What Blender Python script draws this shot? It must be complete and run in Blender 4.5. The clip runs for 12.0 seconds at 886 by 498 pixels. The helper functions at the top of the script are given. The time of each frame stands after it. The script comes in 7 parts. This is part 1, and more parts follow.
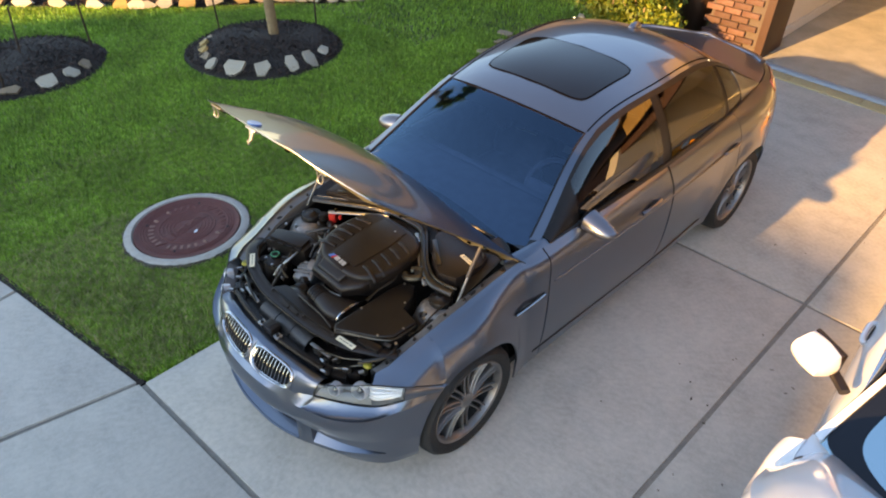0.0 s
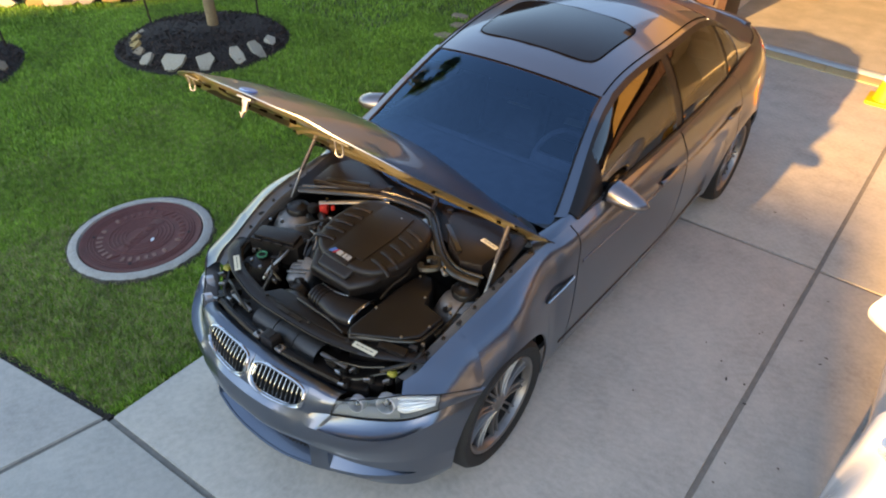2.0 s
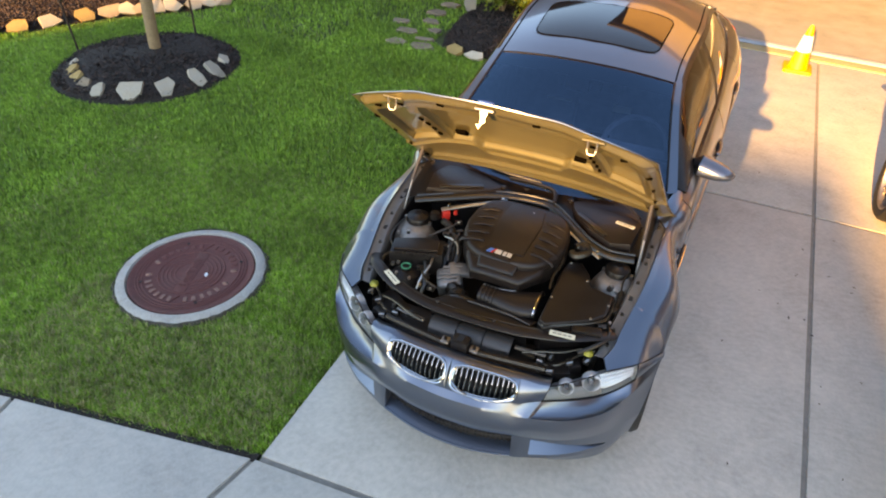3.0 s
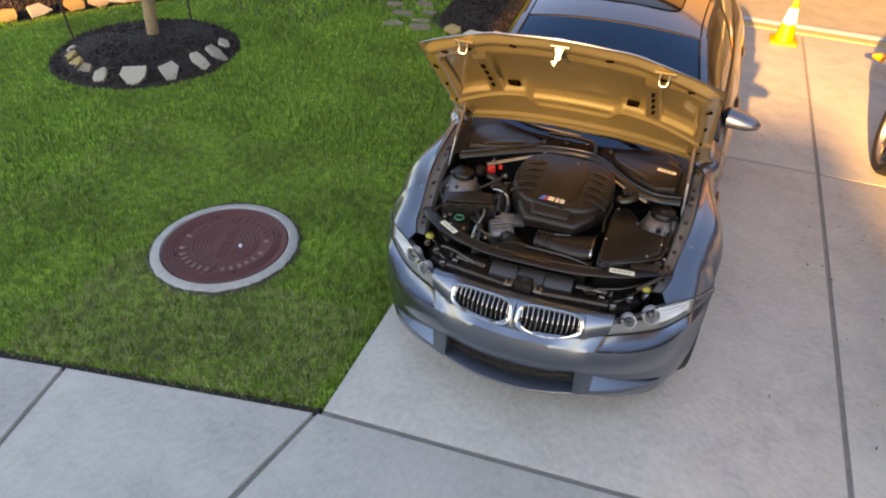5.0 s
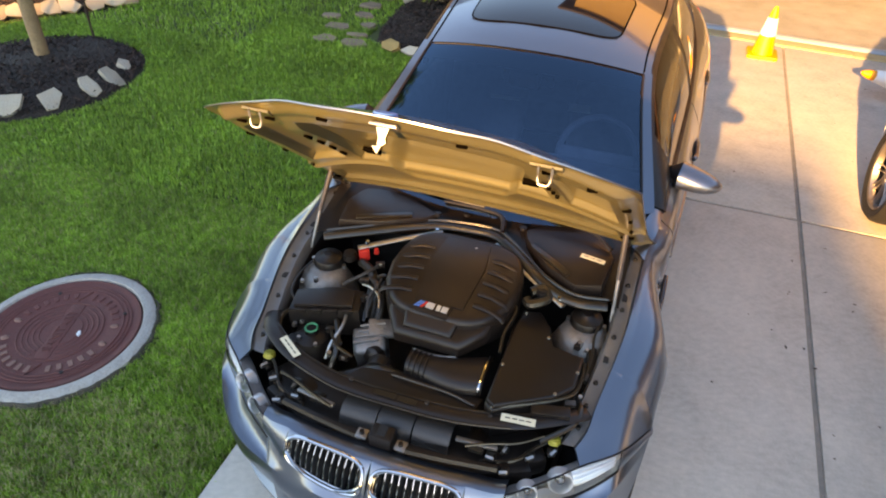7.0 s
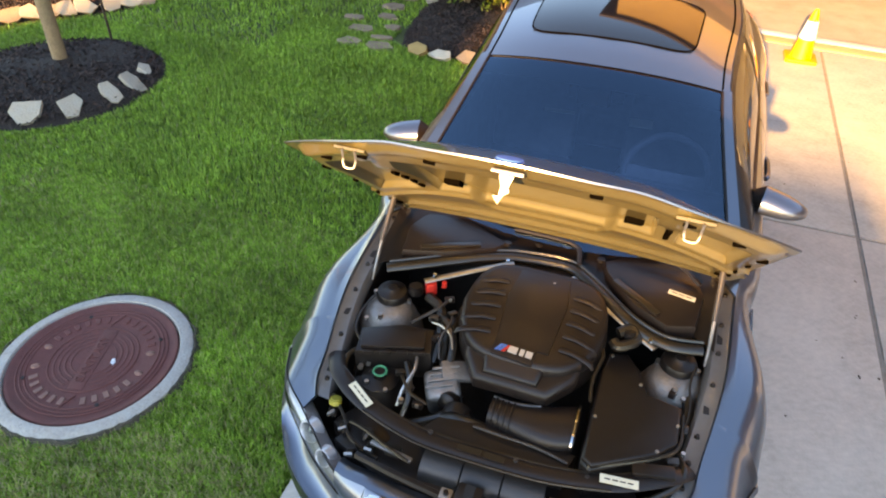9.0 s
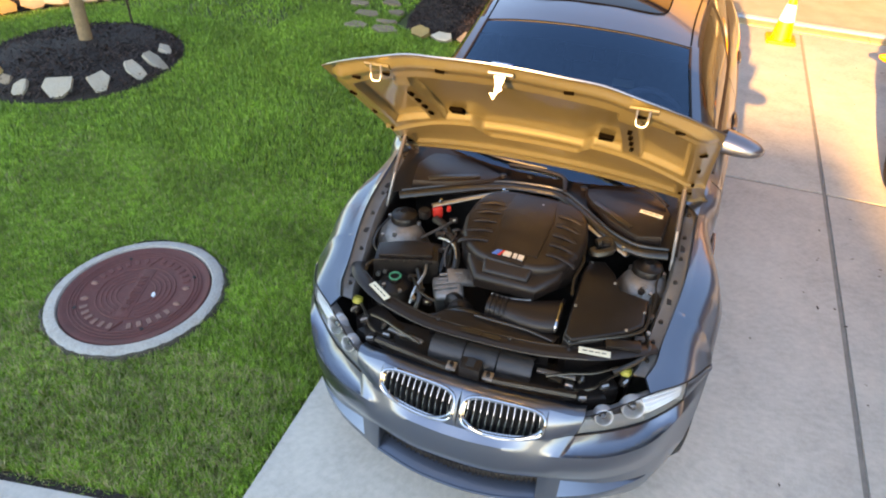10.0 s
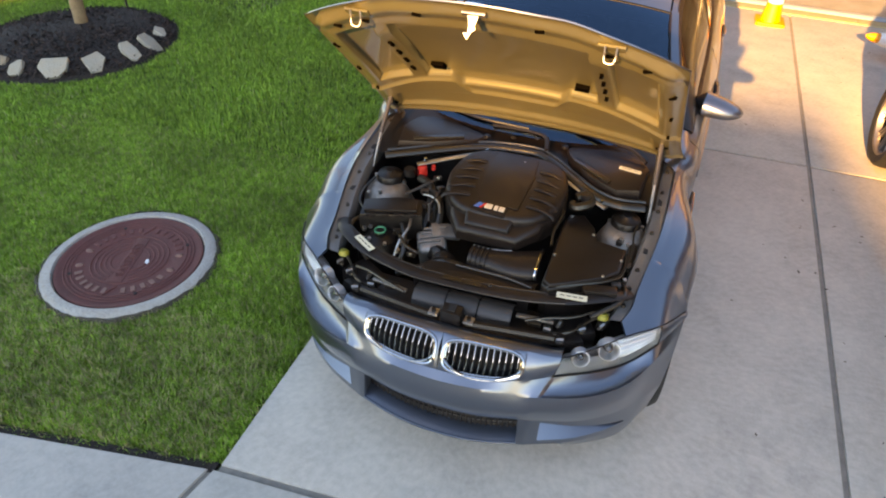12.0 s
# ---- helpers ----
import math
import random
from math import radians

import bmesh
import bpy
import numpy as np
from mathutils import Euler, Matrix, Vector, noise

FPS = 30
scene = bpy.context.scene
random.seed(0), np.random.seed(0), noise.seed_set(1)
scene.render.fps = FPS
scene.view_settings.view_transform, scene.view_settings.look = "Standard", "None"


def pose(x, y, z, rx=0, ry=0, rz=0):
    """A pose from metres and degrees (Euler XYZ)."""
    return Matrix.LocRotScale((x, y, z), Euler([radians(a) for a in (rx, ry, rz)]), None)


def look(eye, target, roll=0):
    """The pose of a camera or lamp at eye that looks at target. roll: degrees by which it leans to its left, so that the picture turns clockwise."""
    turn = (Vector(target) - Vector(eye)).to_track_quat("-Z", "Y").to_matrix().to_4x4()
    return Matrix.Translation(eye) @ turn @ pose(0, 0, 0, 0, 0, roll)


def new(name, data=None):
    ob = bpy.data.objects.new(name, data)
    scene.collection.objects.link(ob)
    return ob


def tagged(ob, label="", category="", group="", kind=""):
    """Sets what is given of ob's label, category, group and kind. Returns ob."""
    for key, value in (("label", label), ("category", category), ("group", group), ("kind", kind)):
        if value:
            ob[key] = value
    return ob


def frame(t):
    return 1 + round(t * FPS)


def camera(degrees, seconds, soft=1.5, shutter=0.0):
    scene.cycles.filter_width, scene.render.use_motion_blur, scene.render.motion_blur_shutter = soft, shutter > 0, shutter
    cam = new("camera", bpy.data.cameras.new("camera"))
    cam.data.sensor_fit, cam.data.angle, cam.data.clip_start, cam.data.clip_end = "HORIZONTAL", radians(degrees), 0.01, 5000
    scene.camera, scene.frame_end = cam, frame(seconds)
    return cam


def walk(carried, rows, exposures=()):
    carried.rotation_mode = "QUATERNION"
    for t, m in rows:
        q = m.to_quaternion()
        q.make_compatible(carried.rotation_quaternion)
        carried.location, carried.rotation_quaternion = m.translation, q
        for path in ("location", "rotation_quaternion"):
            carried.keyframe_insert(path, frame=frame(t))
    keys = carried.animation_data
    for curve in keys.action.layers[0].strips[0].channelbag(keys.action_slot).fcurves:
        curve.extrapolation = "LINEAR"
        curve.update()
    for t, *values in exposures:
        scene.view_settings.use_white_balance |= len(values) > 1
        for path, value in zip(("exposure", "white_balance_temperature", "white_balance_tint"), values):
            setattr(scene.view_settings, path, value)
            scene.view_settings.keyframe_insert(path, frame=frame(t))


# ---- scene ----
cam = camera(68.4, 12.0, soft=2.0)
PATH = [
    (0, (2.12, -1.563, 2.917), (1.025, -0.445, 1.672), 0.6),
    (0.5, (2.093, -1.522, 2.903), (1.117, -0.296, 1.66), 0.9),
    (1, (2.062, -1.462, 2.801), (1.091, -0.231, 1.559), 0.8),
    (1.5, (2.063, -1.401, 2.652), (1.094, -0.169, 1.411), 0.7),
    (2, (1.681, -1.602, 2.618), (0.724, -0.359, 1.378), 0.8),
    (2.5, (1.201, -1.966, 2.638), (0.339, -0.656, 1.396), 1.1),
    (3, (0.684, -2.354, 2.673), (0.069, -0.903, 1.442), 1.8),
    (3.5, (0.401, -2.621, 2.691), (-0.166, -1.149, 1.461), 2.0),
    (5.5, (0.406, -2.691, 2.457), (-0.113, -1.204, 1.225), 1.7),
    (6, (0.483, -2.339, 2.396), (-0.034, -0.85, 1.165), 1.7),
    (6.5, (0.577, -1.911, 2.388), (0.065, -0.421, 1.157), 1.6),
    (8.5, (0.382, -1.493, 2.387), (-0.115, -0.006, 1.146), 1.6),
    (9, (0.258, -1.545, 2.379), (-0.248, -0.063, 1.135), 1.6),
    (9.5, (0.244, -1.727, 2.372), (-0.265, -0.246, 1.127), 1.5),
    (10, (0.401, -2.007, 2.386), (-0.104, -0.524, 1.143), 1.5),
    (10.5, (0.556, -2.109, 2.339), (0.05, -0.627, 1.095), 1.4),
    (11, (0.557, -2.12, 2.268), (0.052, -0.639, 1.022), 1.4),
    (11.5, (0.532, -2.127, 2.279), (0.03, -0.645, 1.032), 1.3),
    (12, (0.514, -2.136, 2.296), (0.012, -0.656, 1.048), 1.3),
]
walk(cam, [(t, look(eye, target, roll)) for t, eye, target, roll in PATH],
     exposures=[(0.0, 2.27, 8950, 13), (1.5, 2.21, 8850, 13), (2.1, 2.20, 8950, 13), (3.0, 2.48, 9450, 15), (5.5, 2.30, 10250, 21), (6.5, 2.40, 9650, 17), (8.5, 2.58, 9150, 15), (9.0, 2.69, 9150, 15), (9.5, 2.80, 9250, 15), (10.5, 2.67, 9350, 16), (11.0, 2.48, 9550, 16), (12.0, 2.40, 9750, 17)])

# ---- world and sun ----
SUN_EL, SUN_AZ = radians(18.3), math.atan2(-0.135, -1.0)
world = bpy.data.worlds.new("sky")
scene.world = world
world.use_nodes = True
wn = world.node_tree.nodes
sky = wn.new("ShaderNodeTexSky")
sky.sky_type, sky.sun_disc = "NISHITA", False
sky.sun_elevation, sky.sun_rotation = SUN_EL, SUN_AZ
sky.dust_density, sky.ozone_density = 0.3, 3.6
wn["Background"].inputs[1].default_value = 0.15
world.node_tree.links.new(sky.outputs[0], wn["Background"].inputs[0])
sun_data = bpy.data.lights.new("sun", "SUN")
sun_data.energy, sun_data.angle, sun_data.color = 4.6, radians(0.8), (1.0, 0.62, 0.26)
sun = new("sun", sun_data)
sun.matrix_world = look((0, 0, 20), (0.135, 1.0, 20 - math.tan(SUN_EL)))

# ---- materials ----


def mat(name, color, rough=0.6, metal=0.0, coat=0.0, spec=0.5, vary=0.0, scale=4.0, fine=0.0, fine_scale=60.0, bump=0.0, bump_scale=120.0, bump_dist=0.01, tint=None, island=0.0, rough_vary=0.0, mid=0.0, mid_scale=6.0, pale=None):
    """A surface with variation at two scales and fine relief."""
    m = bpy.data.materials.new(name)
    m.use_nodes = True
    nt = m.node_tree
    n, l = nt.nodes, nt.links
    b = n["Principled BSDF"]
    b.inputs["Base Color"].default_value = (*color, 1)
    b.inputs["Roughness"].default_value = rough
    b.inputs["Metallic"].default_value = metal
    b.inputs["Coat Weight"].default_value = coat
    b.inputs["Coat Roughness"].default_value = 0.04
    b.inputs["Specular IOR Level"].default_value = spec
    co = n.new("ShaderNodeTexCoord")
    sock = None

    def noise_mix(src, s, amount, target, det=4.0):
        t = n.new("ShaderNodeTexNoise")
        t.inputs["Scale"].default_value, t.inputs["Detail"].default_value, t.inputs["Roughness"].default_value = s, det, 0.62
        l.new(co.outputs["Object"], t.inputs["Vector"])
        r = n.new("ShaderNodeMapRange")
        r.inputs[1].default_value, r.inputs[2].default_value = 0.3, 0.7
        r.inputs[3].default_value, r.inputs[4].default_value = 0.0, amount
        l.new(t.outputs["Fac"], r.inputs[0])
        x = n.new("ShaderNodeMixRGB")
        l.new(r.outputs[0], x.inputs[0])
        if src is None:
            x.inputs[1].default_value = (*color, 1)
        else:
            l.new(src, x.inputs[1])
        x.inputs[2].default_value = (*target, 1)
        return x.outputs[0]

    dark = tint or tuple(c * 0.45 for c in color)
    if vary:
        sock = noise_mix(sock, scale, vary, dark)
    if mid:
        sock = noise_mix(sock, mid_scale, mid, pale or tuple(min(1, c * 1.25) for c in color), 6.0)
    if fine:
        sock = noise_mix(sock, fine_scale, fine, tuple(min(1, c * 1.6) for c in color), 2.0)
    if island:
        oi = n.new("ShaderNodeObjectInfo")
        r = n.new("ShaderNodeMapRange")
        r.inputs[3].default_value, r.inputs[4].default_value = 1 - island, 1 + island
        l.new(oi.outputs["Random"], r.inputs[0])
        v = n.new("ShaderNodeHueSaturation")
        l.new(r.outputs[0], v.inputs["Value"])
        if sock is None:
            v.inputs["Color"].default_value = (*color, 1)
        else:
            l.new(sock, v.inputs["Color"])
        sock = v.outputs[0]
    if sock is not None:
        l.new(sock, b.inputs["Base Color"])
    if rough_vary:
        t = n.new("ShaderNodeTexNoise")
        t.inputs["Scale"].default_value = scale * 2.3
        l.new(co.outputs["Object"], t.inputs["Vector"])
        r = n.new("ShaderNodeMapRange")
        r.inputs[3].default_value, r.inputs[4].default_value = max(0.02, rough - rough_vary), rough + rough_vary
        l.new(t.outputs["Fac"], r.inputs[0])
        l.new(r.outputs[0], b.inputs["Roughness"])
    if bump:
        t = n.new("ShaderNodeTexNoise")
        t.inputs["Scale"].default_value, t.inputs["Detail"].default_value = bump_scale, 3.0
        l.new(co.outputs["Object"], t.inputs["Vector"])
        p = n.new("ShaderNodeBump")
        p.inputs["Strength"].default_value, p.inputs["Distance"].default_value = bump, bump_dist
        l.new(t.outputs["Fac"], p.inputs["Height"])
        l.new(p.outputs[0], b.inputs["Normal"])
    return m


def glass_mat(name, tint, ior=1.5, rough=0.0, gloss=1.0):
    """Thin glass: tinted see-through with a mirror sheen that grows at the grazing edge."""
    m = bpy.data.materials.new(name)
    m.use_nodes = True
    n, l = m.node_tree.nodes, m.node_tree.links
    n.remove(n["Principled BSDF"])
    tr, gl, mx, fr = n.new("ShaderNodeBsdfTransparent"), n.new("ShaderNodeBsdfGlossy"), n.new("ShaderNodeMixShader"), n.new("ShaderNodeFresnel")
    tr.inputs[0].default_value = (*tint, 1)
    gl.inputs[0].default_value = (*gloss, 1) if isinstance(gloss, tuple) else (gloss, gloss, gloss, 1)
    gl.inputs["Roughness"].default_value = rough
    fr.inputs[0].default_value = ior
    l.new(fr.outputs[0], mx.inputs[0])
    l.new(tr.outputs[0], mx.inputs[1])
    l.new(gl.outputs[0], mx.inputs[2])
    l.new(mx.outputs[0], n["Material Output"].inputs[0])
    return m


PAINT = mat("grey_metallic_paint", (0.132, 0.152, 0.188), 0.32, 0.95, 0.8, fine=0.12, fine_scale=900, vary=0.10, scale=1.2)
# grey paint with the sun's gold tinted into its base colour
INNER = mat("gold_tinted_panel_paint", (0.156, 0.140, 0.074), 0.30, 0.55, 0.7, vary=0.25, scale=6, bump=0.05)
WHITE = mat("white_car_paint", (0.66, 0.66, 0.67), 0.3, 0.0, 1.0, vary=0.06, scale=2)
BLACK = mat("black_plastic", (0.0120, 0.0086, 0.0070), 0.35, 0, 0, 0.34, vary=0.5, scale=9, fine=0.25, fine_scale=40, bump=0.10, bump_scale=260, rough_vary=0.12)
BLACKG = mat("satin_black_cover", (0.0145, 0.0098, 0.0080), 0.40, 0, 0.0, 0.36, vary=0.35, scale=7, fine=0.2, bump=0.06, bump_scale=300, rough_vary=0.08)
VOID = mat("dark_underbody", (0.013, 0.0115, 0.0105), 0.8, vary=0.4, scale=10, bump=0.3)
RUBBER = mat("tyre_rubber", (0.008, 0.008, 0.008), 0.7, vary=0.35, scale=18, bump=0.25, bump_scale=160, tint=(0.015, 0.014, 0.013))
RIM = mat("dark_silver_alloy", (0.29, 0.265, 0.25), 0.42, 0.85, 0.1, vary=0.35, scale=14, tint=(0.12, 0.10, 0.09))
CHROME = mat("chrome_trim", (0.50, 0.50, 0.51), 0.10, 1.0, vary=0.1, scale=20)
FLANGE = mat("grey_flange_paint", (0.145, 0.142, 0.14), 0.42, 0.35, 0.3, vary=0.35, scale=14, bump=0.05)
CAST = mat("dull_cast_aluminium", (0.30, 0.29, 0.275), 0.55, 0.8, vary=0.6, scale=22, bump=0.3, bump_scale=90)
ALU = mat("bare_aluminium", (0.50, 0.49, 0.47), 0.42, 1.0, vary=0.55, scale=18, bump=0.15)
CAVITY = mat("matt_black_gap", (0.002, 0.0016, 0.0012), 1.0, spec=0.0, vary=0.3, scale=20)
CREAM = mat("cream_label_and_light_patch", (0.72, 0.66, 0.48), 0.55, vary=0.2, scale=25)
RED = mat("red_plastic_cap", (0.60, 0.03, 0.02), 0.4, vary=0.2, scale=30)
GREEN = mat("green_plastic_ring", (0.03, 0.25, 0.12), 0.4, vary=0.2, scale=30)
YELLOWP = mat("olive_yellow_cap", (0.30, 0.26, 0.03), 0.5, vary=0.3, scale=30)
SLAT = mat("dark_grille_slat", (0.035, 0.035, 0.037), 0.30, 0.3, vary=0.2, scale=30)
SNORK = mat("satin_grey_plastic", (0.036, 0.031, 0.028), 0.42, vary=0.3, scale=9, bump=0.06, bump_scale=260)
SIDING = mat("ochre_house_siding", (0.42, 0.27, 0.10), 0.8, vary=0.3, scale=2, bump=0.3)
DUCTG = mat("dull_grey_duct_lining", (0.050, 0.057, 0.072), 0.62, 0.2, vary=0.3, scale=9, bump=0.06, bump_scale=260)
LAMPW = mat("white_reflector", (0.78, 0.79, 0.80), 0.22, 0.35, vary=0.15, scale=30)
LAMPG = mat("grey_lamp_housing", (0.27, 0.275, 0.28), 0.35, 0.1, vary=0.2, scale=30)
LAMPC = mat("silver_lamp_reflector", (0.62, 0.63, 0.65), 0.30, 0.5, vary=0.2, scale=30)
LENSB = mat("clear_projector_lens", (0.10, 0.11, 0.12), 0.05, 0.4, 1.0, vary=0.1, scale=20)
# black leather lightened: the cabin's missing daylight is put into its colour
SEAT = mat("lightened_seat_leather", (0.20, 0.205, 0.21), 0.5, vary=0.4, scale=14, bump=0.15)
GLASS = glass_mat("tinted_window_glass", (0.13, 0.13, 0.125), 2.0, 0.0, 0.8)
# both windscreens: sky blue is tinted into the gloss colour, beyond the real reflection
GLASSW = glass_mat("sky_tinted_glass", (0.52, 0.66, 0.84), 2.0, 0.0, (0.42, 0.70, 1.0))
GLASSB = glass_mat("bright_sky_tinted_glass", (0.30, 0.42, 0.50), 8.0, 0.0, (0.66, 0.92, 1.0))
LENS = glass_mat("headlight_lens", (0.93, 0.95, 0.96), 1.42)
ROOFG = mat("black_roof_glass", (0.004, 0.005, 0.009), 0.05, 0, 0.0, 0.4, vary=0.2)
CONC = mat("driveway_concrete", (0.41, 0.375, 0.325), 0.85, vary=0.85, scale=1.1, mid=0.7, mid_scale=4.3, fine=0.28, fine_scale=34, bump=0.3, bump_scale=240, bump_dist=0.006, tint=(0.235, 0.215, 0.19), island=0.035)
JOINT = mat("dark_joint_filler", (0.26, 0.235, 0.20), 0.95, vary=0.5, scale=20, bump=0.5)
SOIL = mat("lawn_soil", (0.075, 0.095, 0.030), 0.95, vary=0.6, scale=5, fine=0.3, bump=0.8, bump_scale=60)
MULCH = mat("black_mulch", (0.020, 0.0135, 0.010), 0.9, vary=0.6, scale=14, fine=0.4, bump=0.9, bump_scale=45, bump_dist=0.03)
EPOXY = mat("grey_epoxy_floor", (0.36, 0.34, 0.31), 0.14, vary=0.6, scale=2.5, fine=0.15, fine_scale=50)
STUCCO = mat("white_stucco", (0.70, 0.66, 0.60), 0.9, vary=0.15, scale=3, bump=0.5, bump_scale=90)
BRICK = mat("red_brown_brick", (0.075, 0.034, 0.027), 0.9, vary=0.55, scale=18, fine=0.3, fine_scale=70, bump=0.6, bump_scale=120, tint=(0.13, 0.09, 0.075), island=0.35)
MORTAR = mat("grey_mortar", (0.085, 0.066, 0.058), 0.95, vary=0.3, scale=20, bump=0.5)
DARKWOOD = mat("dark_brown_trim", (0.045, 0.020, 0.014), 0.6, vary=0.4, scale=12)
SEALSTRIP = mat("blue_grey_seal_strip", (0.25, 0.29, 0.33), 0.4, vary=0.2, scale=8)
SILL = mat("ochre_wooden_strip", (0.40, 0.31, 0.16), 0.8, vary=0.5, scale=9, fine=0.25, tint=(0.24, 0.20, 0.14))
STONE = mat("pale_limestone", (0.34, 0.31, 0.25), 0.9, vary=0.45, scale=9, fine=0.2, bump=0.6, bump_scale=60, island=0.25, tint=(0.36, 0.27, 0.17))
OCHRE = mat("ochre_sandstone", (0.36, 0.24, 0.09), 0.9, vary=0.4, scale=9, bump=0.6, bump_scale=60, island=0.2)
TAN = mat("tan_flagstone", (0.28, 0.21, 0.14), 0.9, vary=0.5, scale=9, bump=0.6, bump_scale=60, island=0.2)
BARK = mat("pale_tan_bark", (0.30, 0.21, 0.12), 0.9, vary=0.6, scale=12, fine=0.3, fine_scale=80, bump=0.7, bump_scale=40)
STEEL = mat("rusty_stake_steel", (0.05, 0.03, 0.02), 0.8, 0.3, vary=0.5, scale=25)
IRON = mat("rust_red_cast_iron", (0.125, 0.036, 0.030), 0.72, 0.15, vary=0.5, scale=8, fine=0.25, fine_scale=45, bump=0.35, bump_scale=150, tint=(0.07, 0.028, 0.024))
RING = mat("pale_concrete_ring", (0.33, 0.315, 0.285), 0.9, vary=0.85, scale=6, mid=0.5, mid_scale=17, fine=0.3, bump=0.6, bump_scale=70, tint=(0.22, 0.195, 0.165))
CONE = mat("orange_cone_rubber", (0.80, 0.30, 0.02), 0.5, vary=0.2, scale=10)
CONEW = mat("white_reflective_band", (0.80, 0.80, 0.78), 0.4, vary=0.1, scale=10)
TAIL = mat("red_tail_lens", (0.35, 0.02, 0.015), 0.12, 0, 1.0, vary=0.2, scale=20)
MIRRORG = mat("mirror_glass", (0.8, 0.8, 0.8), 0.02, 1.0)
LBLUE = mat("light_blue_badge", (0.06, 0.16, 0.42), 0.3, vary=0.1)
BADGEW = mat("silver_badge", (0.70, 0.70, 0.70), 0.3, 0.6, vary=0.1)
POT = mat("dark_glazed_pot", (0.035, 0.02, 0.014), 0.3, vary=0.4, scale=8)
ROOFT = mat("brown_roof_shingle", (0.12, 0.09, 0.07), 0.9, vary=0.5, scale=6, bump=0.6)
TIRED = mat("hose_black", (0.019, 0.0145, 0.0100), 0.28, vary=0.3, scale=12, bump=0.1)


def leaf_mat(name, color, other, rough=0.55, through_light=0.38):
    """Blades and leaves that differ one by one, and let some light through."""
    m = bpy.data.materials.new(name)
    m.use_nodes = True
    n, l = m.node_tree.nodes, m.node_tree.links
    b = n["Principled BSDF"]
    b.inputs["Roughness"].default_value = rough
    g = n.new("ShaderNodeNewGeometry")
    x = n.new("ShaderNodeMixRGB")
    x.inputs[1].default_value, x.inputs[2].default_value = (*color, 1), (*other, 1)
    l.new(g.outputs["Random Per Island"], x.inputs[0])
    co, t = n.new("ShaderNodeTexCoord"), n.new("ShaderNodeTexNoise")
    t.inputs["Scale"].default_value, t.inputs["Detail"].default_value = 1.7, 5.0
    l.new(co.outputs["Object"], t.inputs["Vector"])
    r = n.new("ShaderNodeMapRange")
    r.inputs[1].default_value, r.inputs[2].default_value, r.inputs[3].default_value, r.inputs[4].default_value = 0.3, 0.7, 0.75, 1.3
    l.new(t.outputs["Fac"], r.inputs[0])
    h = n.new("ShaderNodeHueSaturation")
    t2, r2, mul = n.new("ShaderNodeTexNoise"), n.new("ShaderNodeMapRange"), n.new("ShaderNodeMath")
    t2.inputs["Scale"].default_value, t2.inputs["Detail"].default_value = 17.0, 3.0
    l.new(co.outputs["Object"], t2.inputs["Vector"])
    r2.inputs[1].default_value, r2.inputs[2].default_value, r2.inputs[3].default_value, r2.inputs[4].default_value = 0.32, 0.68, 0.74, 1.50
    l.new(t2.outputs["Fac"], r2.inputs[0])
    mul.operation = "MULTIPLY"
    l.new(r.outputs[0], mul.inputs[0])
    l.new(r2.outputs[0], mul.inputs[1])
    l.new(mul.outputs[0], h.inputs["Value"])
    l.new(x.outputs[0], h.inputs["Color"])
    l.new(h.outputs[0], b.inputs["Base Color"])
    tr, ad = n.new("ShaderNodeBsdfTranslucent"), n.new("ShaderNodeMixShader")
    l.new(h.outputs[0], tr.inputs[0])
    ad.inputs[0].default_value = through_light
    l.new(b.outputs[0], ad.inputs[1])
    l.new(tr.outputs[0], ad.inputs[2])
    l.new(ad.outputs[0], n["Material Output"].inputs[0])
    return m


GRASS = leaf_mat("lawn_grass", (0.085, 0.190, 0.015), (0.295, 0.460, 0.064))
SHRUB = leaf_mat("yellow_green_leaf", (0.06, 0.12, 0.015), (0.22, 0.24, 0.03))
TREEL = leaf_mat("tree_leaf", (0.04, 0.09, 0.015), (0.08, 0.13, 0.02))
DRY = leaf_mat("straw_blade", (0.26, 0.23, 0.10), (0.42, 0.36, 0.19))

# ---- mesh helpers ----


def link(name, bm, material, parent=None, label="", smooth=True, angle=40):
    me = bpy.data.meshes.new(name)
    bm.normal_update()
    if smooth:
        lim = radians(angle)
        for e in bm.edges:
            e.smooth = len(e.link_faces) == 2 and e.calc_face_angle(0) <= lim
        for f in bm.faces:
            f.smooth = True
    bm.to_mesh(me)
    bm.free()
    me.materials.append(material)
    ob = new(name, me)
    if parent is not None:
        ob.parent = parent
    if label:
        ob["label"] = label
    return ob


def part(name, bm, material, parent, label="", angle=40):
    return link(name, bm, material, parent, label, True, angle)


def thing(name, label, category, at=(0, 0, 0), turn=0, group="", kind=""):
    ob = new(name)
    ob.matrix_world = pose(*at, 0, 0, turn)
    return tagged(ob, label, category, group, kind)


def box(x0, x1, y0, y1, z0, z1, bevel=0.0, seg=2, bm=None):
    bm = bm or bmesh.new()
    r = bmesh.ops.create_cube(bm, size=1, matrix=Matrix.LocRotScale(((x0 + x1) / 2, (y0 + y1) / 2, (z0 + z1) / 2), None, (x1 - x0, y1 - y0, z1 - z0)))
    if bevel:
        es = {e for v in r["verts"] for e in v.link_edges}
        bmesh.ops.bevel(bm, geom=list(es), offset=bevel, segments=seg, affect="EDGES", profile=0.6)
    return bm


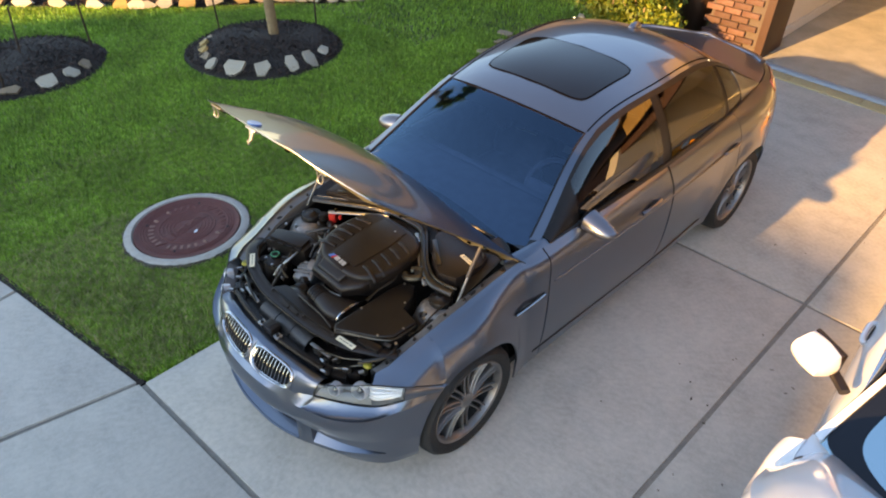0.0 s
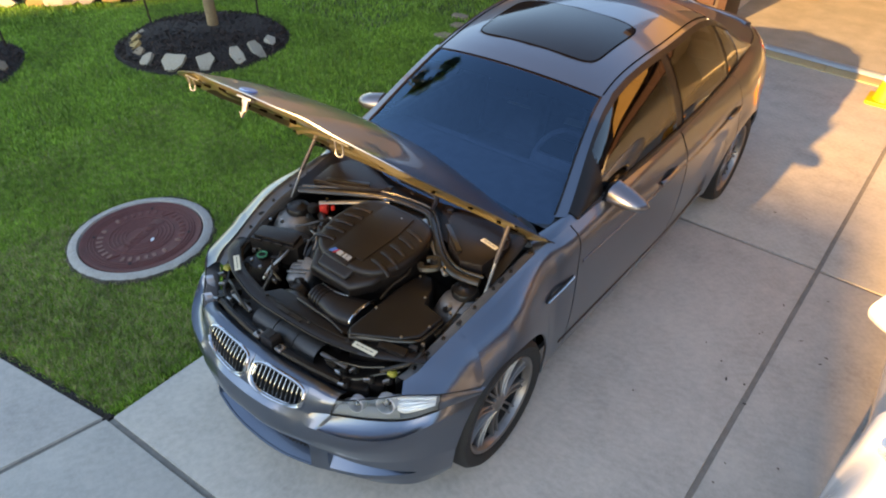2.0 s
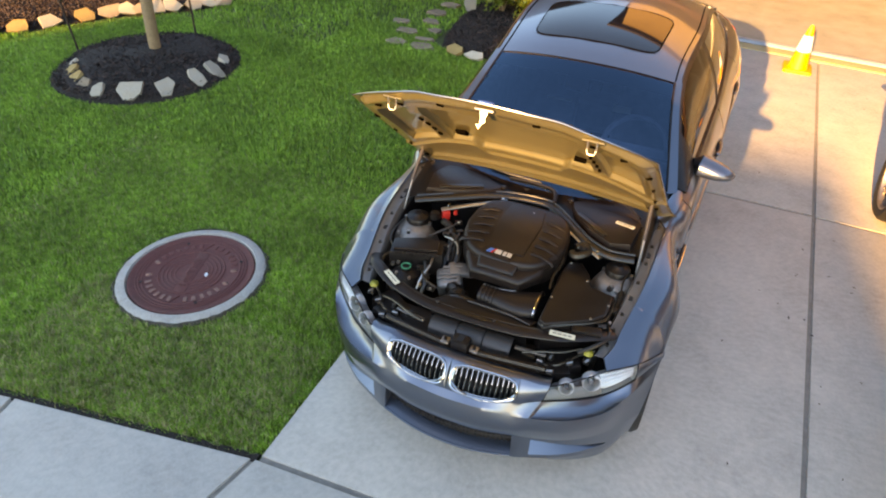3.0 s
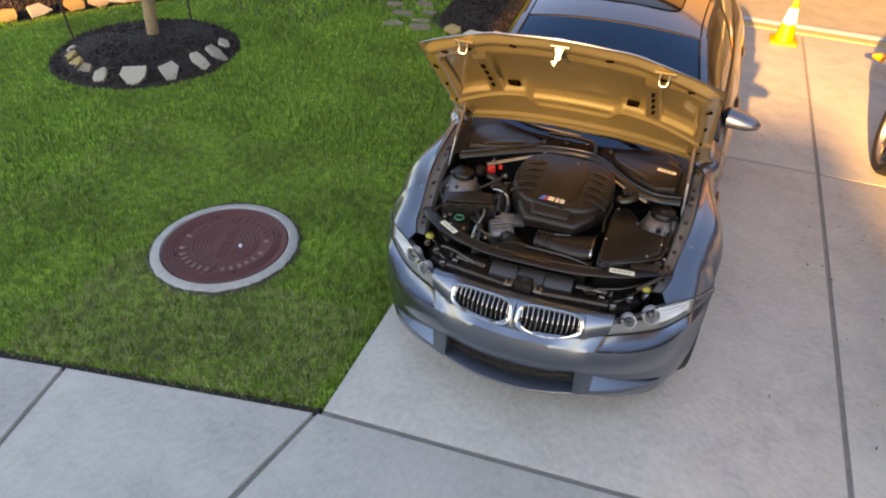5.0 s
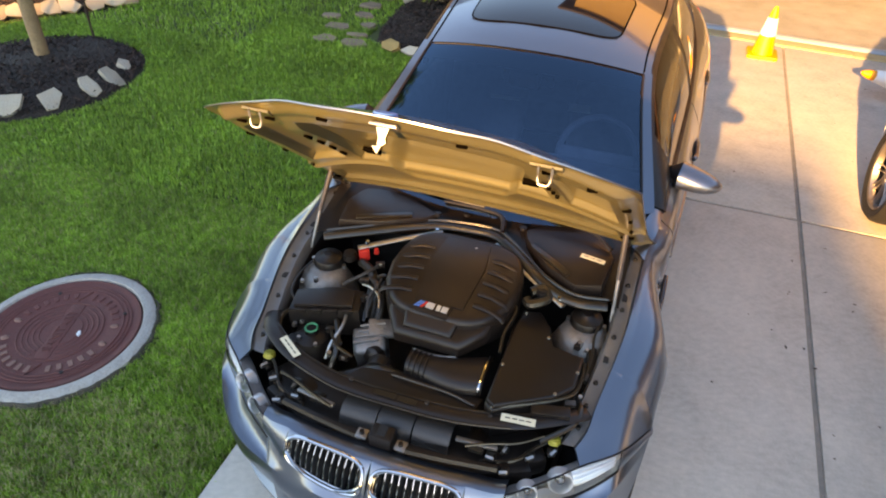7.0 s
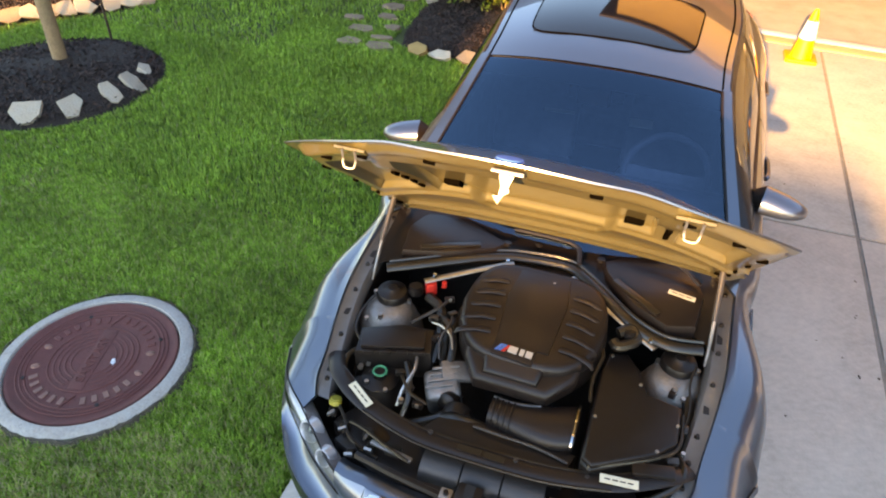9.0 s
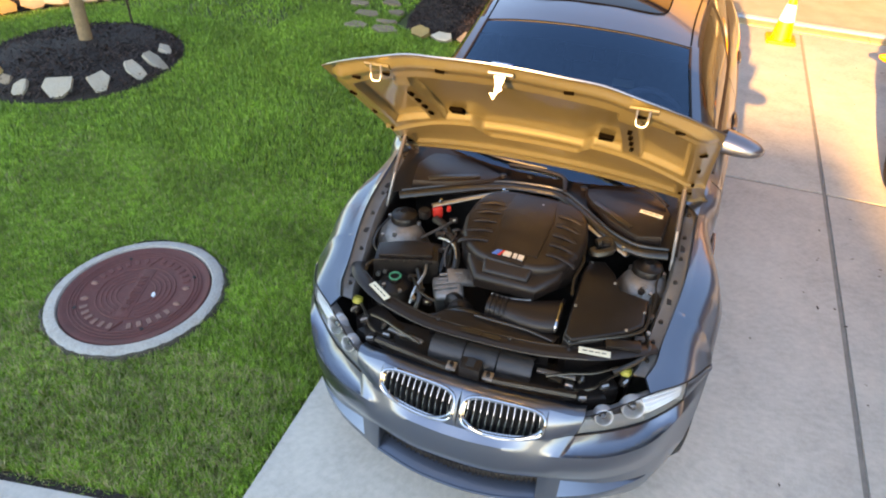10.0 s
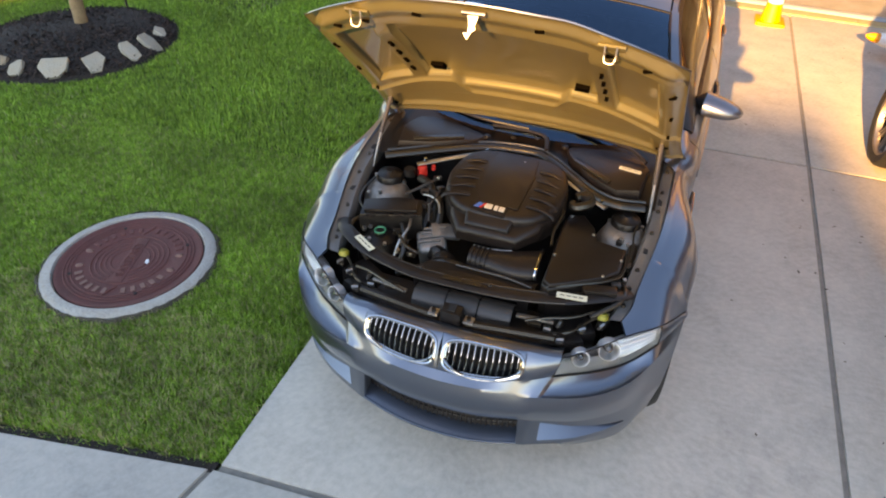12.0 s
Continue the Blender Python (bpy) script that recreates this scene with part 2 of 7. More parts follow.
def cyl(p, axis, r1, r2, depth, seg=24, bevel=0.0, bm=None, caps=True):
    bm = bm or bmesh.new()
    q = Vector(axis).to_track_quat("Z", "Y").to_matrix().to_4x4()
    r = bmesh.ops.create_cone(bm, cap_ends=caps, segments=seg, radius1=r1, radius2=r2, depth=depth, matrix=Matrix.Translation(p) @ q)
    if bevel:
        es = {e for v in r["verts"] for e in v.link_edges if sum(len(f.verts) > 4 for f in e.link_faces) == 1}
        bmesh.ops.bevel(bm, geom=list(es), offset=bevel, segments=2, affect="EDGES")
    return bm


def lathe(profile, axis="x", seg=48, bm=None):
    """Turn (radius, along) pairs about an axis through the origin."""
    bm = bm or bmesh.new()
    rings = []
    for r, a in profile:
        ring = []
        for i in range(seg):
            t = 2 * math.pi * i / seg
            c, s = r * math.cos(t), r * math.sin(t)
            ring.append(bm.verts.new({"x": (a, c, s), "y": (s, a, c), "z": (c, s, a)}[axis]))
        rings.append(ring)
    for p, q in zip(rings, rings[1:]):
        for i in range(seg):
            j = (i + 1) % seg
            bm.faces.new((p[i], p[j], q[j], q[i]))
    bmesh.ops.recalc_face_normals(bm, faces=bm.faces)
    return bm


def spline(pts, n):
    """n points along a smooth curve through pts."""
    p = np.array(pts, float)
    k = len(p)
    out = []
    for t in np.linspace(0, k - 1, n):
        i = min(int(t), k - 2)
        f = t - i
        a, b, c, d = p[max(i - 1, 0)], p[i], p[i + 1], p[min(i + 2, k - 1)]
        out.append(0.5 * (2 * b + (c - a) * f + (2 * a - 5 * b + 4 * c - d) * f * f + (3 * b - a - 3 * c + d) * f ** 3))
    return [Vector(v) for v in out]


def tube(pts, r, n=24, seg=8, bm=None, flat=1.0, up=(0, 0, 1), closed=False, r_end=None):
    """A round or flattened hose through pts."""
    bm = bm or bmesh.new()
    if closed:
        pts = list(pts) + [pts[0]]
    c = spline(pts, n)
    rings = []
    for i, p in enumerate(c):
        d = (c[min(i + 1, n - 1)] - c[max(i - 1, 0)]).normalized()
        s = d.cross(Vector(up))
        s = s.normalized() if s.length > 1e-5 else Vector((1, 0, 0))
        u = s.cross(d).normalized()
        rr = r if r_end is None else r + (r_end - r) * i / (n - 1)
        rings.append([bm.verts.new(p + s * rr * math.cos(a) + u * rr * flat * math.sin(a)) for a in [2 * math.pi * j / seg for j in range(seg)]])
    for p, q in zip(rings, rings[1:]):
        for j in range(seg):
            bm.faces.new((p[j], p[(j + 1) % seg], q[(j + 1) % seg], q[j]))
    bm.faces.new(rings[0][::-1])
    bm.faces.new(rings[-1])
    bmesh.ops.recalc_face_normals(bm, faces=bm.faces)
    return bm


def grid(fn, us, vs, bm=None, flip=False):
    """A sheet of quads over fn(u, v)."""
    bm = bm or bmesh.new()
    g = [[bm.verts.new(fn(u, v)) for v in vs] for u in us]
    for i in range(len(us) - 1):
        for j in range(len(vs) - 1):
            q = (g[i][j], g[i + 1][j], g[i + 1][j + 1], g[i][j + 1])
            bm.faces.new(q[::-1] if flip else q)
    return bm


def prism(outline, z0, z1, bevel=0.0, bm=None, seg=2):
    """An upright block over an outline of (x, y) points, bevelled round its top."""
    bm = bm or bmesh.new()
    lo = [bm.verts.new((x, y, z0)) for x, y in outline]
    hi = [bm.verts.new((x, y, z1)) for x, y in outline]
    n = len(outline)
    top = bm.faces.new(hi)
    bm.faces.new(lo[::-1])
    for i in range(n):
        bm.faces.new((lo[i], lo[(i + 1) % n], hi[(i + 1) % n], hi[i]))
    bmesh.ops.recalc_face_normals(bm, faces=bm.faces)
    if bevel:
        bmesh.ops.bevel(bm, geom=list(top.edges), offset=bevel, segments=seg, affect="EDGES", profile=0.6)
    return bm


def solid(ob, t, offset=-1.0):
    m = ob.modifiers.new("thickness", "SOLIDIFY")
    m.thickness, m.offset, m.use_even_offset = t, offset, False
    return ob


def move(bm, m):
    bmesh.ops.transform(bm, matrix=m, verts=bm.verts)
    return bm


def text_mesh(body, size, depth):
    """Raised lettering in the built-in font as a bmesh, centred."""
    c = bpy.data.curves.new("lettering", "FONT")
    c.body, c.size, c.extrude, c.align_x, c.align_y = body, size, depth, "CENTER", "CENTER"
    ob = new("lettering", c)
    dg = bpy.context.evaluated_depsgraph_get()
    me = bpy.data.meshes.new_from_object(ob.evaluated_get(dg))
    bm = bmesh.new()
    bm.from_mesh(me)
    bpy.data.objects.remove(ob)
    bpy.data.curves.remove(c)
    bpy.data.meshes.remove(me)
    return bm

# ---- ground, driveway, sidewalk ----
gb = bmesh.new()
bmesh.ops.create_grid(gb, x_segments=60, y_segments=60, size=400)
move(gb, Matrix.Translation((0, 0, -0.03)))
tagged(link("ground", gb, SOIL), "flat ground of dark soil under clipped green lawn", "ground", kind="structure")

driveway = thing("driveway", "pale grey broom-finished concrete driveway slabs", "driveway", kind="structure")
jb = prism([(-0.775, -3.6), (5.2, -3.6), (5.2, 5.95), (-0.775, 5.95)], -0.1, -0.012)
part("joint_filler", jb, JOINT, driveway, "dark recessed expansion joint")
# bare soil at the lawn's edge
part("lawn_edge", prism([(-0.79, -1.052), (-0.79, -1.005), (-5.6, -1.80), (-5.6, -1.85)], -0.06, -0.010, 0.004), MULCH, driveway, "dark bare soil along the lawn's edge")
sidewalk = thing("sidewalk", "pale grey concrete sidewalk slabs along the lawn", "sidewalk", kind="structure")
part("joint_filler", prism([(-7.0, -2.4), (-0.80, -1.05), (-0.9, -3.6), (-7, -4.2)], -0.1, -0.016), JOINT, sidewalk)


def slab(parent, outline):
    return part("slab", prism(outline, -0.09, 0.0, 0.007), CONC, parent)


slab(driveway, [(-0.775, -1.015), (1.545, -0.865), (1.615, 2.320), (-0.775, 2.317)])
slab(driveway, [(-0.775, 2.348), (1.615, 2.346), (1.675, 5.62), (-0.775, 5.78)])
slab(driveway, [(1.570, -0.862), (5.2, -0.63), (5.2, 2.246), (1.640, 2.313)])
slab(driveway, [(1.640, 2.340), (5.2, 2.277), (5.2, 5.42), (1.700, 5.615)])
slab(driveway, [(-0.79, -1.045), (1.53, -0.895), (1.48, -3.6), (-1.3, -3.6)])
slab(driveway, [(1.57, -0.892), (5.2, -0.66), (5.2, -3.6), (1.52, -3.6)])
slab(sidewalk, [(-0.815, -1.05), (-2.10, -1.265), (-1.80, -2.9), (-1.22, -2.9)])
slab(sidewalk, [(-2.125, -1.27), (-3.45, -1.52), (-3.05, -3.1), (-1.83, -2.91)])
slab(sidewalk, [(-3.475, -1.525), (-5.6, -2.0), (-5.2, -3.6), (-3.08, -3.11)])

# ---- the grey saloon ----
import functools
# Control curves round the body, from the nose's middle to the tail's middle.
BODY_B = [(0, -.725, .185), (.15, -.72, .185), (.30, -.70, .185), (.45, -.655, .19), (.60, -.56, .195), (.69, -.45, .20), (.73, -.36, .20), (.765, 0, .20), (.765, .38, .20), (.77, .62, .20), (.80, 1.7, .20), (.80, 2.38, .20), (.81, 2.76, .20), (.78, 3.12, .22), (.67, 3.38, .24), (.50, 3.54, .25), (0, 3.62, .25)]
BODY_M = [(0, -.765, .44), (.15, -.76, .44), (.30, -.74, .44), (.45, -.69, .44), (.61, -.595, .44), (.72, -.47, .44), (.765, -.36, .45), (.820, 0, .48), (.775, .38, .46), (.79, .62, .46), (.845, 1.7, .46), (.845, 2.38, .48), (.87, 2.76, .50), (.83, 3.12, .48), (.715, 3.40, .48), (.53, 3.58, .48), (0, 3.67, .48)]
BODY_U = [(0, -.730, .58), (.15, -.725, .58), (.30, -.705, .58), (.44, -.68, .545), (.60, -.59, .55), (.71, -.46, .575), (.757, -.35, .61), (.812, 0, .68), (.762, .38, .71), (.785, .62, .73), (.845, 1.7, .77), (.85, 2.38, .79), (.865, 2.76, .79), (.825, 3.12, .80), (.70, 3.40, .80), (.52, 3.58, .79), (0, 3.68, .78)]
BODY_S = [(0, -.692, .665), (.15, -.687, .665), (.30, -.662, .665), (.43, -.635, .60), (.575, -.53, .605), (.685, -.405, .645), (.705, -.285, .715), (.742, 0, .795), (.716, .38, .848), (.765, .62, .87), (.785, 1.7, .905), (.79, 2.38, .93), (.795, 2.76, .945), (.75, 3.12, .955), (.65, 3.36, .96), (.49, 3.52, .96), (0, 3.62, .97)]
BODY_T = [(0, -.655, .695), (.15, -.65, .695), (.30, -.62, .695), (.42, -.575, .675), (.525, -.48, .69), (.585, -.37, .725), (.60, -.27, .76), (.64, 0, .846), (.655, .38, .895), (.69, .62, .925), (.735, 1.7, .945), (.725, 2.38, .97), (.69, 2.76, .985), (.65, 3.12, 1.0), (.58, 3.32, 1.005), (.45, 3.47, 1.01), (0, 3.56, 1.02)]
CURVES = [np.array(c, float) for c in (BODY_B, BODY_M, BODY_U, BODY_S, BODY_T)]
TUCK = np.array([1, 1, 1, 1, .995, .985] + [.967] * 8 + [.98, 1, 1])
for c, k in zip(CURVES, (1, 1, 1, 0.75, 0)):
    c[:, 0] *= 1 - (1 - TUCK) * k
WB, HUBZ, ARCH = 2.761, 0.319, 0.355


def step_(x, e0, e1):
    t = min(1, max(0, (x - e0) / (e1 - e0)))
    return t * t * (3 - 2 * t)


def crom(p, t):
    k = len(p)
    i = min(max(int(t), 0), k - 2)
    f = t - i
    a = p[i - 1] if i > 0 else 2 * p[0] - p[1]
    b, c = p[i], p[i + 1]
    d = p[i + 2] if i + 2 < k else 2 * p[k - 1] - p[k - 2]
    return 0.5 * (2 * b + (c - a) * f + (2 * a - 5 * b + 4 * c - d) * f * f + (3 * b - a - 3 * c + d) * f ** 3)


def mirror_ends(c):
    """Carry a curve over both middles, so that it crosses them squarely."""
    flip = np.array((-1, 1, 1))
    return np.vstack([c[1] * flip, c, c[-2] * flip])


CURVES = [mirror_ends(c) for c in CURVES]


@functools.lru_cache(None)
def section(u):
    return np.array([crom(c, u + 1) for c in CURVES])


def skin(u, v, side=1):
    """A point of the body's side: u round the plan (0 nose, 16 tail), v up the section (0 sill, 4 top edge)."""
    sec = section(u)
    p = crom(sec, v)
    if 1 < v < 3 and u < 7:
        i = 1 if v < 2 else 2
        w = (1 - (v - 2) ** 2) * min(1, max(0, u - 2.4)) * min(1, 7 - u)
        p = p * (1 - w) + (sec[i] + (sec[i + 1] - sec[i]) * (v - i)) * w
    x = p[0]
    if 5 < u < 14.5 and v < 3.6:
        # flared arches
        fade = min(1, (3.6 - v) / 0.8)
        for h, f in ((0, 0.021), (WB, 0.018)):
            x += f * fade * math.exp(-((math.hypot(p[1] - h, p[2] - HUBZ) - ARCH) / 0.075) ** 2) * (step_(p[1], -0.26, 0.16) if h == 0 else 1)
        swell = math.exp(-((p[1] - 0.04) / 0.25) ** 2) * math.exp(-((v - 2.75) / 0.55) ** 2) * step_(p[1], -0.26, 0.16)
        x += 0.020 * swell
        p = p + np.array((0, 0, 0.016 * swell))
    return Vector((max(x, 0.0) * side, p[1], p[2]))


@functools.lru_cache(None)
def arch_v(u):
    """The lowest v that clears the wheel arch."""
    y = skin(u, 1.0).y
    if min(abs(y - h) for h in (0, WB)) > ARCH + 0.12:
        return 0.0
    lo = None
    for v in np.linspace(3.4, 0, 60):
        p = skin(u, v)
        if min(math.hypot(p.y - h, p.z - HUBZ) for h in (0, WB)) < ARCH:
            lo = v
            break
    if lo is None:
        return 0.0
    a, b = lo, lo + 3.4 / 59
    for _ in range(20):
        m = (a + b) / 2
        p = skin(u, m)
        if min(math.hypot(p.y - h, p.z - HUBZ) for h in (0, WB)) < ARCH:
            a = m
        else:
            b = m
    return b


@functools.lru_cache(None)
def u_at(y):
    """The u of the body's flank at that y."""
    a, b = 5.0, 14.0
    for _ in range(40):
        m = (a + b) / 2
        if skin(m, 1.0).y < y:
            a = m
        else:
            b = m
    return a


def columns(u0, u1, step=0.1):
    us = set(np.linspace(u0, u1, max(4, int((u1 - u0) / step))))
    for h in (0, WB):
        for s in np.linspace(-1, 1, 41):
            y = h + ARCH * 1.0 * math.sin(s * math.pi / 2)
            for e in (-0.002, 0.002) if abs(s) == 1 else (0,):
                u = u_at(y + e * (1 if s > 0 else -1))
                if u0 < u < u1:
                    us.add(u)
    return sorted(us)


def panel(name, u0, u1, side, parent, v0=0.0, v1=4.0, nv=22, label="", material=None, v0f=None, v1f=None):
    us = sorted({*columns(u0, u1), *[k for k in (6.6185, 6.6215) if v0f and u0 < k < u1]})
    rows = np.linspace(0, 1, nv)

    def at(u, w):
        lo = max(v0f(u) if v0f else v0, arch_v(u))
        hi = v1f(u) if v1f else v1
        return skin(u, lo + (hi - lo) * w, side)

    ob = part(name, grid(at, us, rows, flip=side < 0), material or PAINT, parent, label, 60)
    return solid(ob, 0.012)


def normal_at(u, v, side=1):
    a = skin(u + 0.02, v, 1) - skin(u - 0.02, v, 1)
    b = skin(u, v + 0.02, 1) - skin(u, v - 0.02, 1)
    n = a.cross(b).normalized()
    return Vector((n.x * side, n.y, n.z))


def on_skin(u, v, side, lift=0.0):
    return skin(u, v, side) + normal_at(u, v, side) * lift


# The nose: rows from the lower lip to the bonnet's shut line, each from the middle to the wheel arch.
NOSE = [np.array(r, float) for r in (
    [(0, -.665, .175), (.15, -.66, .175), (.29, -.635, .18), (.36, -.615, .178), (.50, -.565, .172), (.62, -.490, .172), (.68, -.42, .175), (.725, -.318, .18)],
    [(0, -.736, .226), (.15, -.730, .236), (.30, -.699, .252), (.36, -.672, .246), (.50, -.600, .235), (.612, -.510, .228), (.692, -.420, .226), (.743, -.328, .23)],
    [(0, -.724, .375), (.15, -.718, .379), (.295, -.692, .39), (.36, -.672, .385), (.50, -.610, .37), (.617, -.520, .36), (.702, -.418, .36), (.763, -.335, .37)],
    [(0, -.764, .455), (.15, -.757, .455), (.30, -.720, .46), (.36, -.697, .465), (.50, -.642, .462), (.624, -.540, .460), (.710, -.412, .475), (.775, -.300, .49)],
    [(0, -.748, .545), (.15, -.740, .549), (.28, -.706, .535), (.350, -.694, .534), (.503, -.634, .531), (.628, -.533, .535), (.716, -.400, .572), (.783, -.243, .583)],
    [(0, -.722, .568), (.15, -.714, .571), (.29, -.680, .580), (.382, -.630, .584), (.511, -.546, .569), (.613, -.458, .560), (.707, -.372, .610), (.787, -.213, .613)],
    [(0, -.650, .680), (.15, -.645, .678), (.29, -.632, .678), (.402, -.606, .664), (.511, -.519, .670), (.595, -.448, .686), (.703, -.352, .683), (.789, -.188, .636)],
)]
NOSE = [np.vstack([r[1] * np.array((-1, 1, 1)), r]) for r in NOSE]


@functools.lru_cache(None)
def nose_rows(u):
    return [crom(r, u + 1) for r in NOSE]


def nose(u, w, side=1):
    """A point of the front: u from the middle (0) to the wheel arch (7), w from the lower lip (0) to the shut line (6)."""
    r = nose_rows(u)
    i = min(int(w), 5)
    f = w - i
    p = r[i] + (r[i + 1] - r[i]) * f
    if i in (2, 3):
        t = (w - 2) / 2
        q = r[2] * (1 - t) ** 2 + (2 * r[3] - (r[2] + r[4]) / 2) * 2 * t * (1 - t) + r[4] * t * t
        p = p * 0.3 + q * 0.7
    if i == 4 and u > 3:
        p = p - np.array((0, 0, 0.016)) * step_(u, 3.0, 3.10) * (1 - step_(u, 5.2, 6.0)) * math.sin(f * math.pi) ** 0.8
    if i == 5:
        p = p + np.array((0.004, -0.010, 0.006)) * 4 * f * (1 - f)
    return Vector((max(p[0], 0.0) * side, p[1], p[2]))


def nose_normal(u, w, side=1):
    e = 0.02
    w0, w1 = (max(math.floor(w), w - e), min(math.floor(w) + 1, w + e)) if w < 6 else (6 - e, 6)
    a = nose(min(7, u + e), w) - nose(max(0, u - e), w)
    b = nose(u, w1) - nose(u, w0)
    n = a.cross(b).normalized()
    return Vector((n.x * side, n.y, n.z))


def on_nose(u, w, side, lift=0.0):
    return nose(u, w, side) + nose_normal(u, w, side) * lift


MOUTH = (2.02, 1.06, 1.98)
DUCT = (3.12, 5.55)


def duct_w(u):
    """Lower and upper edge of the side duct, which narrows outwards."""
    t = (u - DUCT[0]) / (DUCT[1] - DUCT[0])
    return 1.16 + 0.10 * t, 1.92 - 0.62 * t ** 1.4


def duct_row(u, w):
    """Bend the rows between 1 and 2 so that they follow the duct's edges."""
    if not (DUCT[0] <= u <= DUCT[1] and 1 < w < 2):
        return w
    lo, hi = duct_w(u)
    if w < 1.3:
        return 1 + (lo - 1) * (w - 1) / 0.3
    if w > 1.7:
        return hi + (2 - hi) * (w - 1.7) / 0.3
    return lo + (hi - lo) * (w - 1.3) / 0.4


def open_front(u, w):
    """Where the front bumper is pierced: mouth, side ducts, kidney grilles, headlights."""
    return (u < MOUTH[0] and MOUTH[1] < w < MOUTH[2]) or (DUCT[0] < u < DUCT[1] and 1.3 < w < 1.7) or (u < 2.0 and w > 5) or (3.0 < u < 6.0 and w > 5)


def bumper(parent, material, pierced=True):
    bm = bmesh.new()
    us = sorted({*np.linspace(0, 7, 85).round(4), MOUTH[0], *DUCT, 3.02, 3.05, 3.08, 3.11})
    ws = sorted({*np.linspace(0, 1, 5), *np.linspace(1, 2, 11).round(4), MOUTH[1], MOUTH[2], *np.linspace(2, 4, 17), *np.linspace(4, 5, 6), *np.linspace(5, 6, 9)})
    for side in (1, -1):
        g = [[bm.verts.new(nose(u, duct_row(u, w), side)) for w in ws] for u in us]
        for i in range(len(us) - 1):
            for j in range(len(ws) - 1):
                if not open_front((us[i] + us[i + 1]) / 2, (ws[j] + ws[j + 1]) / 2) or not pierced:
                    q = (g[i][j], g[i + 1][j], g[i + 1][j + 1], g[i][j + 1])
                    bm.faces.new(q[::-1] if side < 0 else q)
    bmesh.ops.remove_doubles(bm, verts=bm.verts, dist=0.0004)
    return solid(part("front_bumper", bm, material, parent, "", 27), 0.010)


U_SEAM = u_at(-0.188)


def fender(u, w, side):
    """The front wing, from the lamp and bumper seam or the arch up to the bonnet's edge."""
    if u < U_SEAM:
        t = (u - 4.6) / (U_SEAM - 4.6)
        v0 = 3.9 + (arch_v(U_SEAM) - 3.9) * t
        low = nose(4.95 + 2.05 * t, 6, 1)
    else:
        v0 = arch_v(u)
        low = skin(u, v0)
    gap = low - skin(u, v0)
    if u >= U_SEAM:
        gap = (nose(7, 6) - skin(U_SEAM, arch_v(U_SEAM))) * math.exp(-(u - U_SEAM) / 0.22)
        gap.z = gap.y = 0
    p = skin(u, v0 + (4 - v0) * w) + gap * (1 - w) ** 1.6
    return Vector((p.x * side, p.y, p.z))


car = thing("saloon_car", "grey metallic four-door saloon with its bonnet propped open", "car", (0.02, 0, 0))


def flanks(parent, material):
    for side in (1, -1):
        us = sorted({*columns(4.6, 8.93), U_SEAM - 0.002, U_SEAM})
        solid(part("front_fender", grid(lambda u, w: fender(u, w, side), us, np.linspace(0, 1, 26), flip=side < 0), material, parent, "", 60), 0.010)
        panel("front_door", 8.945, 9.985, side, parent, material=material)
        panel("rear_door", 10.0, 11.35, side, parent, material=material)
        panel("rear_quarter", 11.365, 13.9, side, parent, material=material)
        panel("rear_bumper", 13.915, 16, side, parent, 0, 2.6, material=material)
        panel("tail_panel", 13.915, 16, side, parent, 2.62, 4.0, material=material)


bumper(car, PAINT)
flanks(car, PAINT)


# Roof: across a from -1 to 1, along b from the windscreen's foot (0) to the rear glass's foot (5).
ROOF_C = np.array([(.40, .935), (1.09, 1.325), (1.80, 1.425), (2.42, 1.385), (3.02, 1.10), (3.12, 1.06)])
ROOF_E = np.array([(.655, .60, .935), (.525, 1.16, 1.262), (.545, 1.80, 1.345), (.535, 2.42, 1.305), (.60, 2.98, 1.045), (.62, 3.10, 1.01)])


def shell(a, b, wide=1.0):
    c, e = crom(ROOF_C, b), crom(ROOF_E, b)
    e = e * np.array((wide, 1, 1))
    q = abs(a) ** 2.2
    return Vector((e[0] * a, c[0] + (e[1] - c[0]) * q, c[1] + (e[2] - c[1]) * q))


def shell_patch(name, a0, a1, b0, b1, material, lift=0.0, parent=None, label="", t=0.01, na=24, nb=24, wide=1.0):
    ob = part(name, grid(lambda u, v: shell(u, v, wide) + Vector((0, 0, lift)), np.linspace(a0, a1, na), np.linspace(b0, b1, nb)), material, parent or car, label, 60)
    return solid(ob, t) if t else ob


shell_patch("windscreen", -0.93, 0.93, -0.05, 0.97, GLASSW, label="windscreen with sky blue tinted into its glass and sheen", t=0)
shell_patch("shade_band", -0.925, 0.925, 0.84, 0.972, BLACK, -0.006, label="dark shade band along the windscreen's top", t=0)
shell_patch("roof", -1, 1, 0.99, 3.0, PAINT, t=0.003)
shell_patch("rear_window", -0.93, 0.93, 3.04, 4.0, GLASS, t=0)
for s in (1, -1):
    shell_patch("a_pillar", 0.93 * s, 1.0 * s, 0.0, 1.0, PAINT, 0.006, na=3, t=0.004)
    shell_patch("c_pillar", 0.94 * s, 1.0 * s, 3.0, 4.2, PAINT, 0.003, na=3)


def rail(b, side, wide=1.0):
    return shell(side, b, wide)


def belt(y, side):
    u = u_at(y)
    return skin(u, 4.0, side)


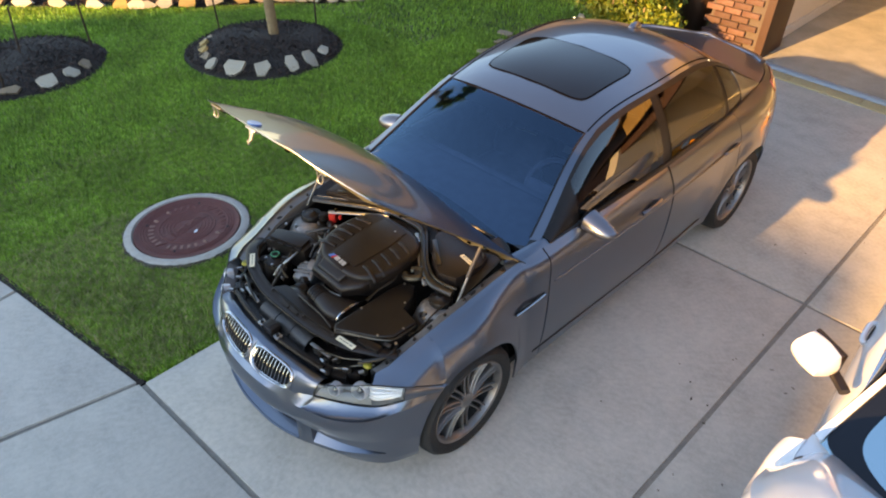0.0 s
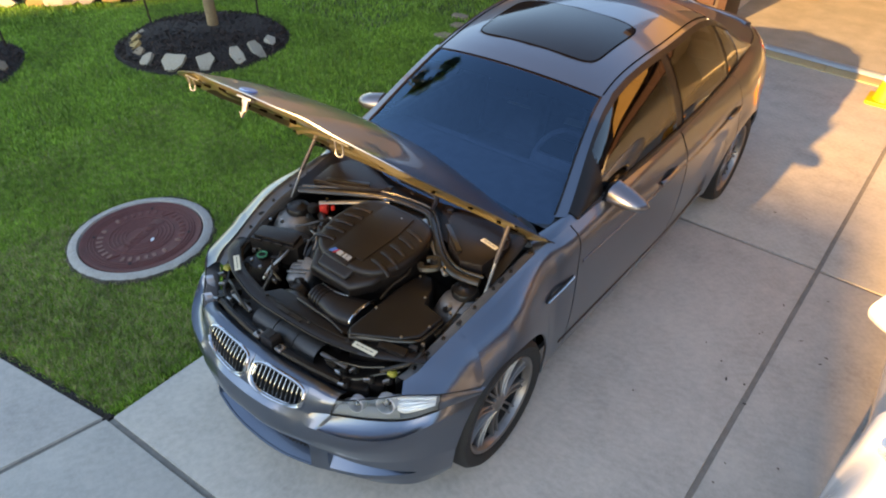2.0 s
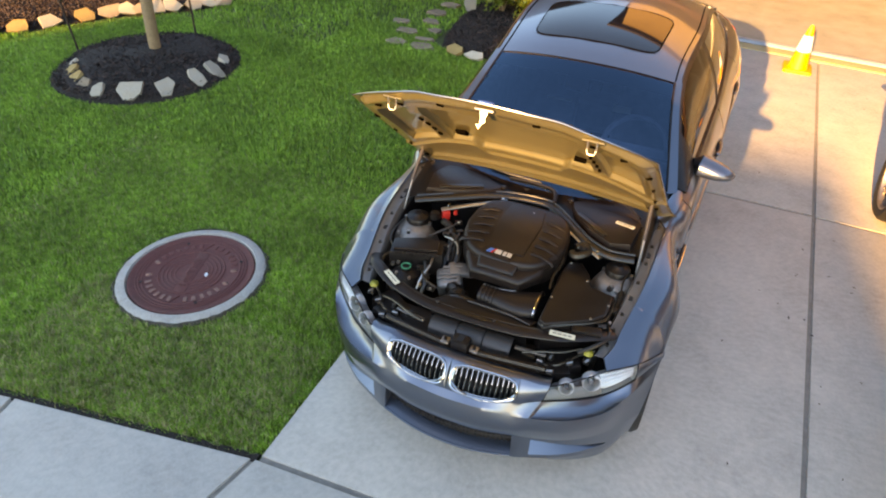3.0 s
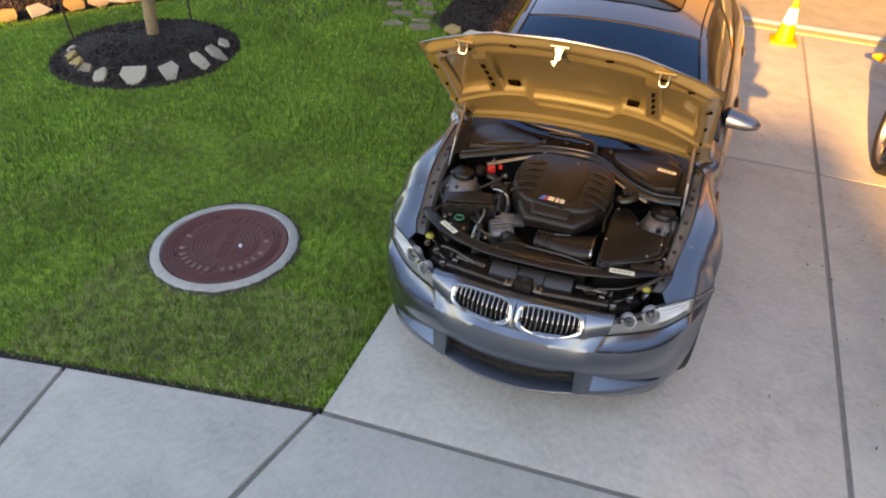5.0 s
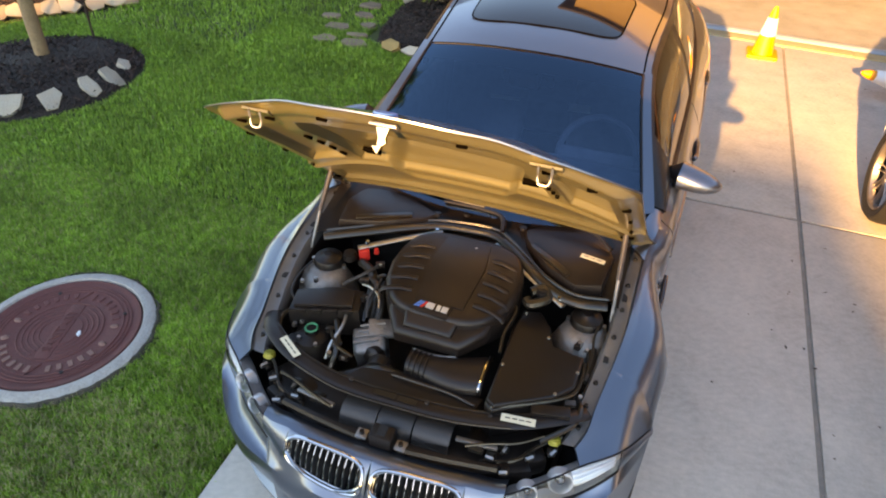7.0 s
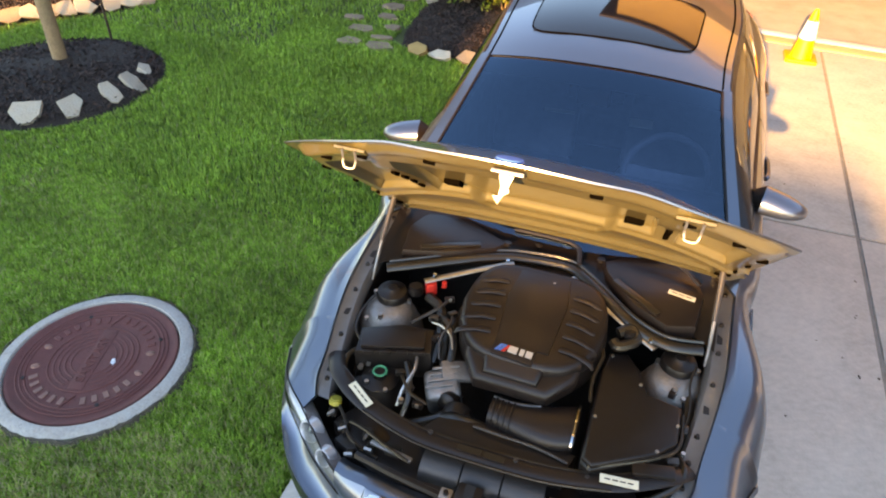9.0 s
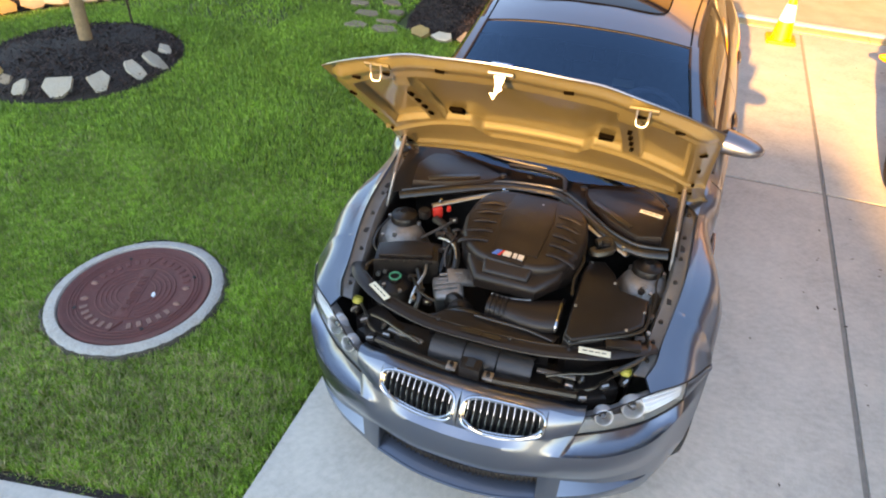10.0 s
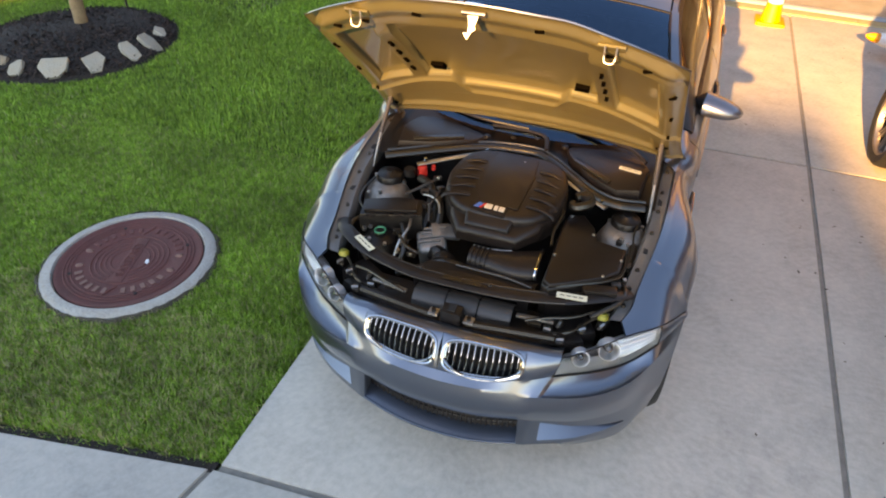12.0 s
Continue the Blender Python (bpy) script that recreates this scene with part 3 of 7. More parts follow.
def side_glass(name, y0, y1, b0, b1, material, side, inset=0.0, t=0.0, low=0.0, high=1.0, parent=None, wide=1.0):
    def at(u, v):
        y = y0 + (y1 - y0) * u
        p, q = belt(y, side), rail(b0 + (b1 - b0) * u, side, wide)
        w = low + (high - low) * v
        r = p.lerp(q, w)
        r.x += side * (0.03 * 4 * w * (1 - w) - inset)
        return r
    ob = part(name, grid(at, np.linspace(0, 1, 20), np.linspace(0, 1, 10), flip=side < 0), material, parent or car, "", 60)
    return solid(ob, t) if t else ob


for s in (1, -1):
    side_glass("door_window", 0.86, 1.66, 0.55, 1.78, GLASS, s, 0.008)
    side_glass("door_window", 1.75, 2.45, 1.9, 3.0, GLASS, s, 0.008)
    side_glass("quarter_window", 2.50, 2.72, 3.06, 3.45, GLASS, s, 0.008)
    side_glass("b_pillar", 1.64, 1.77, 1.74, 1.94, BLACK, s, 0.012, 0.02)
    side_glass("window_bar", 2.44, 2.51, 2.98, 3.08, BLACK, s, 0.012, 0.02)
    side_glass("c_pillar_side", 2.72, 3.05, 3.42, 4.0, PAINT, s, 0.004, 0.02)
    side_glass("mirror_base", 0.64, 0.87, 0.05, 0.57, BLACK, s, 0.008, 0.01)
    for k, lo, hi in ((0, -0.01, 0.05), (1, 0.95, 1.02)):
        side_glass("window_trim", 0.64, 2.98, 0.05, 3.95, BLACK, s, -0.003, 0.012, lo, hi)

# boot lid
def deck(u, a):
    """The boot lid, from wing to wing."""
    p = skin(u, 4.0)
    return Vector((p.x * a * 0.985, p.y, p.z + 0.022 * (1 - abs(a) ** 2.4)))


solid(part("boot_lid", grid(deck, np.linspace(12.75, 15.98, 30), np.linspace(-1, 1, 25)), PAINT, car, "", 60), 0.004)

# sunroof
solid(part("sunroof", grid(lambda a, b: shell(0.675 * a * (1 - 0.035 * abs(b) ** 8), 1.60 + 0.352 * b * (1 - 0.05 * abs(a) ** 8)) + Vector((0, 0, 0.0035)), np.linspace(-1, 1, 33), np.linspace(-1, 1, 25)), ROOFG, car, "dark glass sunroof", 60), 0.002)


# ---- wheels ----
def wheel(parent, y, side):
    hub = new("wheel")
    hub.parent = parent
    hub.matrix_local = pose((0.660 if y < 1 else 0.712) * side, y, HUBZ, 0, 0, 0 if side > 0 else 180)
    prof = [(0.225, -0.10), (0.25, -0.118), (0.290, -0.122), (0.310, -0.10), (0.317, -0.06), (0.319, 0), (0.317, 0.06), (0.310, 0.10), (0.290, 0.122), (0.25, 0.118), (0.238, 0.108), (0.233, 0.09), (0.225, -0.10)]
    part("tyre", lathe(prof, "x", 64), RUBBER, hub)
    rim = part("rim", lathe([(0.232, 0.090), (0.241, 0.106), (0.236, 0.112), (0.226, 0.106), (0.219, 0.085), (0.218, 0.07)], "x", 64), RIM, hub)
    part("rim_barrel", lathe([(0.219, 0.075), (0.212, 0.0), (0.214, -0.09), (0.225, -0.10)], "x", 48), VOID, hub)
    for i in range(10):
        for s in (-1, 1):
            a = 2 * math.pi * (i + 0.5) / 10
            def at(t, w):
                r = 0.036 + 0.187 * t
                ang = a + s * (0.013 + 0.004 * t) / r
                tt = 0.0060 - 0.0010 * t
                x = 0.088 - 0.012 * math.sin(t * math.pi) - 0.004 * t
                pts = [(-tt, -0.03), (-tt, 0.0), (-tt * 0.5, 0.006), (tt * 0.5, 0.006), (tt, 0.0), (tt, -0.03)]
                o, d = pts[w]
                return Vector((x + d, r * math.cos(ang) - o * math.sin(ang), r * math.sin(ang) + o * math.cos(ang)))
            b = bmesh.new()
            g = [[b.verts.new(at(t, w)) for w in range(6)] for t in np.linspace(0, 1, 7)]
            for p, q in zip(g, g[1:]):
                for j in range(5):
                    b.faces.new((p[j], p[j + 1], q[j + 1], q[j]))
            bmesh.ops.recalc_face_normals(b, faces=b.faces)
            part("spoke", b, RIM, hub)
    part("hub_cap", lathe([(0.0, 0.100), (0.026, 0.100), (0.032, 0.096), (0.046, 0.088), (0.050, 0.07), (0.050, 0.03)], "x", 32), RIM, hub)
    part("brake_disc", lathe([(0.06, 0.01), (0.175, 0.01), (0.175, -0.018), (0.06, -0.018)], "x", 40), VOID, hub)
    part("brake_caliper", move(box(-0.05, 0.03, 0.08, 0.19, -0.09, 0.09, 0.02), pose(0, 0, 0, 20, 0, 0)), BLACK, hub)
    return hub


for s in (1, -1):
    for y in (0, WB):
        wheel(car, y, s)
    for y in (0, WB):
        b = lathe([(0.342, 0.045), (0.34, -0.2), (0.0, -0.2)], "x", 40)
        bmesh.ops.bisect_plane(b, geom=b.verts[:] + b.edges[:] + b.faces[:], plane_co=(0, 0, -0.10), plane_no=(0, 0, 1), clear_inner=True)
        move(b, pose(0.683 * s, y, HUBZ, 0, 0, 0 if s > 0 else 180))
        part("wheel_well", b, VOID, car)
part("underbody", prism([(-0.35, -0.55), (0.35, -0.55), (0.66, -0.35), (0.68, 3.4), (-0.68, 3.4), (-0.66, -0.35)], 0.17, 0.22), VOID, car)

# ---- front of the saloon: grilles, lamps, ducts ----
def ring_on_nose(cu, cw, ru, rw, side, lift, n=56, power=3.6):
    out = []
    for i in range(n):
        t = 2 * math.pi * i / n
        c, s = math.cos(t), math.sin(t)
        a = math.copysign(abs(c) ** (2 / power), c)
        b = math.copysign(abs(s) ** (2 / power), s)
        out.append(on_nose(min(7, max(0.0, cu + ru * a)), min(6, cw + rw * b), side, lift))
    return out


def band(rings, bm=None, flip=False):
    """Closed rings of points joined one to the next."""
    bm = bm or bmesh.new()
    vs = [[bm.verts.new(p) for p in r] for r in rings]
    n = len(vs[0])
    for p, q in zip(vs, vs[1:]):
        for i in range(n):
            f = (p[i], p[(i + 1) % n], q[(i + 1) % n], q[i])
            bm.faces.new(f[::-1] if flip else f)
    return bm


def loop_tube(pts, r, bm=None, seg=8):
    """A closed ring of round section through pts."""
    bm = bm or bmesh.new()
    n, rings = len(pts), []
    mid = sum(pts, Vector()) / n
    for i, p in enumerate(pts):
        d = (pts[(i + 1) % n] - pts[i - 1]).normalized()
        o = (p - mid)
        o = (o - d * o.dot(d)).normalized()
        u = d.cross(o)
        rings.append([bm.verts.new(p + o * r * math.cos(a) + u * r * math.sin(a)) for a in [2 * math.pi * j / seg for j in range(seg)]])
    for i in range(n):
        p, q = rings[i], rings[(i + 1) % n]
        for j in range(seg):
            bm.faces.new((p[j], p[(j + 1) % seg], q[(j + 1) % seg], q[j]))
    bmesh.ops.recalc_face_normals(bm, faces=bm.faces)
    return bm


for s in (1, -1):
    kid = new("kidney_grille")
    kid.parent = car
    kid["label"] = "kidney grille with bright chrome surround and black slats"
    cu, cw, ru, rw = 1.0, 5.49, 0.93, 0.455
    rim = ring_on_nose(cu, cw, ru, rw, s, 0.002)
    frame_b = band([ring_on_nose(1.0, 5.5, 1.0, 0.5, s, 0.0, power=60), ring_on_nose(1.0, 5.495, 0.965, 0.478, s, 0.004, power=5), rim])
    bmesh.ops.recalc_face_normals(frame_b, faces=frame_b.faces)
    part("grille_frame", frame_b, PAINT, kid, "", 60)
    well = band([rim, ring_on_nose(cu, cw, ru * 0.985, rw * 0.97, s, -0.040)])
    well.faces.new([well.verts.new(p) for p in ring_on_nose(cu, cw, ru * 0.985, rw * 0.97, s, -0.040)])
    part("grille_well", well, VOID, kid)
    part("chrome_surround", loop_tube(ring_on_nose(cu, cw, ru, rw, s, 0.004), 0.0068), CHROME, kid)
    part("inner_bezel", loop_tube(ring_on_nose(cu, cw, ru * 0.955, rw * 0.925, s, -0.004), 0.0042), CHROME, kid)
    lower = [on_nose(cu + ru * 1.0 * math.cos(t), max(5.0, cw + rw * 1.04 * math.sin(t)), s, 0.004) for t in np.linspace(math.pi * 1.06, math.pi * 1.94, 9)]
    part("lower_chrome", tube(lower, 0.0065, 30, 8, flat=0.7), CHROME, kid)
    for k in range(12):
        u = cu - ru * 0.87 + ru * 1.74 * k / 11
        h = rw * 0.93 * (1 - abs((u - cu) / ru) ** 3.6) ** (1 / 3.6)
        blade = bmesh.new()
        edge = [[blade.verts.new(on_nose(u + d, cw + h * f, s, l)) for d, l in ((-0.022, -0.032), (-0.018, -0.006), (0.0, -0.001), (0.018, -0.006), (0.022, -0.032))] for f in (-1, -0.5, 0, 0.5, 1)]
        for p, q in zip(edge, edge[1:]):
            for i in range(4):
                blade.faces.new((p[i], p[i + 1], q[i + 1], q[i]))
        bmesh.ops.recalc_face_normals(blade, faces=blade.faces)
        part("slat", blade, SLAT, kid)
        part("slat_edge", tube([on_nose(u, cw + h * f, s, 0.0) for f in (-0.75, 0.1, 0.97)], 0.0016, 7, 5, up=(1, 0, 0)), CHROME, kid)

    lamp = new("headlight")
    lamp.parent = car
    lamp["label"] = "clear headlight with twin round lamps and white corner reflector"
    us, ws = np.linspace(3.02, 5.98, 44), np.linspace(5.02, 5.98, 14)
    part("lens", grid(lambda u, w: on_nose(u, w, s, 0.001), us, ws, flip=s < 0), LENS, lamp).visible_shadow = False
    part("housing", grid(lambda u, w: on_nose(u, w, s, -0.004 - 0.060 * (1 - abs(2 * (w - 5.5) / 0.96) ** 4) * step_(u, 3.0, 3.4) * (1 - step_(u, 5.8, 5.98))), us, ws, flip=s < 0), LAMPG, lamp, "grey lamp housing")
    part("lamp_seal", loop_tube([on_nose(u, 5.015, s, 0.002) for u in np.linspace(3.02, 5.98, 30)] + [on_nose(u, 5.985, s, 0.002) for u in np.linspace(5.98, 3.02, 30)], 0.0028, seg=6), BLACK, lamp)
    part("corner_reflector", grid(lambda u, w: on_nose(u, w, s, -0.016 - 0.004 * math.cos(w * 34) - 0.016 * (1 - step_(u, 4.60, 5.05))), np.linspace(4.62, 5.93, 22), np.linspace(5.14, 5.93, 40), flip=s < 0), LAMPW, lamp, "white corner reflector")
    part("brow", grid(lambda u, w: on_nose(u, 5.80 + 0.18 * w, s, -0.030 + 0.028 * w), np.linspace(3.06, 4.8, 24), np.linspace(0, 1, 4), flip=s < 0), LAMPW, lamp, "bright upper trim of the lamp")
    part("lamp_shelf", grid(lambda u, w: on_nose(u, 5.06 + 0.34 * w, s, -0.006 - 0.026 * w), np.linspace(3.1, 4.85, 24), np.linspace(0, 1, 6), flip=s < 0), LAMPG, lamp)
    for u, w, r in ((3.62, 5.70, 0.027), (4.48, 5.66, 0.034)):
        p = on_nose(u, w, s, -0.026)
        d = nose_normal(u, w, s).lerp(Vector((0, -1, 0.25)), 0.55).normalized()
        q = Matrix.Translation(p) @ d.to_track_quat("Z", "Y").to_matrix().to_4x4()
        part("lamp_bowl", move(lathe([(r * 0.45, -0.022), (r * 0.78, 0.0), (r * 0.96, 0.020), (r * 1.0, 0.022), (r * 1.13, 0.021), (r * 1.15, 0.008), (r * 1.15, -0.01)], "z", 32), q), LAMPC, lamp)
        part("halo_ring", move(loop_tube([Vector((r * 1.06 * math.cos(t), r * 1.06 * math.sin(t), 0.0225)) for t in np.linspace(0, 2 * math.pi, 32, endpoint=False)], 0.0014, seg=6), q), LAMPC, lamp)
        part("lamp_bulb", move(lathe([(0.001, 0.018), (r * 0.34, 0.013), (r * 0.52, -0.004), (r * 0.5, -0.02)], "z", 24), q), LENSB, lamp)

    part("wing_seam", tube([nose(u, 6, s) + Vector((0.002 * s, -0.002, 0.001)) for u in np.linspace(5.95, 6.9, 9)], 0.0024, 30, 6), VOID, car)

    # mouth: a sloping painted floor behind the lip, a dark mesh above it
    inward = Vector((0, 0.062, 0))
    us = np.linspace(0, MOUTH[0], 24)

    def mouth_floor(u, t):
        return nose(u, MOUTH[1], s) + inward * t + Vector((0, 0, 0.022 * t))

    part("mouth_floor", grid(mouth_floor, us, np.linspace(0, 1, 5), flip=s < 0), PAINT, car)
    part("mouth_lip", tube([nose(u, MOUTH[1], s) + Vector((0, -0.001, 0.001)) for u in np.linspace(0, MOUTH[0], 15)], 0.0055, 40, 8), PAINT, car)
    part("mouth_roof", grid(lambda u, t: nose(u, MOUTH[2], s) + inward * t, us, np.linspace(0, 1, 4), flip=s > 0), DUCTG, car)
    part("mouth_back", grid(lambda u, t: mouth_floor(u, 1).lerp(nose(u, MOUTH[2], s) + inward, t), us, np.linspace(0, 1, 5), flip=s < 0), VOID, car)
    part("mouth_cheek", grid(lambda f, t: mouth_floor(MOUTH[0], t).lerp(nose(MOUTH[0], MOUTH[2], s) + inward * t, f), np.linspace(0, 1, 6), np.linspace(0, 1, 5), flip=s > 0), DUCTG, car)
    for k in range(16):
        u = 0.07 + 1.86 * k / 15
        a, b = mouth_floor(u, 0.93), nose(u, MOUTH[2], s) + inward * 0.93
        part("mouth_rib", tube([a, (a + b) / 2, b], 0.0035, 4, 5, up=(1, 0, 0)), BLACK, car)
    for f in (0.25, 0.5, 0.75):
        part("mouth_rail", tube([mouth_floor(u, 0.94).lerp(nose(u, MOUTH[2], s) + inward * 0.94, f) for u in np.linspace(0.0, 2.0, 9)], 0.003, 20, 5), BLACK, car)

    # side duct: a bright ledge that runs out to nothing
    us = np.linspace(*DUCT, 24)

    def duct_up(u):
        return Vector((0, 0, 0.050 * (1 - (u - DUCT[0]) / (DUCT[1] - DUCT[0])) ** 1.2))

    def duct_in(u):
        return Vector((-0.012 * s, 0.042 * (1 - (u - DUCT[0]) / (DUCT[1] - DUCT[0])) + 0.006, 0.0))

    part("duct_floor", grid(lambda u, t: nose(u, duct_w(u)[0], s) + (duct_in(u) + duct_up(u)) * t, us, np.linspace(0, 1, 4), flip=s < 0), PAINT, car)
    part("duct_roof", grid(lambda u, t: nose(u, duct_w(u)[1], s) + duct_in(u) * t, us, np.linspace(0, 1, 4), flip=s > 0), PAINT, car)
    part("duct_back", grid(lambda u, t: (nose(u, duct_w(u)[0], s) + duct_up(u)).lerp(nose(u, duct_w(u)[1], s), t) + duct_in(u), us, np.linspace(0, 1, 4), flip=s < 0), PAINT, car)
    part("duct_cheek", grid(lambda f, t: (nose(DUCT[0], duct_w(DUCT[0])[0], s) + Vector((0, 0, 0.050 * t))).lerp(nose(DUCT[0], duct_w(DUCT[0])[1], s), f) + duct_in(DUCT[0]) * t, np.linspace(0, 1, 4), np.linspace(0, 1, 4), flip=s < 0), PAINT, car)

    # flank: gill, handles, mirror, tail lamp, side skirt
    def flank(y, z):
        u = u_at(y)
        lo, hi = 0.3, 3.6
        for _ in range(24):
            m = (lo + hi) / 2
            lo, hi = (m, hi) if skin(u, m, s).z < z else (lo, m)
        return on_skin(u, lo, s, 0.0)
    g0, g1 = flank(0.33, 0.677), flank(0.545, 0.690)
    out = Vector((s, 0, 0))
    part("side_gill", tube([g0 + out * 0.001, (g0 + g1) / 2 + out * 0.002, g1 + out * 0.001], 0.0078, 12, 8, flat=0.9, up=(1, 0, 0)), BLACK, car)
    part("gill_blade", tube([g0 + out * 0.010, (g0 + g1) / 2 + out * 0.012, g1 + out * 0.009], 0.0050, 12, 6, up=(1, 0, 0)), CHROME, car, "thin chrome blade")
    for y in (1.47, 2.42):
        h = flank(y, 0.80)
        part("door_handle", tube([h + Vector((s * 0.000, -0.10, -0.004)), h + Vector((s * 0.010, -0.07, 0)), h + Vector((s * 0.011, 0.05, 0.003)), h + Vector((s * 0.000, 0.09, 0.004))], 0.012, 16, 8), PAINT, car)
        b = bmesh.new()
        bmesh.ops.create_uvsphere(b, u_segments=16, v_segments=8, radius=1, matrix=Matrix.Translation(h) @ Matrix.Diagonal((0.004, 0.07, 0.028, 1)))
        part("handle_cup", b, VOID, car)
    # crease along the doors
    part("body_crease", tube([flank(y, z) for y, z in ((0.62, 0.735), (1.2, 0.755), (1.9, 0.78), (2.5, 0.80), (3.0, 0.81))], 0.006, 60, 6), PAINT, car)
    part("side_skirt", tube([flank(y, z) for y, z in ((0.52, 0.215), (1.0, 0.21), (1.8, 0.21), (2.30, 0.22))], 0.006, 40, 8), BLACK, car)
    mir = new("wing_mirror")
    mir.parent = car
    mir["label"] = "grey wing mirror on a black stalk"
    mp = pose(0.735 * s, 0.94, 0.940, 0, 0, -11 * s)

    def mirror_at(t, k, grow=1.0):
        """Section of the teardrop shell: t from the door (0) to the tip (1), k round it."""
        h = (0.062 * (1 - 0.25 * t) * math.sqrt(max(0.0, 1 - t ** 3.2)) + 0.001) * grow
        d = (0.085 * math.sqrt(max(0.0, 1 - t ** 2.6)) + 0.001) * grow
        c, z = math.cos(k), math.sin(k)
        return Vector((s * 0.172 * t, (-d * c if c > 0 else -0.018 * c), h * math.copysign(abs(z) ** 0.8, z) * (1 if z > 0 else 0.72) - 0.012 * t))

    ring = np.linspace(0, 2 * math.pi, 29)
    shell_b = grid(lambda t, k: mirror_at(t, k), 1 - np.linspace(1, 0, 18) ** 2, ring)
    bmesh.ops.remove_doubles(shell_b, verts=shell_b.verts, dist=0.0005)
    bmesh.ops.recalc_face_normals(shell_b, faces=shell_b.faces)
    part("mirror_shell", move(shell_b, mp), PAINT, mir, "", 60)
    part("mirror_cap", move(grid(lambda t, k: Vector((-0.060 * s * (1 - t), 0, -0.012 * (1 - t))) + mirror_at(0, k, 0.45 + 0.55 * t) * (1 if t < 1 else 1.0), np.linspace(0, 1, 5), ring), mp), BLACK, mir, "black inner part of the mirror")
    part("mirror_stalk", tube([(0.665 * s, 0.86, 0.935), (0.70 * s, 0.90, 0.932), (0.74 * s, 0.94, 0.930)], 0.030, 10, 8, flat=0.55), BLACK, mir)
    part("mirror_glass", move(grid(lambda t, k: mirror_at(0.04 + 0.86 * t, math.pi / 2 + 0.15 + (math.pi - 0.3) * k, 0.93) + Vector((0, 0.003, 0)), np.linspace(0, 1, 10), np.linspace(0, 1, 8)), mp), MIRRORG, mir)
    tl = solid(part("tail_lamp", grid(lambda u, v: on_skin(u, v, s, 0.004), np.linspace(13.25, 14.75, 16), np.linspace(2.68, 3.45, 8), flip=s < 0), TAIL, car, "red tail lamp"), 0.003)

# boot lip
part("boot_spoiler", tube([deck(u, a) + Vector((0, 0.004, 0.010)) for u, a in ((14.5, -0.99), (15.0, -0.99), (15.4, -0.99), (15.75, -0.98), (15.97, 0), (15.75, 0.98), (15.4, 0.99), (15.0, 0.99), (14.5, 0.99))], 0.024, 60, 8, flat=0.55), PAINT, car)
b = bmesh.new()
bmesh.ops.create_uvsphere(b, u_segments=16, v_segments=8, radius=1, matrix=Matrix.Translation((0, 2.36, 1.40)) @ Matrix.Diagonal((0.03, 0.07, 0.035, 1)))
part("roof_aerial", b, PAINT, car)
part("sunroof_gap", loop_tube([shell(0.682 * math.copysign(abs(math.cos(t)) ** 0.25, math.cos(t)), 1.60 + 0.360 * math.copysign(abs(math.sin(t)) ** 0.25, math.sin(t))) + Vector((0, 0, 0.002)) for t in np.linspace(0, 2 * math.pi, 60, endpoint=False)], 0.0040), CAVITY, car)
for s in (1, -1):
    part("boot_gap", tube([deck(u, 0.995 * s) + Vector((0, 0, 0.001)) for u in np.linspace(12.8, 14.4, 12)], 0.003, 30, 6), VOID, car)
    part("roof_channel", tube([shell(0.93 * s, b_) + Vector((0, 0, 0.001)) for b_ in np.linspace(1.0, 3.0, 12)], 0.004, 40, 6), CAVITY, car)
    part("windscreen_seal", tube([shell(0.93 * s, b_) + Vector((0, 0, 0.003)) for b_ in np.linspace(0.02, 0.98, 8)], 0.006, 24, 6), BLACK, car)
part("windscreen_top_seal", tube([shell(a, 0.985) + Vector((0, -0.001, 0.001)) for a in np.linspace(-0.96, 0.96, 13)], 0.0035, 50, 6, flat=0.7), CAVITY, car)
part("windscreen_top_band", grid(lambda a, b_: shell(a, b_) + Vector((0, 0, -0.004)), np.linspace(-0.95, 0.95, 20), np.linspace(0.90, 0.985, 4)), BLACK, car)

# ---- cabin ----
part("cabin_floor", box(-0.62, 0.62, 0.7, 2.9, 0.25, 0.34, 0.03), VOID, car)
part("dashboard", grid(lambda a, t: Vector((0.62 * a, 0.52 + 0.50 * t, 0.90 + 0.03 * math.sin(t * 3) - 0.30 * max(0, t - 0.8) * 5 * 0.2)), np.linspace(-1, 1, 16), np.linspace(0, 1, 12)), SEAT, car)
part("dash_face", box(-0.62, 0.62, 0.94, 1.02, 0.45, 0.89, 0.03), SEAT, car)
for x in (-0.36, 0.36):
    st = new("front_seat")
    st.parent = car
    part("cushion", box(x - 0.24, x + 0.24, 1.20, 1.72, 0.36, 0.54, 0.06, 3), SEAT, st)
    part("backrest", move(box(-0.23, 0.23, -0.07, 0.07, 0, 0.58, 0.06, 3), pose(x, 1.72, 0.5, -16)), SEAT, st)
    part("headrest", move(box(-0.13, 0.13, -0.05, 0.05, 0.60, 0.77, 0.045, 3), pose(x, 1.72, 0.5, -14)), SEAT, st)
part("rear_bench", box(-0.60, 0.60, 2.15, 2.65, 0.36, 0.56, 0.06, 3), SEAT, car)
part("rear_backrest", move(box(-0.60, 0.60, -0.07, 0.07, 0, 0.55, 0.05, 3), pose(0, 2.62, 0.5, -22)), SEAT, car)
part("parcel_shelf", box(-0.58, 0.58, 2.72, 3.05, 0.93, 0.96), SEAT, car)
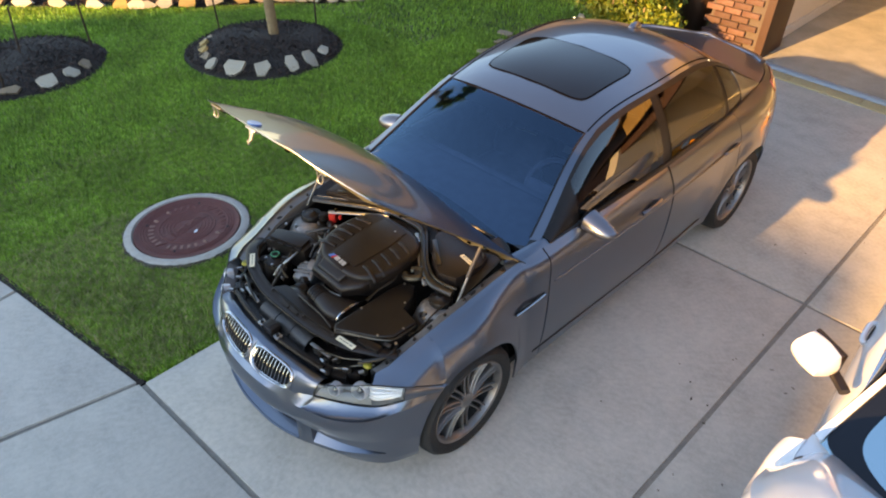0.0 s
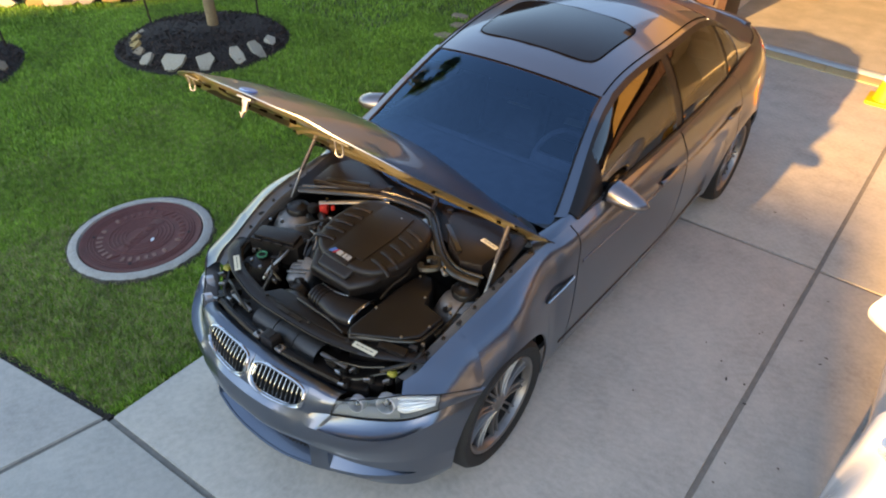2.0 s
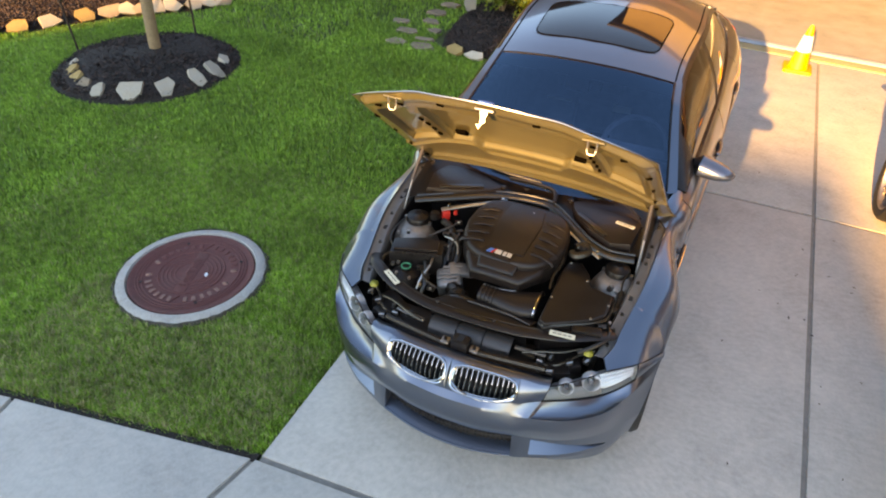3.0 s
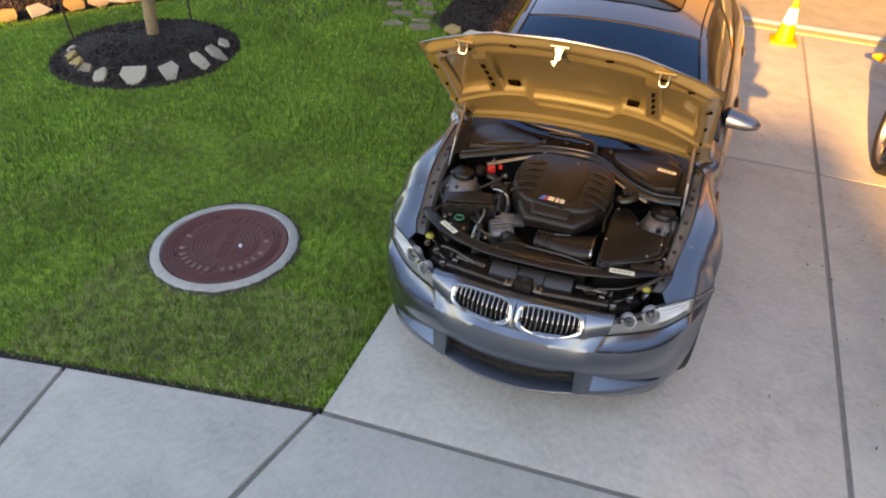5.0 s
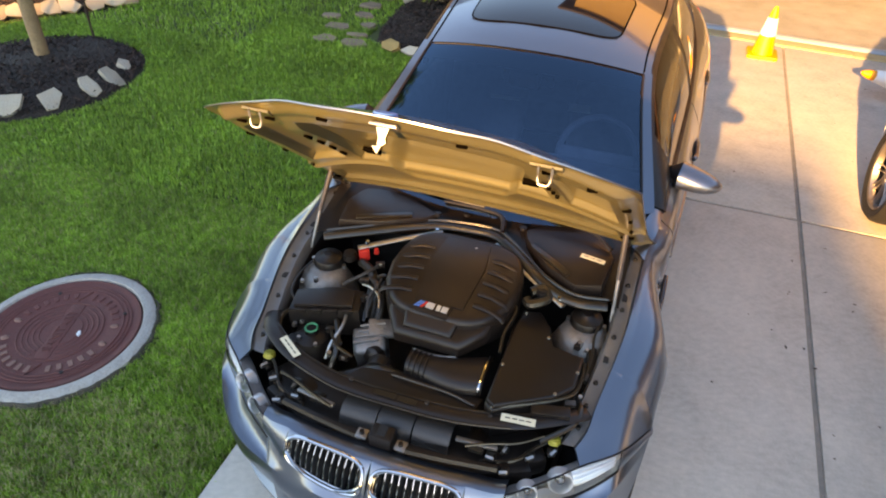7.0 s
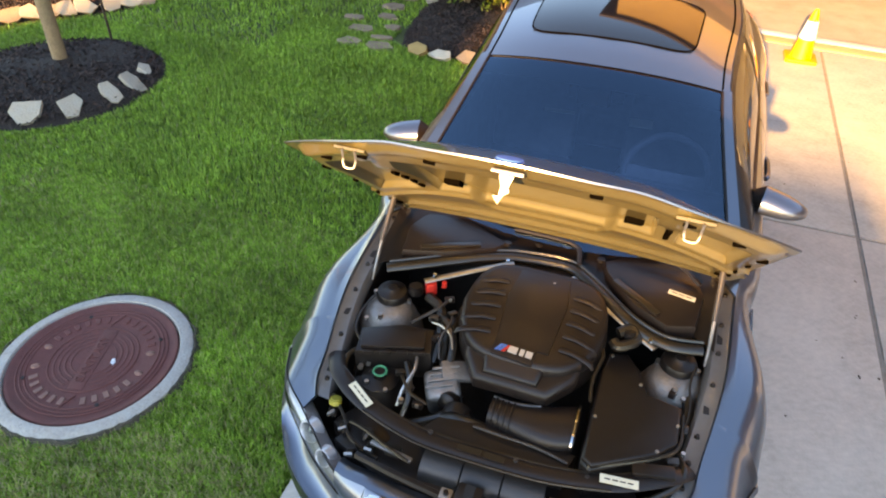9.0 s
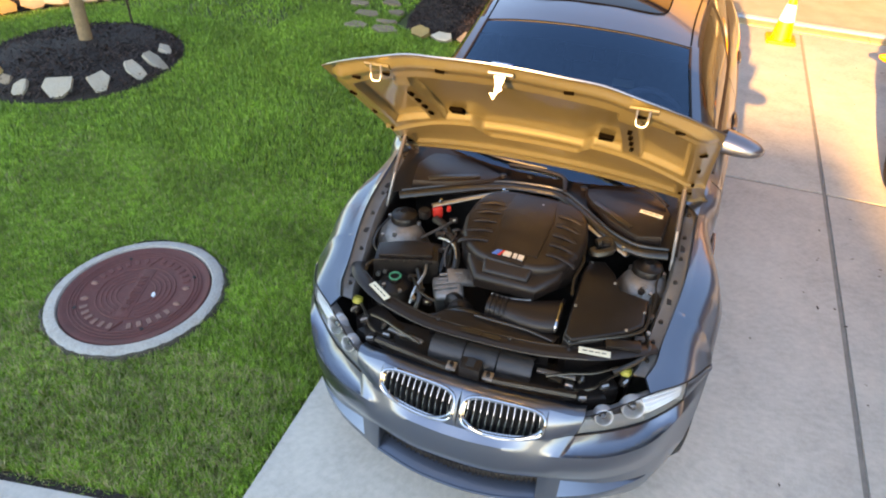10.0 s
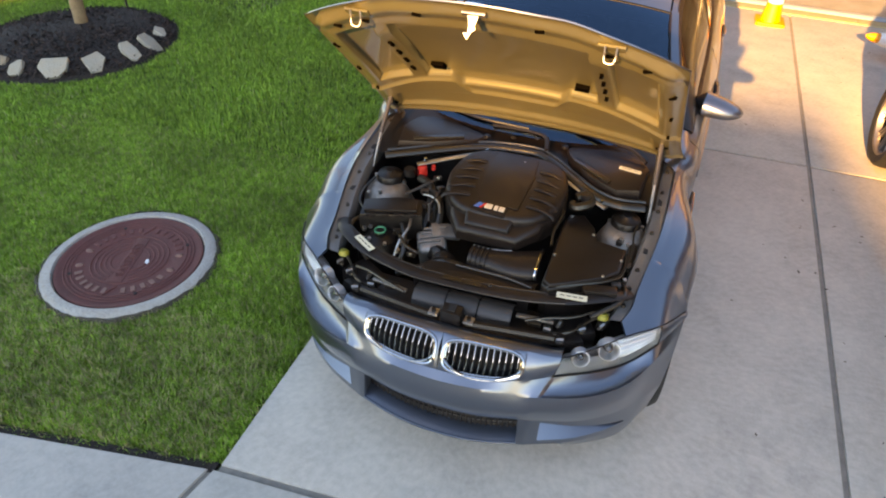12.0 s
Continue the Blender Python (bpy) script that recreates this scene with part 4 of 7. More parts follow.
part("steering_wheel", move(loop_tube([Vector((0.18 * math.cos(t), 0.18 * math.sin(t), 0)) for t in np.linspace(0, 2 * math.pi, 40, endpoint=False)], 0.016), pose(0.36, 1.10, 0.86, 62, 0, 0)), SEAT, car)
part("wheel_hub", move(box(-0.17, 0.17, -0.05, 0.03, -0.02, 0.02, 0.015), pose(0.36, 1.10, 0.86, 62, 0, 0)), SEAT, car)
part("mirror_pod", box(-0.07, 0.07, 0.99, 1.06, 1.18, 1.26, 0.02), BLACK, car)
part("rear_view_mirror", move(box(-0.12, 0.12, -0.012, 0.012, -0.03, 0.03, 0.012), pose(0, 1.10, 1.19, 10)), BLACK, car)
# cream strip and plate modelled in place of light patches behind the windscreen
part("visor_sticker", move(box(0, 0.16, 0, 0.003, 0, 0.018), pose(-0.29, 1.56, 0.85, -60, 0, 4)), CREAM, car, "pale strip put in for a streak of light behind the windscreen")
part("windscreen_tag", move(box(0, 0.11, 0, 0.003, 0, 0.045), pose(0.15, 1.47, 0.89, -58, 0, 4)), CREAM, car, "pale plate put in for a patch of light")
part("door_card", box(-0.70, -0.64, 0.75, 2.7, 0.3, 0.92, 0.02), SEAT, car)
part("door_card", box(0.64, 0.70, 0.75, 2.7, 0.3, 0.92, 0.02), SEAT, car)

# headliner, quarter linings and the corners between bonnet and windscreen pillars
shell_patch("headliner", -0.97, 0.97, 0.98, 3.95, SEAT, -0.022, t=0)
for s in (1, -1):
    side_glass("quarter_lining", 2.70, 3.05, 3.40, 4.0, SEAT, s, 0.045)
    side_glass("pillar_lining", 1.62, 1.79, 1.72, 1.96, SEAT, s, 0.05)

    def corner(t, w):
        a = skin(7.9 + 1.12 * t, 4.0, s)
        b = Vector((0.590 * s, 0.40, 0.905)).lerp(Vector((0.648 * s, 0.625, 0.945)), t)
        return a.lerp(b, w) + Vector((0, 0, 0.006 * math.sin(w * math.pi)))

    solid(part("cowl_corner", grid(corner, np.linspace(0, 1, 12), np.linspace(0, 1, 6), flip=s < 0), PAINT, car, "", 60), 0.01)

# ---- open bonnet ----
HOOD_A = radians(40.4)
HOOD_O, HOOD_D, HOOD_N = Vector((0, 0.43, 0.9234)), Vector((0, -math.cos(HOOD_A), math.sin(HOOD_A))), Vector((0, math.sin(HOOD_A), math.cos(HOOD_A)))


def hood(a, b, drop=0.0, dome=1.0):
    """The bonnet: a across from -1 to 1, b from its rear edge (0) to its nose (1); drop: down from the outer skin."""
    m = abs(a)
    s0, s1 = 0.17 * (1 - a * a) - 0.045 * m ** 8, 1.043 + 0.196 * (1 - m ** 2.2)
    s = s0 + (s1 - s0) * b
    w = 0.655 - 0.078 * b + 0.034 * math.exp(-b / 0.10)
    h = 0.023 * (1 - m ** 1.9) * (0.4 + 0.6 * math.sin(min(1, b / 0.5) * math.pi / 2)) + 0.109 * (1 - m ** 3) * math.sin(b ** 0.82 * math.pi) + 0.006 * math.exp(-((m - 0.45) / 0.12) ** 2) * b
    return HOOD_O + HOOD_D * s + HOOD_N * (h * dome - drop) + Vector((a * w, 0, 0))


def lining(a, b, drop=0.0):
    """The flatter inner sheet under the domed bonnet."""
    return hood(a, b, drop, 0.42 + 0.58 * step(b, 0.80, 0.95))


def step(x, e0, e1):
    t = min(1, max(0, (x - e0) / (e1 - e0)))
    return t * t * (3 - 2 * t)


def pressed(a, b):
    """Depth of the pressed inner sheet under the skin."""
    m = abs(a)
    field = step(b, 0.21, 0.222) * (1 - step(b, 0.85, 0.862))
    mid = field * (1 - step(m, 0.50, 0.511)) * step(b, 0.30 + 0.07 * step(m, 0.28, 0.36), 0.316 + 0.07 * step(m, 0.28, 0.36))
    out = field * step(m, 0.61, 0.621) * (1 - step(m, 0.85, 0.861)) * step(b, 0.38, 0.393)
    low = step(b, 0.07, 0.09) * (1 - step(b, 0.19, 0.21)) * (1 - step(m, 0.80, 0.83)) * 0.6
    bend = 0.245 + 0.10 * step(m, 0.24, 0.36) - 0.04 * step(m, 0.5, 0.9)
    ridge = math.exp(-((b - bend) / 0.012) ** 2) + 0.6 * math.exp(-((b - 0.04) / 0.01) ** 2)
    edge = step(m, 0.90, 0.985) + step(b, 0.93, 0.985) + (1 - step(b, 0.015, 0.035))
    groove = math.exp(-((m - 0.91) / 0.018) ** 2) * 0.3 + math.exp(-((b - 0.90) / 0.015) ** 2) * 0.25
    return 0.031 - 0.025 * max(mid, out, low) - 0.0265 * min(1, edge) - 0.010 * groove + 0.013 * ridge


bonnet = new("bonnet")
bonnet.parent = car
bonnet["label"] = "raised grey bonnet, sunlight's gold tinted into its pressed inner panel"
A_, B_ = np.linspace(-1, 1, 49), np.linspace(0, 1, 41)
solid(part("outer_skin", grid(hood, A_, B_, flip=True), PAINT, bonnet, "", 60), 0.004)
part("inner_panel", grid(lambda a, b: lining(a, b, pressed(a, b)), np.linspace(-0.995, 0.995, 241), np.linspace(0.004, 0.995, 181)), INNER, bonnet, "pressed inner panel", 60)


def under(a, b, size, material, name, h=0.004, turn=0, lift=0.002, label=""):
    """A small block on the inner panel."""
    p = lining(a, b, pressed(a, b) + lift)
    q = Matrix((Vector((1, 0, 0)), HOOD_D, -HOOD_N)).transposed().to_4x4()
    q = Matrix.Translation(p) @ Matrix((Vector((1, 0, 0)), -HOOD_D, -HOOD_N)).transposed().to_4x4() @ pose(0, 0, 0, 0, 0, turn)
    return part(name, move(box(-size[0] / 2, size[0] / 2, -size[1] / 2, size[1] / 2, -h, h, 0.0015, 1), q), material, bonnet, label)


for s in (1, -1):
    # solid black blocks: their colour imitates the shade inside holes and slots
    under(0.42 * s, 0.43, (0.050, 0.042), CAVITY, "panel_hole", 0.013, 6 * s)
    for k in range(4):
        under(0.565 * s, 0.47 + 0.085 * k, (0.012, 0.034), CAVITY, "panel_slot", 0.006, 4 * s)
    for a, b, t in ((0.93, 0.78, 40), (0.93, 0.55, 0), (0.92, 0.32, 0), (0.86, 0.12, 90), (0.90, 0.16, 90), (0.62, 0.90, 70), (0.30, 0.93, 80), (0.80, 0.91, 60)):
        under(a * s, b, (0.011, 0.026), CAVITY, "panel_slot", 0.005, t * s)
    # wire loop
    p = lining(0.63 * s, 0.962, pressed(0.63 * s, 0.95))
    x, d, n = Vector((1, 0, 0)), HOOD_D, -HOOD_N
    pts = [p + x * i * 0.85 + n * j * 0.8 + d * k for i, j, k in ((-0.018, 0, 0.010), (-0.018, 0.022, -0.008), (-0.015, 0.040, -0.015), (-0.006, 0.045, -0.017), (0.006, 0.045, -0.017), (0.015, 0.040, -0.015), (0.018, 0.022, -0.008), (0.018, 0, 0.010))]
    part("striker_loop", tube(pts, 0.0030, 30, 8), ALU, bonnet, "bright wire striker loop")
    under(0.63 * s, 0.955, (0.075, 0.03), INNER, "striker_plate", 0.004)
    # hinge arm and gas strut
    part("hinge_arm", tube([(0.575 * s, 0.46, 0.84), (0.585 * s, 0.40, 0.90), (0.58 * s, 0.33, 0.97), (0.568 * s, 0.24, 1.035)], 0.011, 16, 6, flat=0.6), SNORK, bonnet)
    hm = Matrix.Translation((0.577 * s, 0.365, 0.955)) @ Vector((-0.03 * s, -0.36, 0.50)).to_track_quat("Y", "Z").to_matrix().to_4x4()
    plate = part("hinge_plate", move(prism([(-0.012, -0.075), (0.010, -0.08), (0.016, -0.03), (0.009, 0.0), (0.015, 0.045), (0.012, 0.085), (-0.008, 0.09), (-0.014, 0.04), (-0.009, -0.01), (-0.016, -0.04)], -0.004, 0.004, 0.002), hm), ALU, bonnet, "bright pressed hinge plate")
    for y in (-0.055, -0.02, 0.02, 0.065):
        part("hinge_pin", move(cyl((0, y, 0.004), (0, 0, 1), 0.0055, 0.005, 0.006, 12), hm), VOID if y < 0.03 else CHROME, bonnet)
    part("hinge_bracket", move(box(-0.022, 0.020, -0.03, 0.035, -0.004, 0.004, 0.002), Matrix.Translation((0.578 * s, 0.43, 0.845)) @ pose(0, 0, 0, 65, 0, 12 * s)), CAST, bonnet)
    part("gas_strut", tube([(0.585 * s, 0.074, 0.80), (0.578 * s, 0.16, 0.93)], 0.0065, 4, 10), CAST, bonnet)
    part("strut_rod", tube([(0.578 * s, 0.155, 0.925), (0.568 * s, 0.26, 1.06)], 0.010, 4, 10), SNORK, bonnet)
p = lining(0, 0.965, pressed(0, 0.95))
part("latch_plate", move(box(-0.030, 0.036, -0.010, 0.010, -0.004, 0.004, 0.002), Matrix.Translation(p) @ Matrix((Vector((1, 0, 0)), -HOOD_D, -HOOD_N)).transposed().to_4x4()), ALU, bonnet)
hook = prism([(-0.014, 0.0), (0.016, 0.0), (0.009, -0.024), (0.012, -0.034), (0.002, -0.042), (-0.008, -0.062), (-0.022, -0.044), (-0.009, -0.044), (-0.008, -0.024)], -0.004, 0.004, 0.0015)
move(hook, Matrix.Translation(p + Vector((0, 0, -0.005))) @ pose(0, 0, 0, 72, 0, 0))
part("latch_hook", hook, ALU, bonnet, "bright zinc latch hook")
part("nose_emblem", move(cyl((0, 0, 0), (0, 0, 1), 0.029, 0.027, 0.005, 32), Matrix.Translation(hood(0, 0.965, -0.004)) @ HOOD_N.lerp(HOOD_D, 0.25).to_track_quat("Z", "Y").to_matrix().to_4x4()), LBLUE, bonnet, "round blue and silver emblem")

# ---- engine bay ----
bay = new("engine_bay")
bay.parent = car
bay["label"] = "crowded engine bay of black plastic covers"
part("bay_floor", prism([(-0.36, -0.60), (0.36, -0.60), (0.56, -0.42), (0.56, 0.45), (-0.56, 0.45), (-0.56, -0.42)], 0.36, 0.40), VOID, bay)
part("firewall", box(-0.60, 0.60, 0.40, 0.46, 0.36, 0.84), VOID, bay)
part("front_wall", box(-0.32, 0.32, -0.62, -0.58, 0.36, 0.62), VOID, bay)


def top_edge(y):
    lo, hi = 3.0, 9.0
    for _ in range(30):
        m = (lo + hi) / 2
        lo, hi = (m, hi) if skin(m, 4.0).y < y else (lo, m)
    return skin(lo, 4.0)


for s in (1, -1):
    prof = [(0.0, -0.006), (-0.012, -0.018), (-0.048, -0.022), (-0.058, -0.034), (-0.060, -0.075)]

    def rail_at(y, k):
        p = top_edge(y)
        i = int(k)
        return Vector(((p.x + prof[i][0]) * s, p.y, p.z + prof[i][1]))

    part("fender_rail", grid(rail_at, np.linspace(-0.40, 0.56, 40), range(5), flip=s < 0), FLANGE, bay, "grey painted wing flange with bolts")
    part("inner_wing", grid(lambda y, k: Vector(((top_edge(y).x - 0.060 - 0.03 * k) * s, y, top_edge(y).z - 0.075 - 0.40 * k)), np.linspace(-0.40, 0.56, 24), np.linspace(0, 1, 4), flip=s < 0), BLACK, bay)
    for y in (-0.34, -0.27, -0.19, -0.02, 0.10, 0.22, 0.36, 0.47):
        p = top_edge(y)
        part("rail_bolt", cyl(((p.x - 0.032) * s, y, p.z - 0.017), (0, 0, 1), 0.009, 0.006, 0.010, 10), BLACK, bay)
    for y in (-0.30, -0.10, 0.16):
        p = top_edge(y)
        part("rail_slot", box((p.x - 0.032) * s - 0.008, (p.x - 0.032) * s + 0.008, y - 0.02, y + 0.02, p.z - 0.023, p.z - 0.0185), VOID, bay)
    # strut tower
    tx, ty = (0.505, 0.02) if s > 0 else (-0.485, -0.005)
    part("strut_tower", move(lathe([(0.001, 0.035), (0.05, 0.035), (0.078, 0.020), (0.098, -0.02), (0.122, -0.08), (0.14, -0.2)], "z", 32), pose(tx, ty, 0.755)), CAST, bay, "bare metal suspension tower")
    part("tower_mount", move(lathe([(0.001, 0.040), (0.018, 0.040), (0.030, 0.028), (0.052, 0.024), (0.058, 0.012), (0.058, -0.01)], "z", 28), pose(tx, ty + 0.035, 0.792)), BLACK, bay)
    for k in range(3):
        t = k * 2.1 + 0.5
        part("tower_nut", cyl((tx + 0.072 * math.cos(t), ty + 0.072 * math.sin(t), 0.785), (0, 0, 1), 0.010, 0.008, 0.018, 6), ALU, bay)
    # lamp backs beside the radiator
    part("lamp_carrier", move(box(-0.09, 0.09, -0.06, 0.06, -0.05, 0.03, 0.02), pose(0.39 * s, -0.44, 0.63, 0, 0, 32 * s)), BLACK, bay)
    for k, (dx, dy) in enumerate(((0.33, -0.50), (0.38, -0.535), (0.44, -0.46), (0.50, -0.42), (0.36, -0.46))):
        part("lamp_socket", cyl((dx * s, dy, 0.675), (0, 0.2, 1), 0.018, 0.014, 0.03, 12, 0.003), BLACK if k % 2 else TIRED, bay)
        part("socket_clip", move(box(-0.012, 0.012, -0.004, 0.004, 0, 0.02), pose(dx * s, dy - 0.02, 0.68, 20, 0, 20 * k)), ALU, bay)
    part("bulb_cap", cyl((0.50 * s, -0.40, 0.70), (0, 0.3, 1), 0.022, 0.018, 0.022, 14, 0.004), YELLOWP, bay, "olive yellow bulb cap")
    part("lamp_cable", tube([(0.52 * s, -0.38, 0.70), (0.46 * s, -0.43, 0.69), (0.40 * s, -0.50, 0.68), (0.30 * s, -0.53, 0.67)], 0.006, 20, 6), TIRED, bay)

# slam panel behind the nose
part("nose_panel", grid(lambda a, t: nose(3 * abs(a), 6, math.copysign(1, a)) + Vector((0, 0.060 * t, 0.010 * math.sin(t * math.pi) - 0.014 * t)), np.linspace(-1, 1, 49), np.linspace(0, 1, 8)), PAINT, bay, "body-coloured panel over the grilles")
for s in (1, -1):
    part("slam_edge", tube([(0.06 * s, -0.590, 0.69), (0.22 * s, -0.572, 0.69), (0.36 * s, -0.545, 0.68)], 0.012, 16, 6), BLACK, bay)
part("radiator_shroud", prism([(-0.46, -0.50), (-0.30, -0.57), (0, -0.585), (0.30, -0.57), (0.46, -0.50), (0.40, -0.40), (0, -0.42), (-0.40, -0.40)], 0.50, 0.655, 0.012), BLACK, bay)
# cold-air snorkel in three rounded pieces
for k, (x0, x1) in enumerate(((-0.165, -0.045), (-0.040, 0.075), (0.080, 0.20))):
    b = grid(lambda x, t: Vector((x, -0.485 - 0.055 * math.cos(t) + 0.02 * x, 0.655 + 0.055 * math.sin(t))), np.linspace(x0, x1, 6), np.linspace(-0.2, math.pi, 14))
    bmesh.ops.holes_fill(b, edges=b.edges)
    part("air_snorkel", b, SNORK, bay, "satin black cold-air duct")
part("bonnet_lock", box(-0.035, 0.04, -0.60, -0.545, 0.66, 0.725, 0.010), BLACK, bay)
part("lock_slot", box(-0.012, 0.016, -0.59, -0.55, 0.722, 0.728), VOID, bay)
for x in (-0.062, 0.067):
    part("lock_bolt_plate", box(x - 0.018, x + 0.018, -0.60, -0.565, 0.69, 0.702, 0.004), ALU, bay)
    part("lock_bolt", cyl((x, -0.583, 0.706), (0, 0, 1), 0.009, 0.008, 0.012, 8), BLACK, bay)
for x0, x1, y in ((-0.33, -0.19, -0.50), (0.215, 0.345, -0.50)):
    part("lamp_brace", move(box(0, x1 - x0, -0.008, 0.008, -0.005, 0.005, 0.002), pose(x0, y, 0.70, 0, 0, 4 if x0 > 0 else -8)), ALU, bay, "thin bare metal brace")
    part("brace_plate", box((x0 + x1) / 2 - 0.02, (x0 + x1) / 2 + 0.025, y - 0.02, y + 0.015, 0.685, 0.70, 0.003), TIRED, bay)
# curved front beam
BEAM = [(-0.575, -0.235, 0.735), (-0.51, -0.34, 0.765), (-0.38, -0.42, 0.76), (-0.20, -0.462, 0.75), (0, -0.465, 0.748), (0.20, -0.455, 0.75), (0.37, -0.425, 0.76), (0.50, -0.36, 0.76), (0.575, -0.29, 0.735)]
part("front_beam", tube(BEAM, 0.028, 60, 10, flat=0.36), BLACKG, bay, "black curved front crossbeam")
part("beam_lip", tube([(x, y - 0.027, z + 0.003) for x, y, z in BEAM[2:7]], 0.005, 40, 6), BLACK, bay)
part("beam_cable", tube([(x, y + 0.026, z + 0.003) for x, y, z in BEAM[1:8]], 0.005, 40, 6), TIRED, bay)


def sticker(x, y, z, w, h, turn, tilt, material, name, parent, label, bars=0):
    m = pose(x, y, z, tilt, 0, turn)
    ob = part(name, move(box(-w / 2, w / 2, -h / 2, h / 2, 0, 0.002), m), material, parent, label)
    for k in range(bars):
        x0 = -w / 2 + w * (0.12 + 0.8 * k / bars)
        part("print_bar", move(box(x0, x0 + w * 0.6 / bars, -h * 0.07, h * 0.07, 0.002, 0.0026), m), VOID, ob)
    return ob


sticker(-0.405, -0.405, 0.778, 0.105, 0.026, -34, 4, CREAM, "warning_label", car, "cream paper warning label", 4)
sticker(0.385, -0.425, 0.776, 0.105, 0.026, 6, 4, CREAM, "warning_label", car, "cream paper warning label", 4)
# radiator fan cowl behind the beam
part("fan_cowl", prism([(-0.20, -0.43), (0.24, -0.43), (0.26, -0.36), (0.0, -0.345), (-0.16, -0.37)], 0.55, 0.745, 0.012), BLACK, bay)
part("rating_plate", box(-0.07, 0.0, -0.475, -0.455, 0.762, 0.764), TIRED, bay)
part("rating_plate", box(0.01, 0.07, -0.475, -0.455, 0.762, 0.764), TIRED, bay)

# engine cover
cov = new("engine_cover")
cov.parent = car
cov["label"] = "satin black engine cover with slanted ribs and a silver badge"


def cover_outline(k, n=56):
    out = []
    for i in range(n):
        t = 2 * math.pi * i / n
        c, s_ = math.cos(t), math.sin(t)
        px, py = math.copysign(abs(c) ** 0.55, c), math.copysign(abs(s_) ** 0.55, s_)
        wide = 0.245 - 0.055 * max(0, -py) ** 1.5 - 0.02 * max(0, py)
        out.append((px * wide * k, py * 0.222 * k))
    return out


part("cover_skirt", move(prism(cover_outline(1.0), -0.12, -0.040, 0.010), pose(0.025, 0.02, 0.893, 4)), BLACK, cov)
part("cover_top", move(prism(cover_outline(0.985), -0.045, 0.0, 0.030, seg=5), pose(0.025, 0.02, 0.893, 4)), BLACKG, cov)
part("cover_panel", move(prism([(-0.085, -0.17), (0.085, -0.17), (0.10, 0.05), (0.085, 0.17), (-0.085, 0.17), (-0.10, 0.05)], -0.004, 0.004, 0.004), pose(0.025, 0.03, 0.895, 4)), BLACKG, cov)
for s in (1, -1):
    for k in range(5):
        y = -0.115 + 0.058 * k
        x0, x1 = 0.025 + s * 0.112, 0.025 + s * 0.208
        zt = 0.8935 + (y - 0.02) * 0.07
        part("cover_rib", tube([(x0, y + 0.012, zt + 0.001), ((x0 + x1) / 2, y + 0.003, zt + 0.005), (x1, y - 0.008, zt - 0.006), (x1 + s * 0.014, y - 0.010, zt - 0.022)], 0.011, 12, 8, flat=0.5), BLACKG, cov)
part("badge_plinth", move(box(-0.068, 0.068, -0.032, 0.026, -0.012, 0.008, 0.006), pose(0.005, -0.158, 0.878, 12, 0, -4)), BLACKG, cov)
# plain strokes where the maker's mark stands
bx = -0.052
for k, (w, m_) in enumerate(((0.008, LBLUE), (0.008, LBLUE), (0.008, RED))):
    part("badge_stripe", move(prism([(0, -0.013), (w, -0.013), (w + 0.014, 0.013), (0.014, 0.013)], 0, 0.003), pose(bx + 0.011 * k, -0.161, 0.8865, 12, 0, -4)), m_, cov)
for x0, x1 in ((-0.017, 0.012), (0.020, 0.034), (0.039, 0.060)):
    part("badge_stroke", move(box(x0, x1, -0.013, 0.010, 0, 0.003), pose(0.005, -0.159, 0.8865, 12, 0, -4)), BADGEW, cov)
part("cover_front", move(prism([(-0.115, -0.045), (0.115, -0.045), (0.185, 0.03), (0.20, 0.10), (-0.18, 0.10), (-0.165, 0.03)], -0.06, 0.0, 0.030, seg=5), pose(0.02, -0.215, 0.838, 14)), BLACKG, cov)
part("cover_chin", move(prism([(-0.085, -0.03), (0.085, -0.03), (0.10, 0.05), (-0.10, 0.05)], -0.05, 0.0, 0.018, seg=4), pose(0.015, -0.212, 0.858, 24)), BLACKG, cov)
for x, y in ((-0.02, 0.18), (0.06, 0.17)):
    part("cover_bolt", cyl((x, y, 0.906), (0, 0, 1), 0.006, 0.005, 0.006, 8), ALU, cov)
# intake elbow and air box
def intake(t, k, grow=0.0):
    """The flattened intake pipe: t along it, k over its upper half."""
    w = 0.046 + 0.032 * step_(t, 0.1, 0.9) + grow
    return Vector((-0.02 + 0.265 * t, -0.300 + 0.022 * t - 0.02 * math.sin(t * math.pi) + w * math.cos(k), 0.738 + 0.012 * t + (0.046 + grow) * max(0, math.sin(k)) ** 0.7))


part("intake_pipe", grid(intake, np.linspace(0, 1, 18), np.linspace(0, math.pi, 16)), BLACKG, bay, "flattened black intake pipe")
for k in range(4):
    part("pipe_rib", tube([intake(0.05 + 0.07 * k, a, 0.001) for a in np.linspace(0.1, math.pi - 0.1, 9)], 0.004, 18, 6), BLACK, bay)
part("hose_clamp", tube([intake(0.97, a, 0.003) for a in np.linspace(0.05, math.pi - 0.05, 11)], 0.006, 24, 6), CHROME, bay, "bright hose clamp")
part("pipe_edge", tube([intake(t, 0.5, 0.002) for t in (0.0, 0.2, 0.4, 0.55)], 0.004, 18, 6), ALU, bay)
ab = new("air_box")
ab.parent = car
ab["label"] = "matt black air filter box"
AIRBOX = [(0.272, -0.405), (0.300, -0.425), (0.47, -0.325), (0.528, -0.265), (0.535, -0.125), (0.425, -0.105), (0.395, -0.02), (0.345, 0.045), (0.285, 0.03), (0.270, -0.06)]
AIR_C = (0.385, -0.19)
part("air_box_body", prism(AIRBOX, 0.50, 0.786, 0.014, seg=3), BLACK, ab)
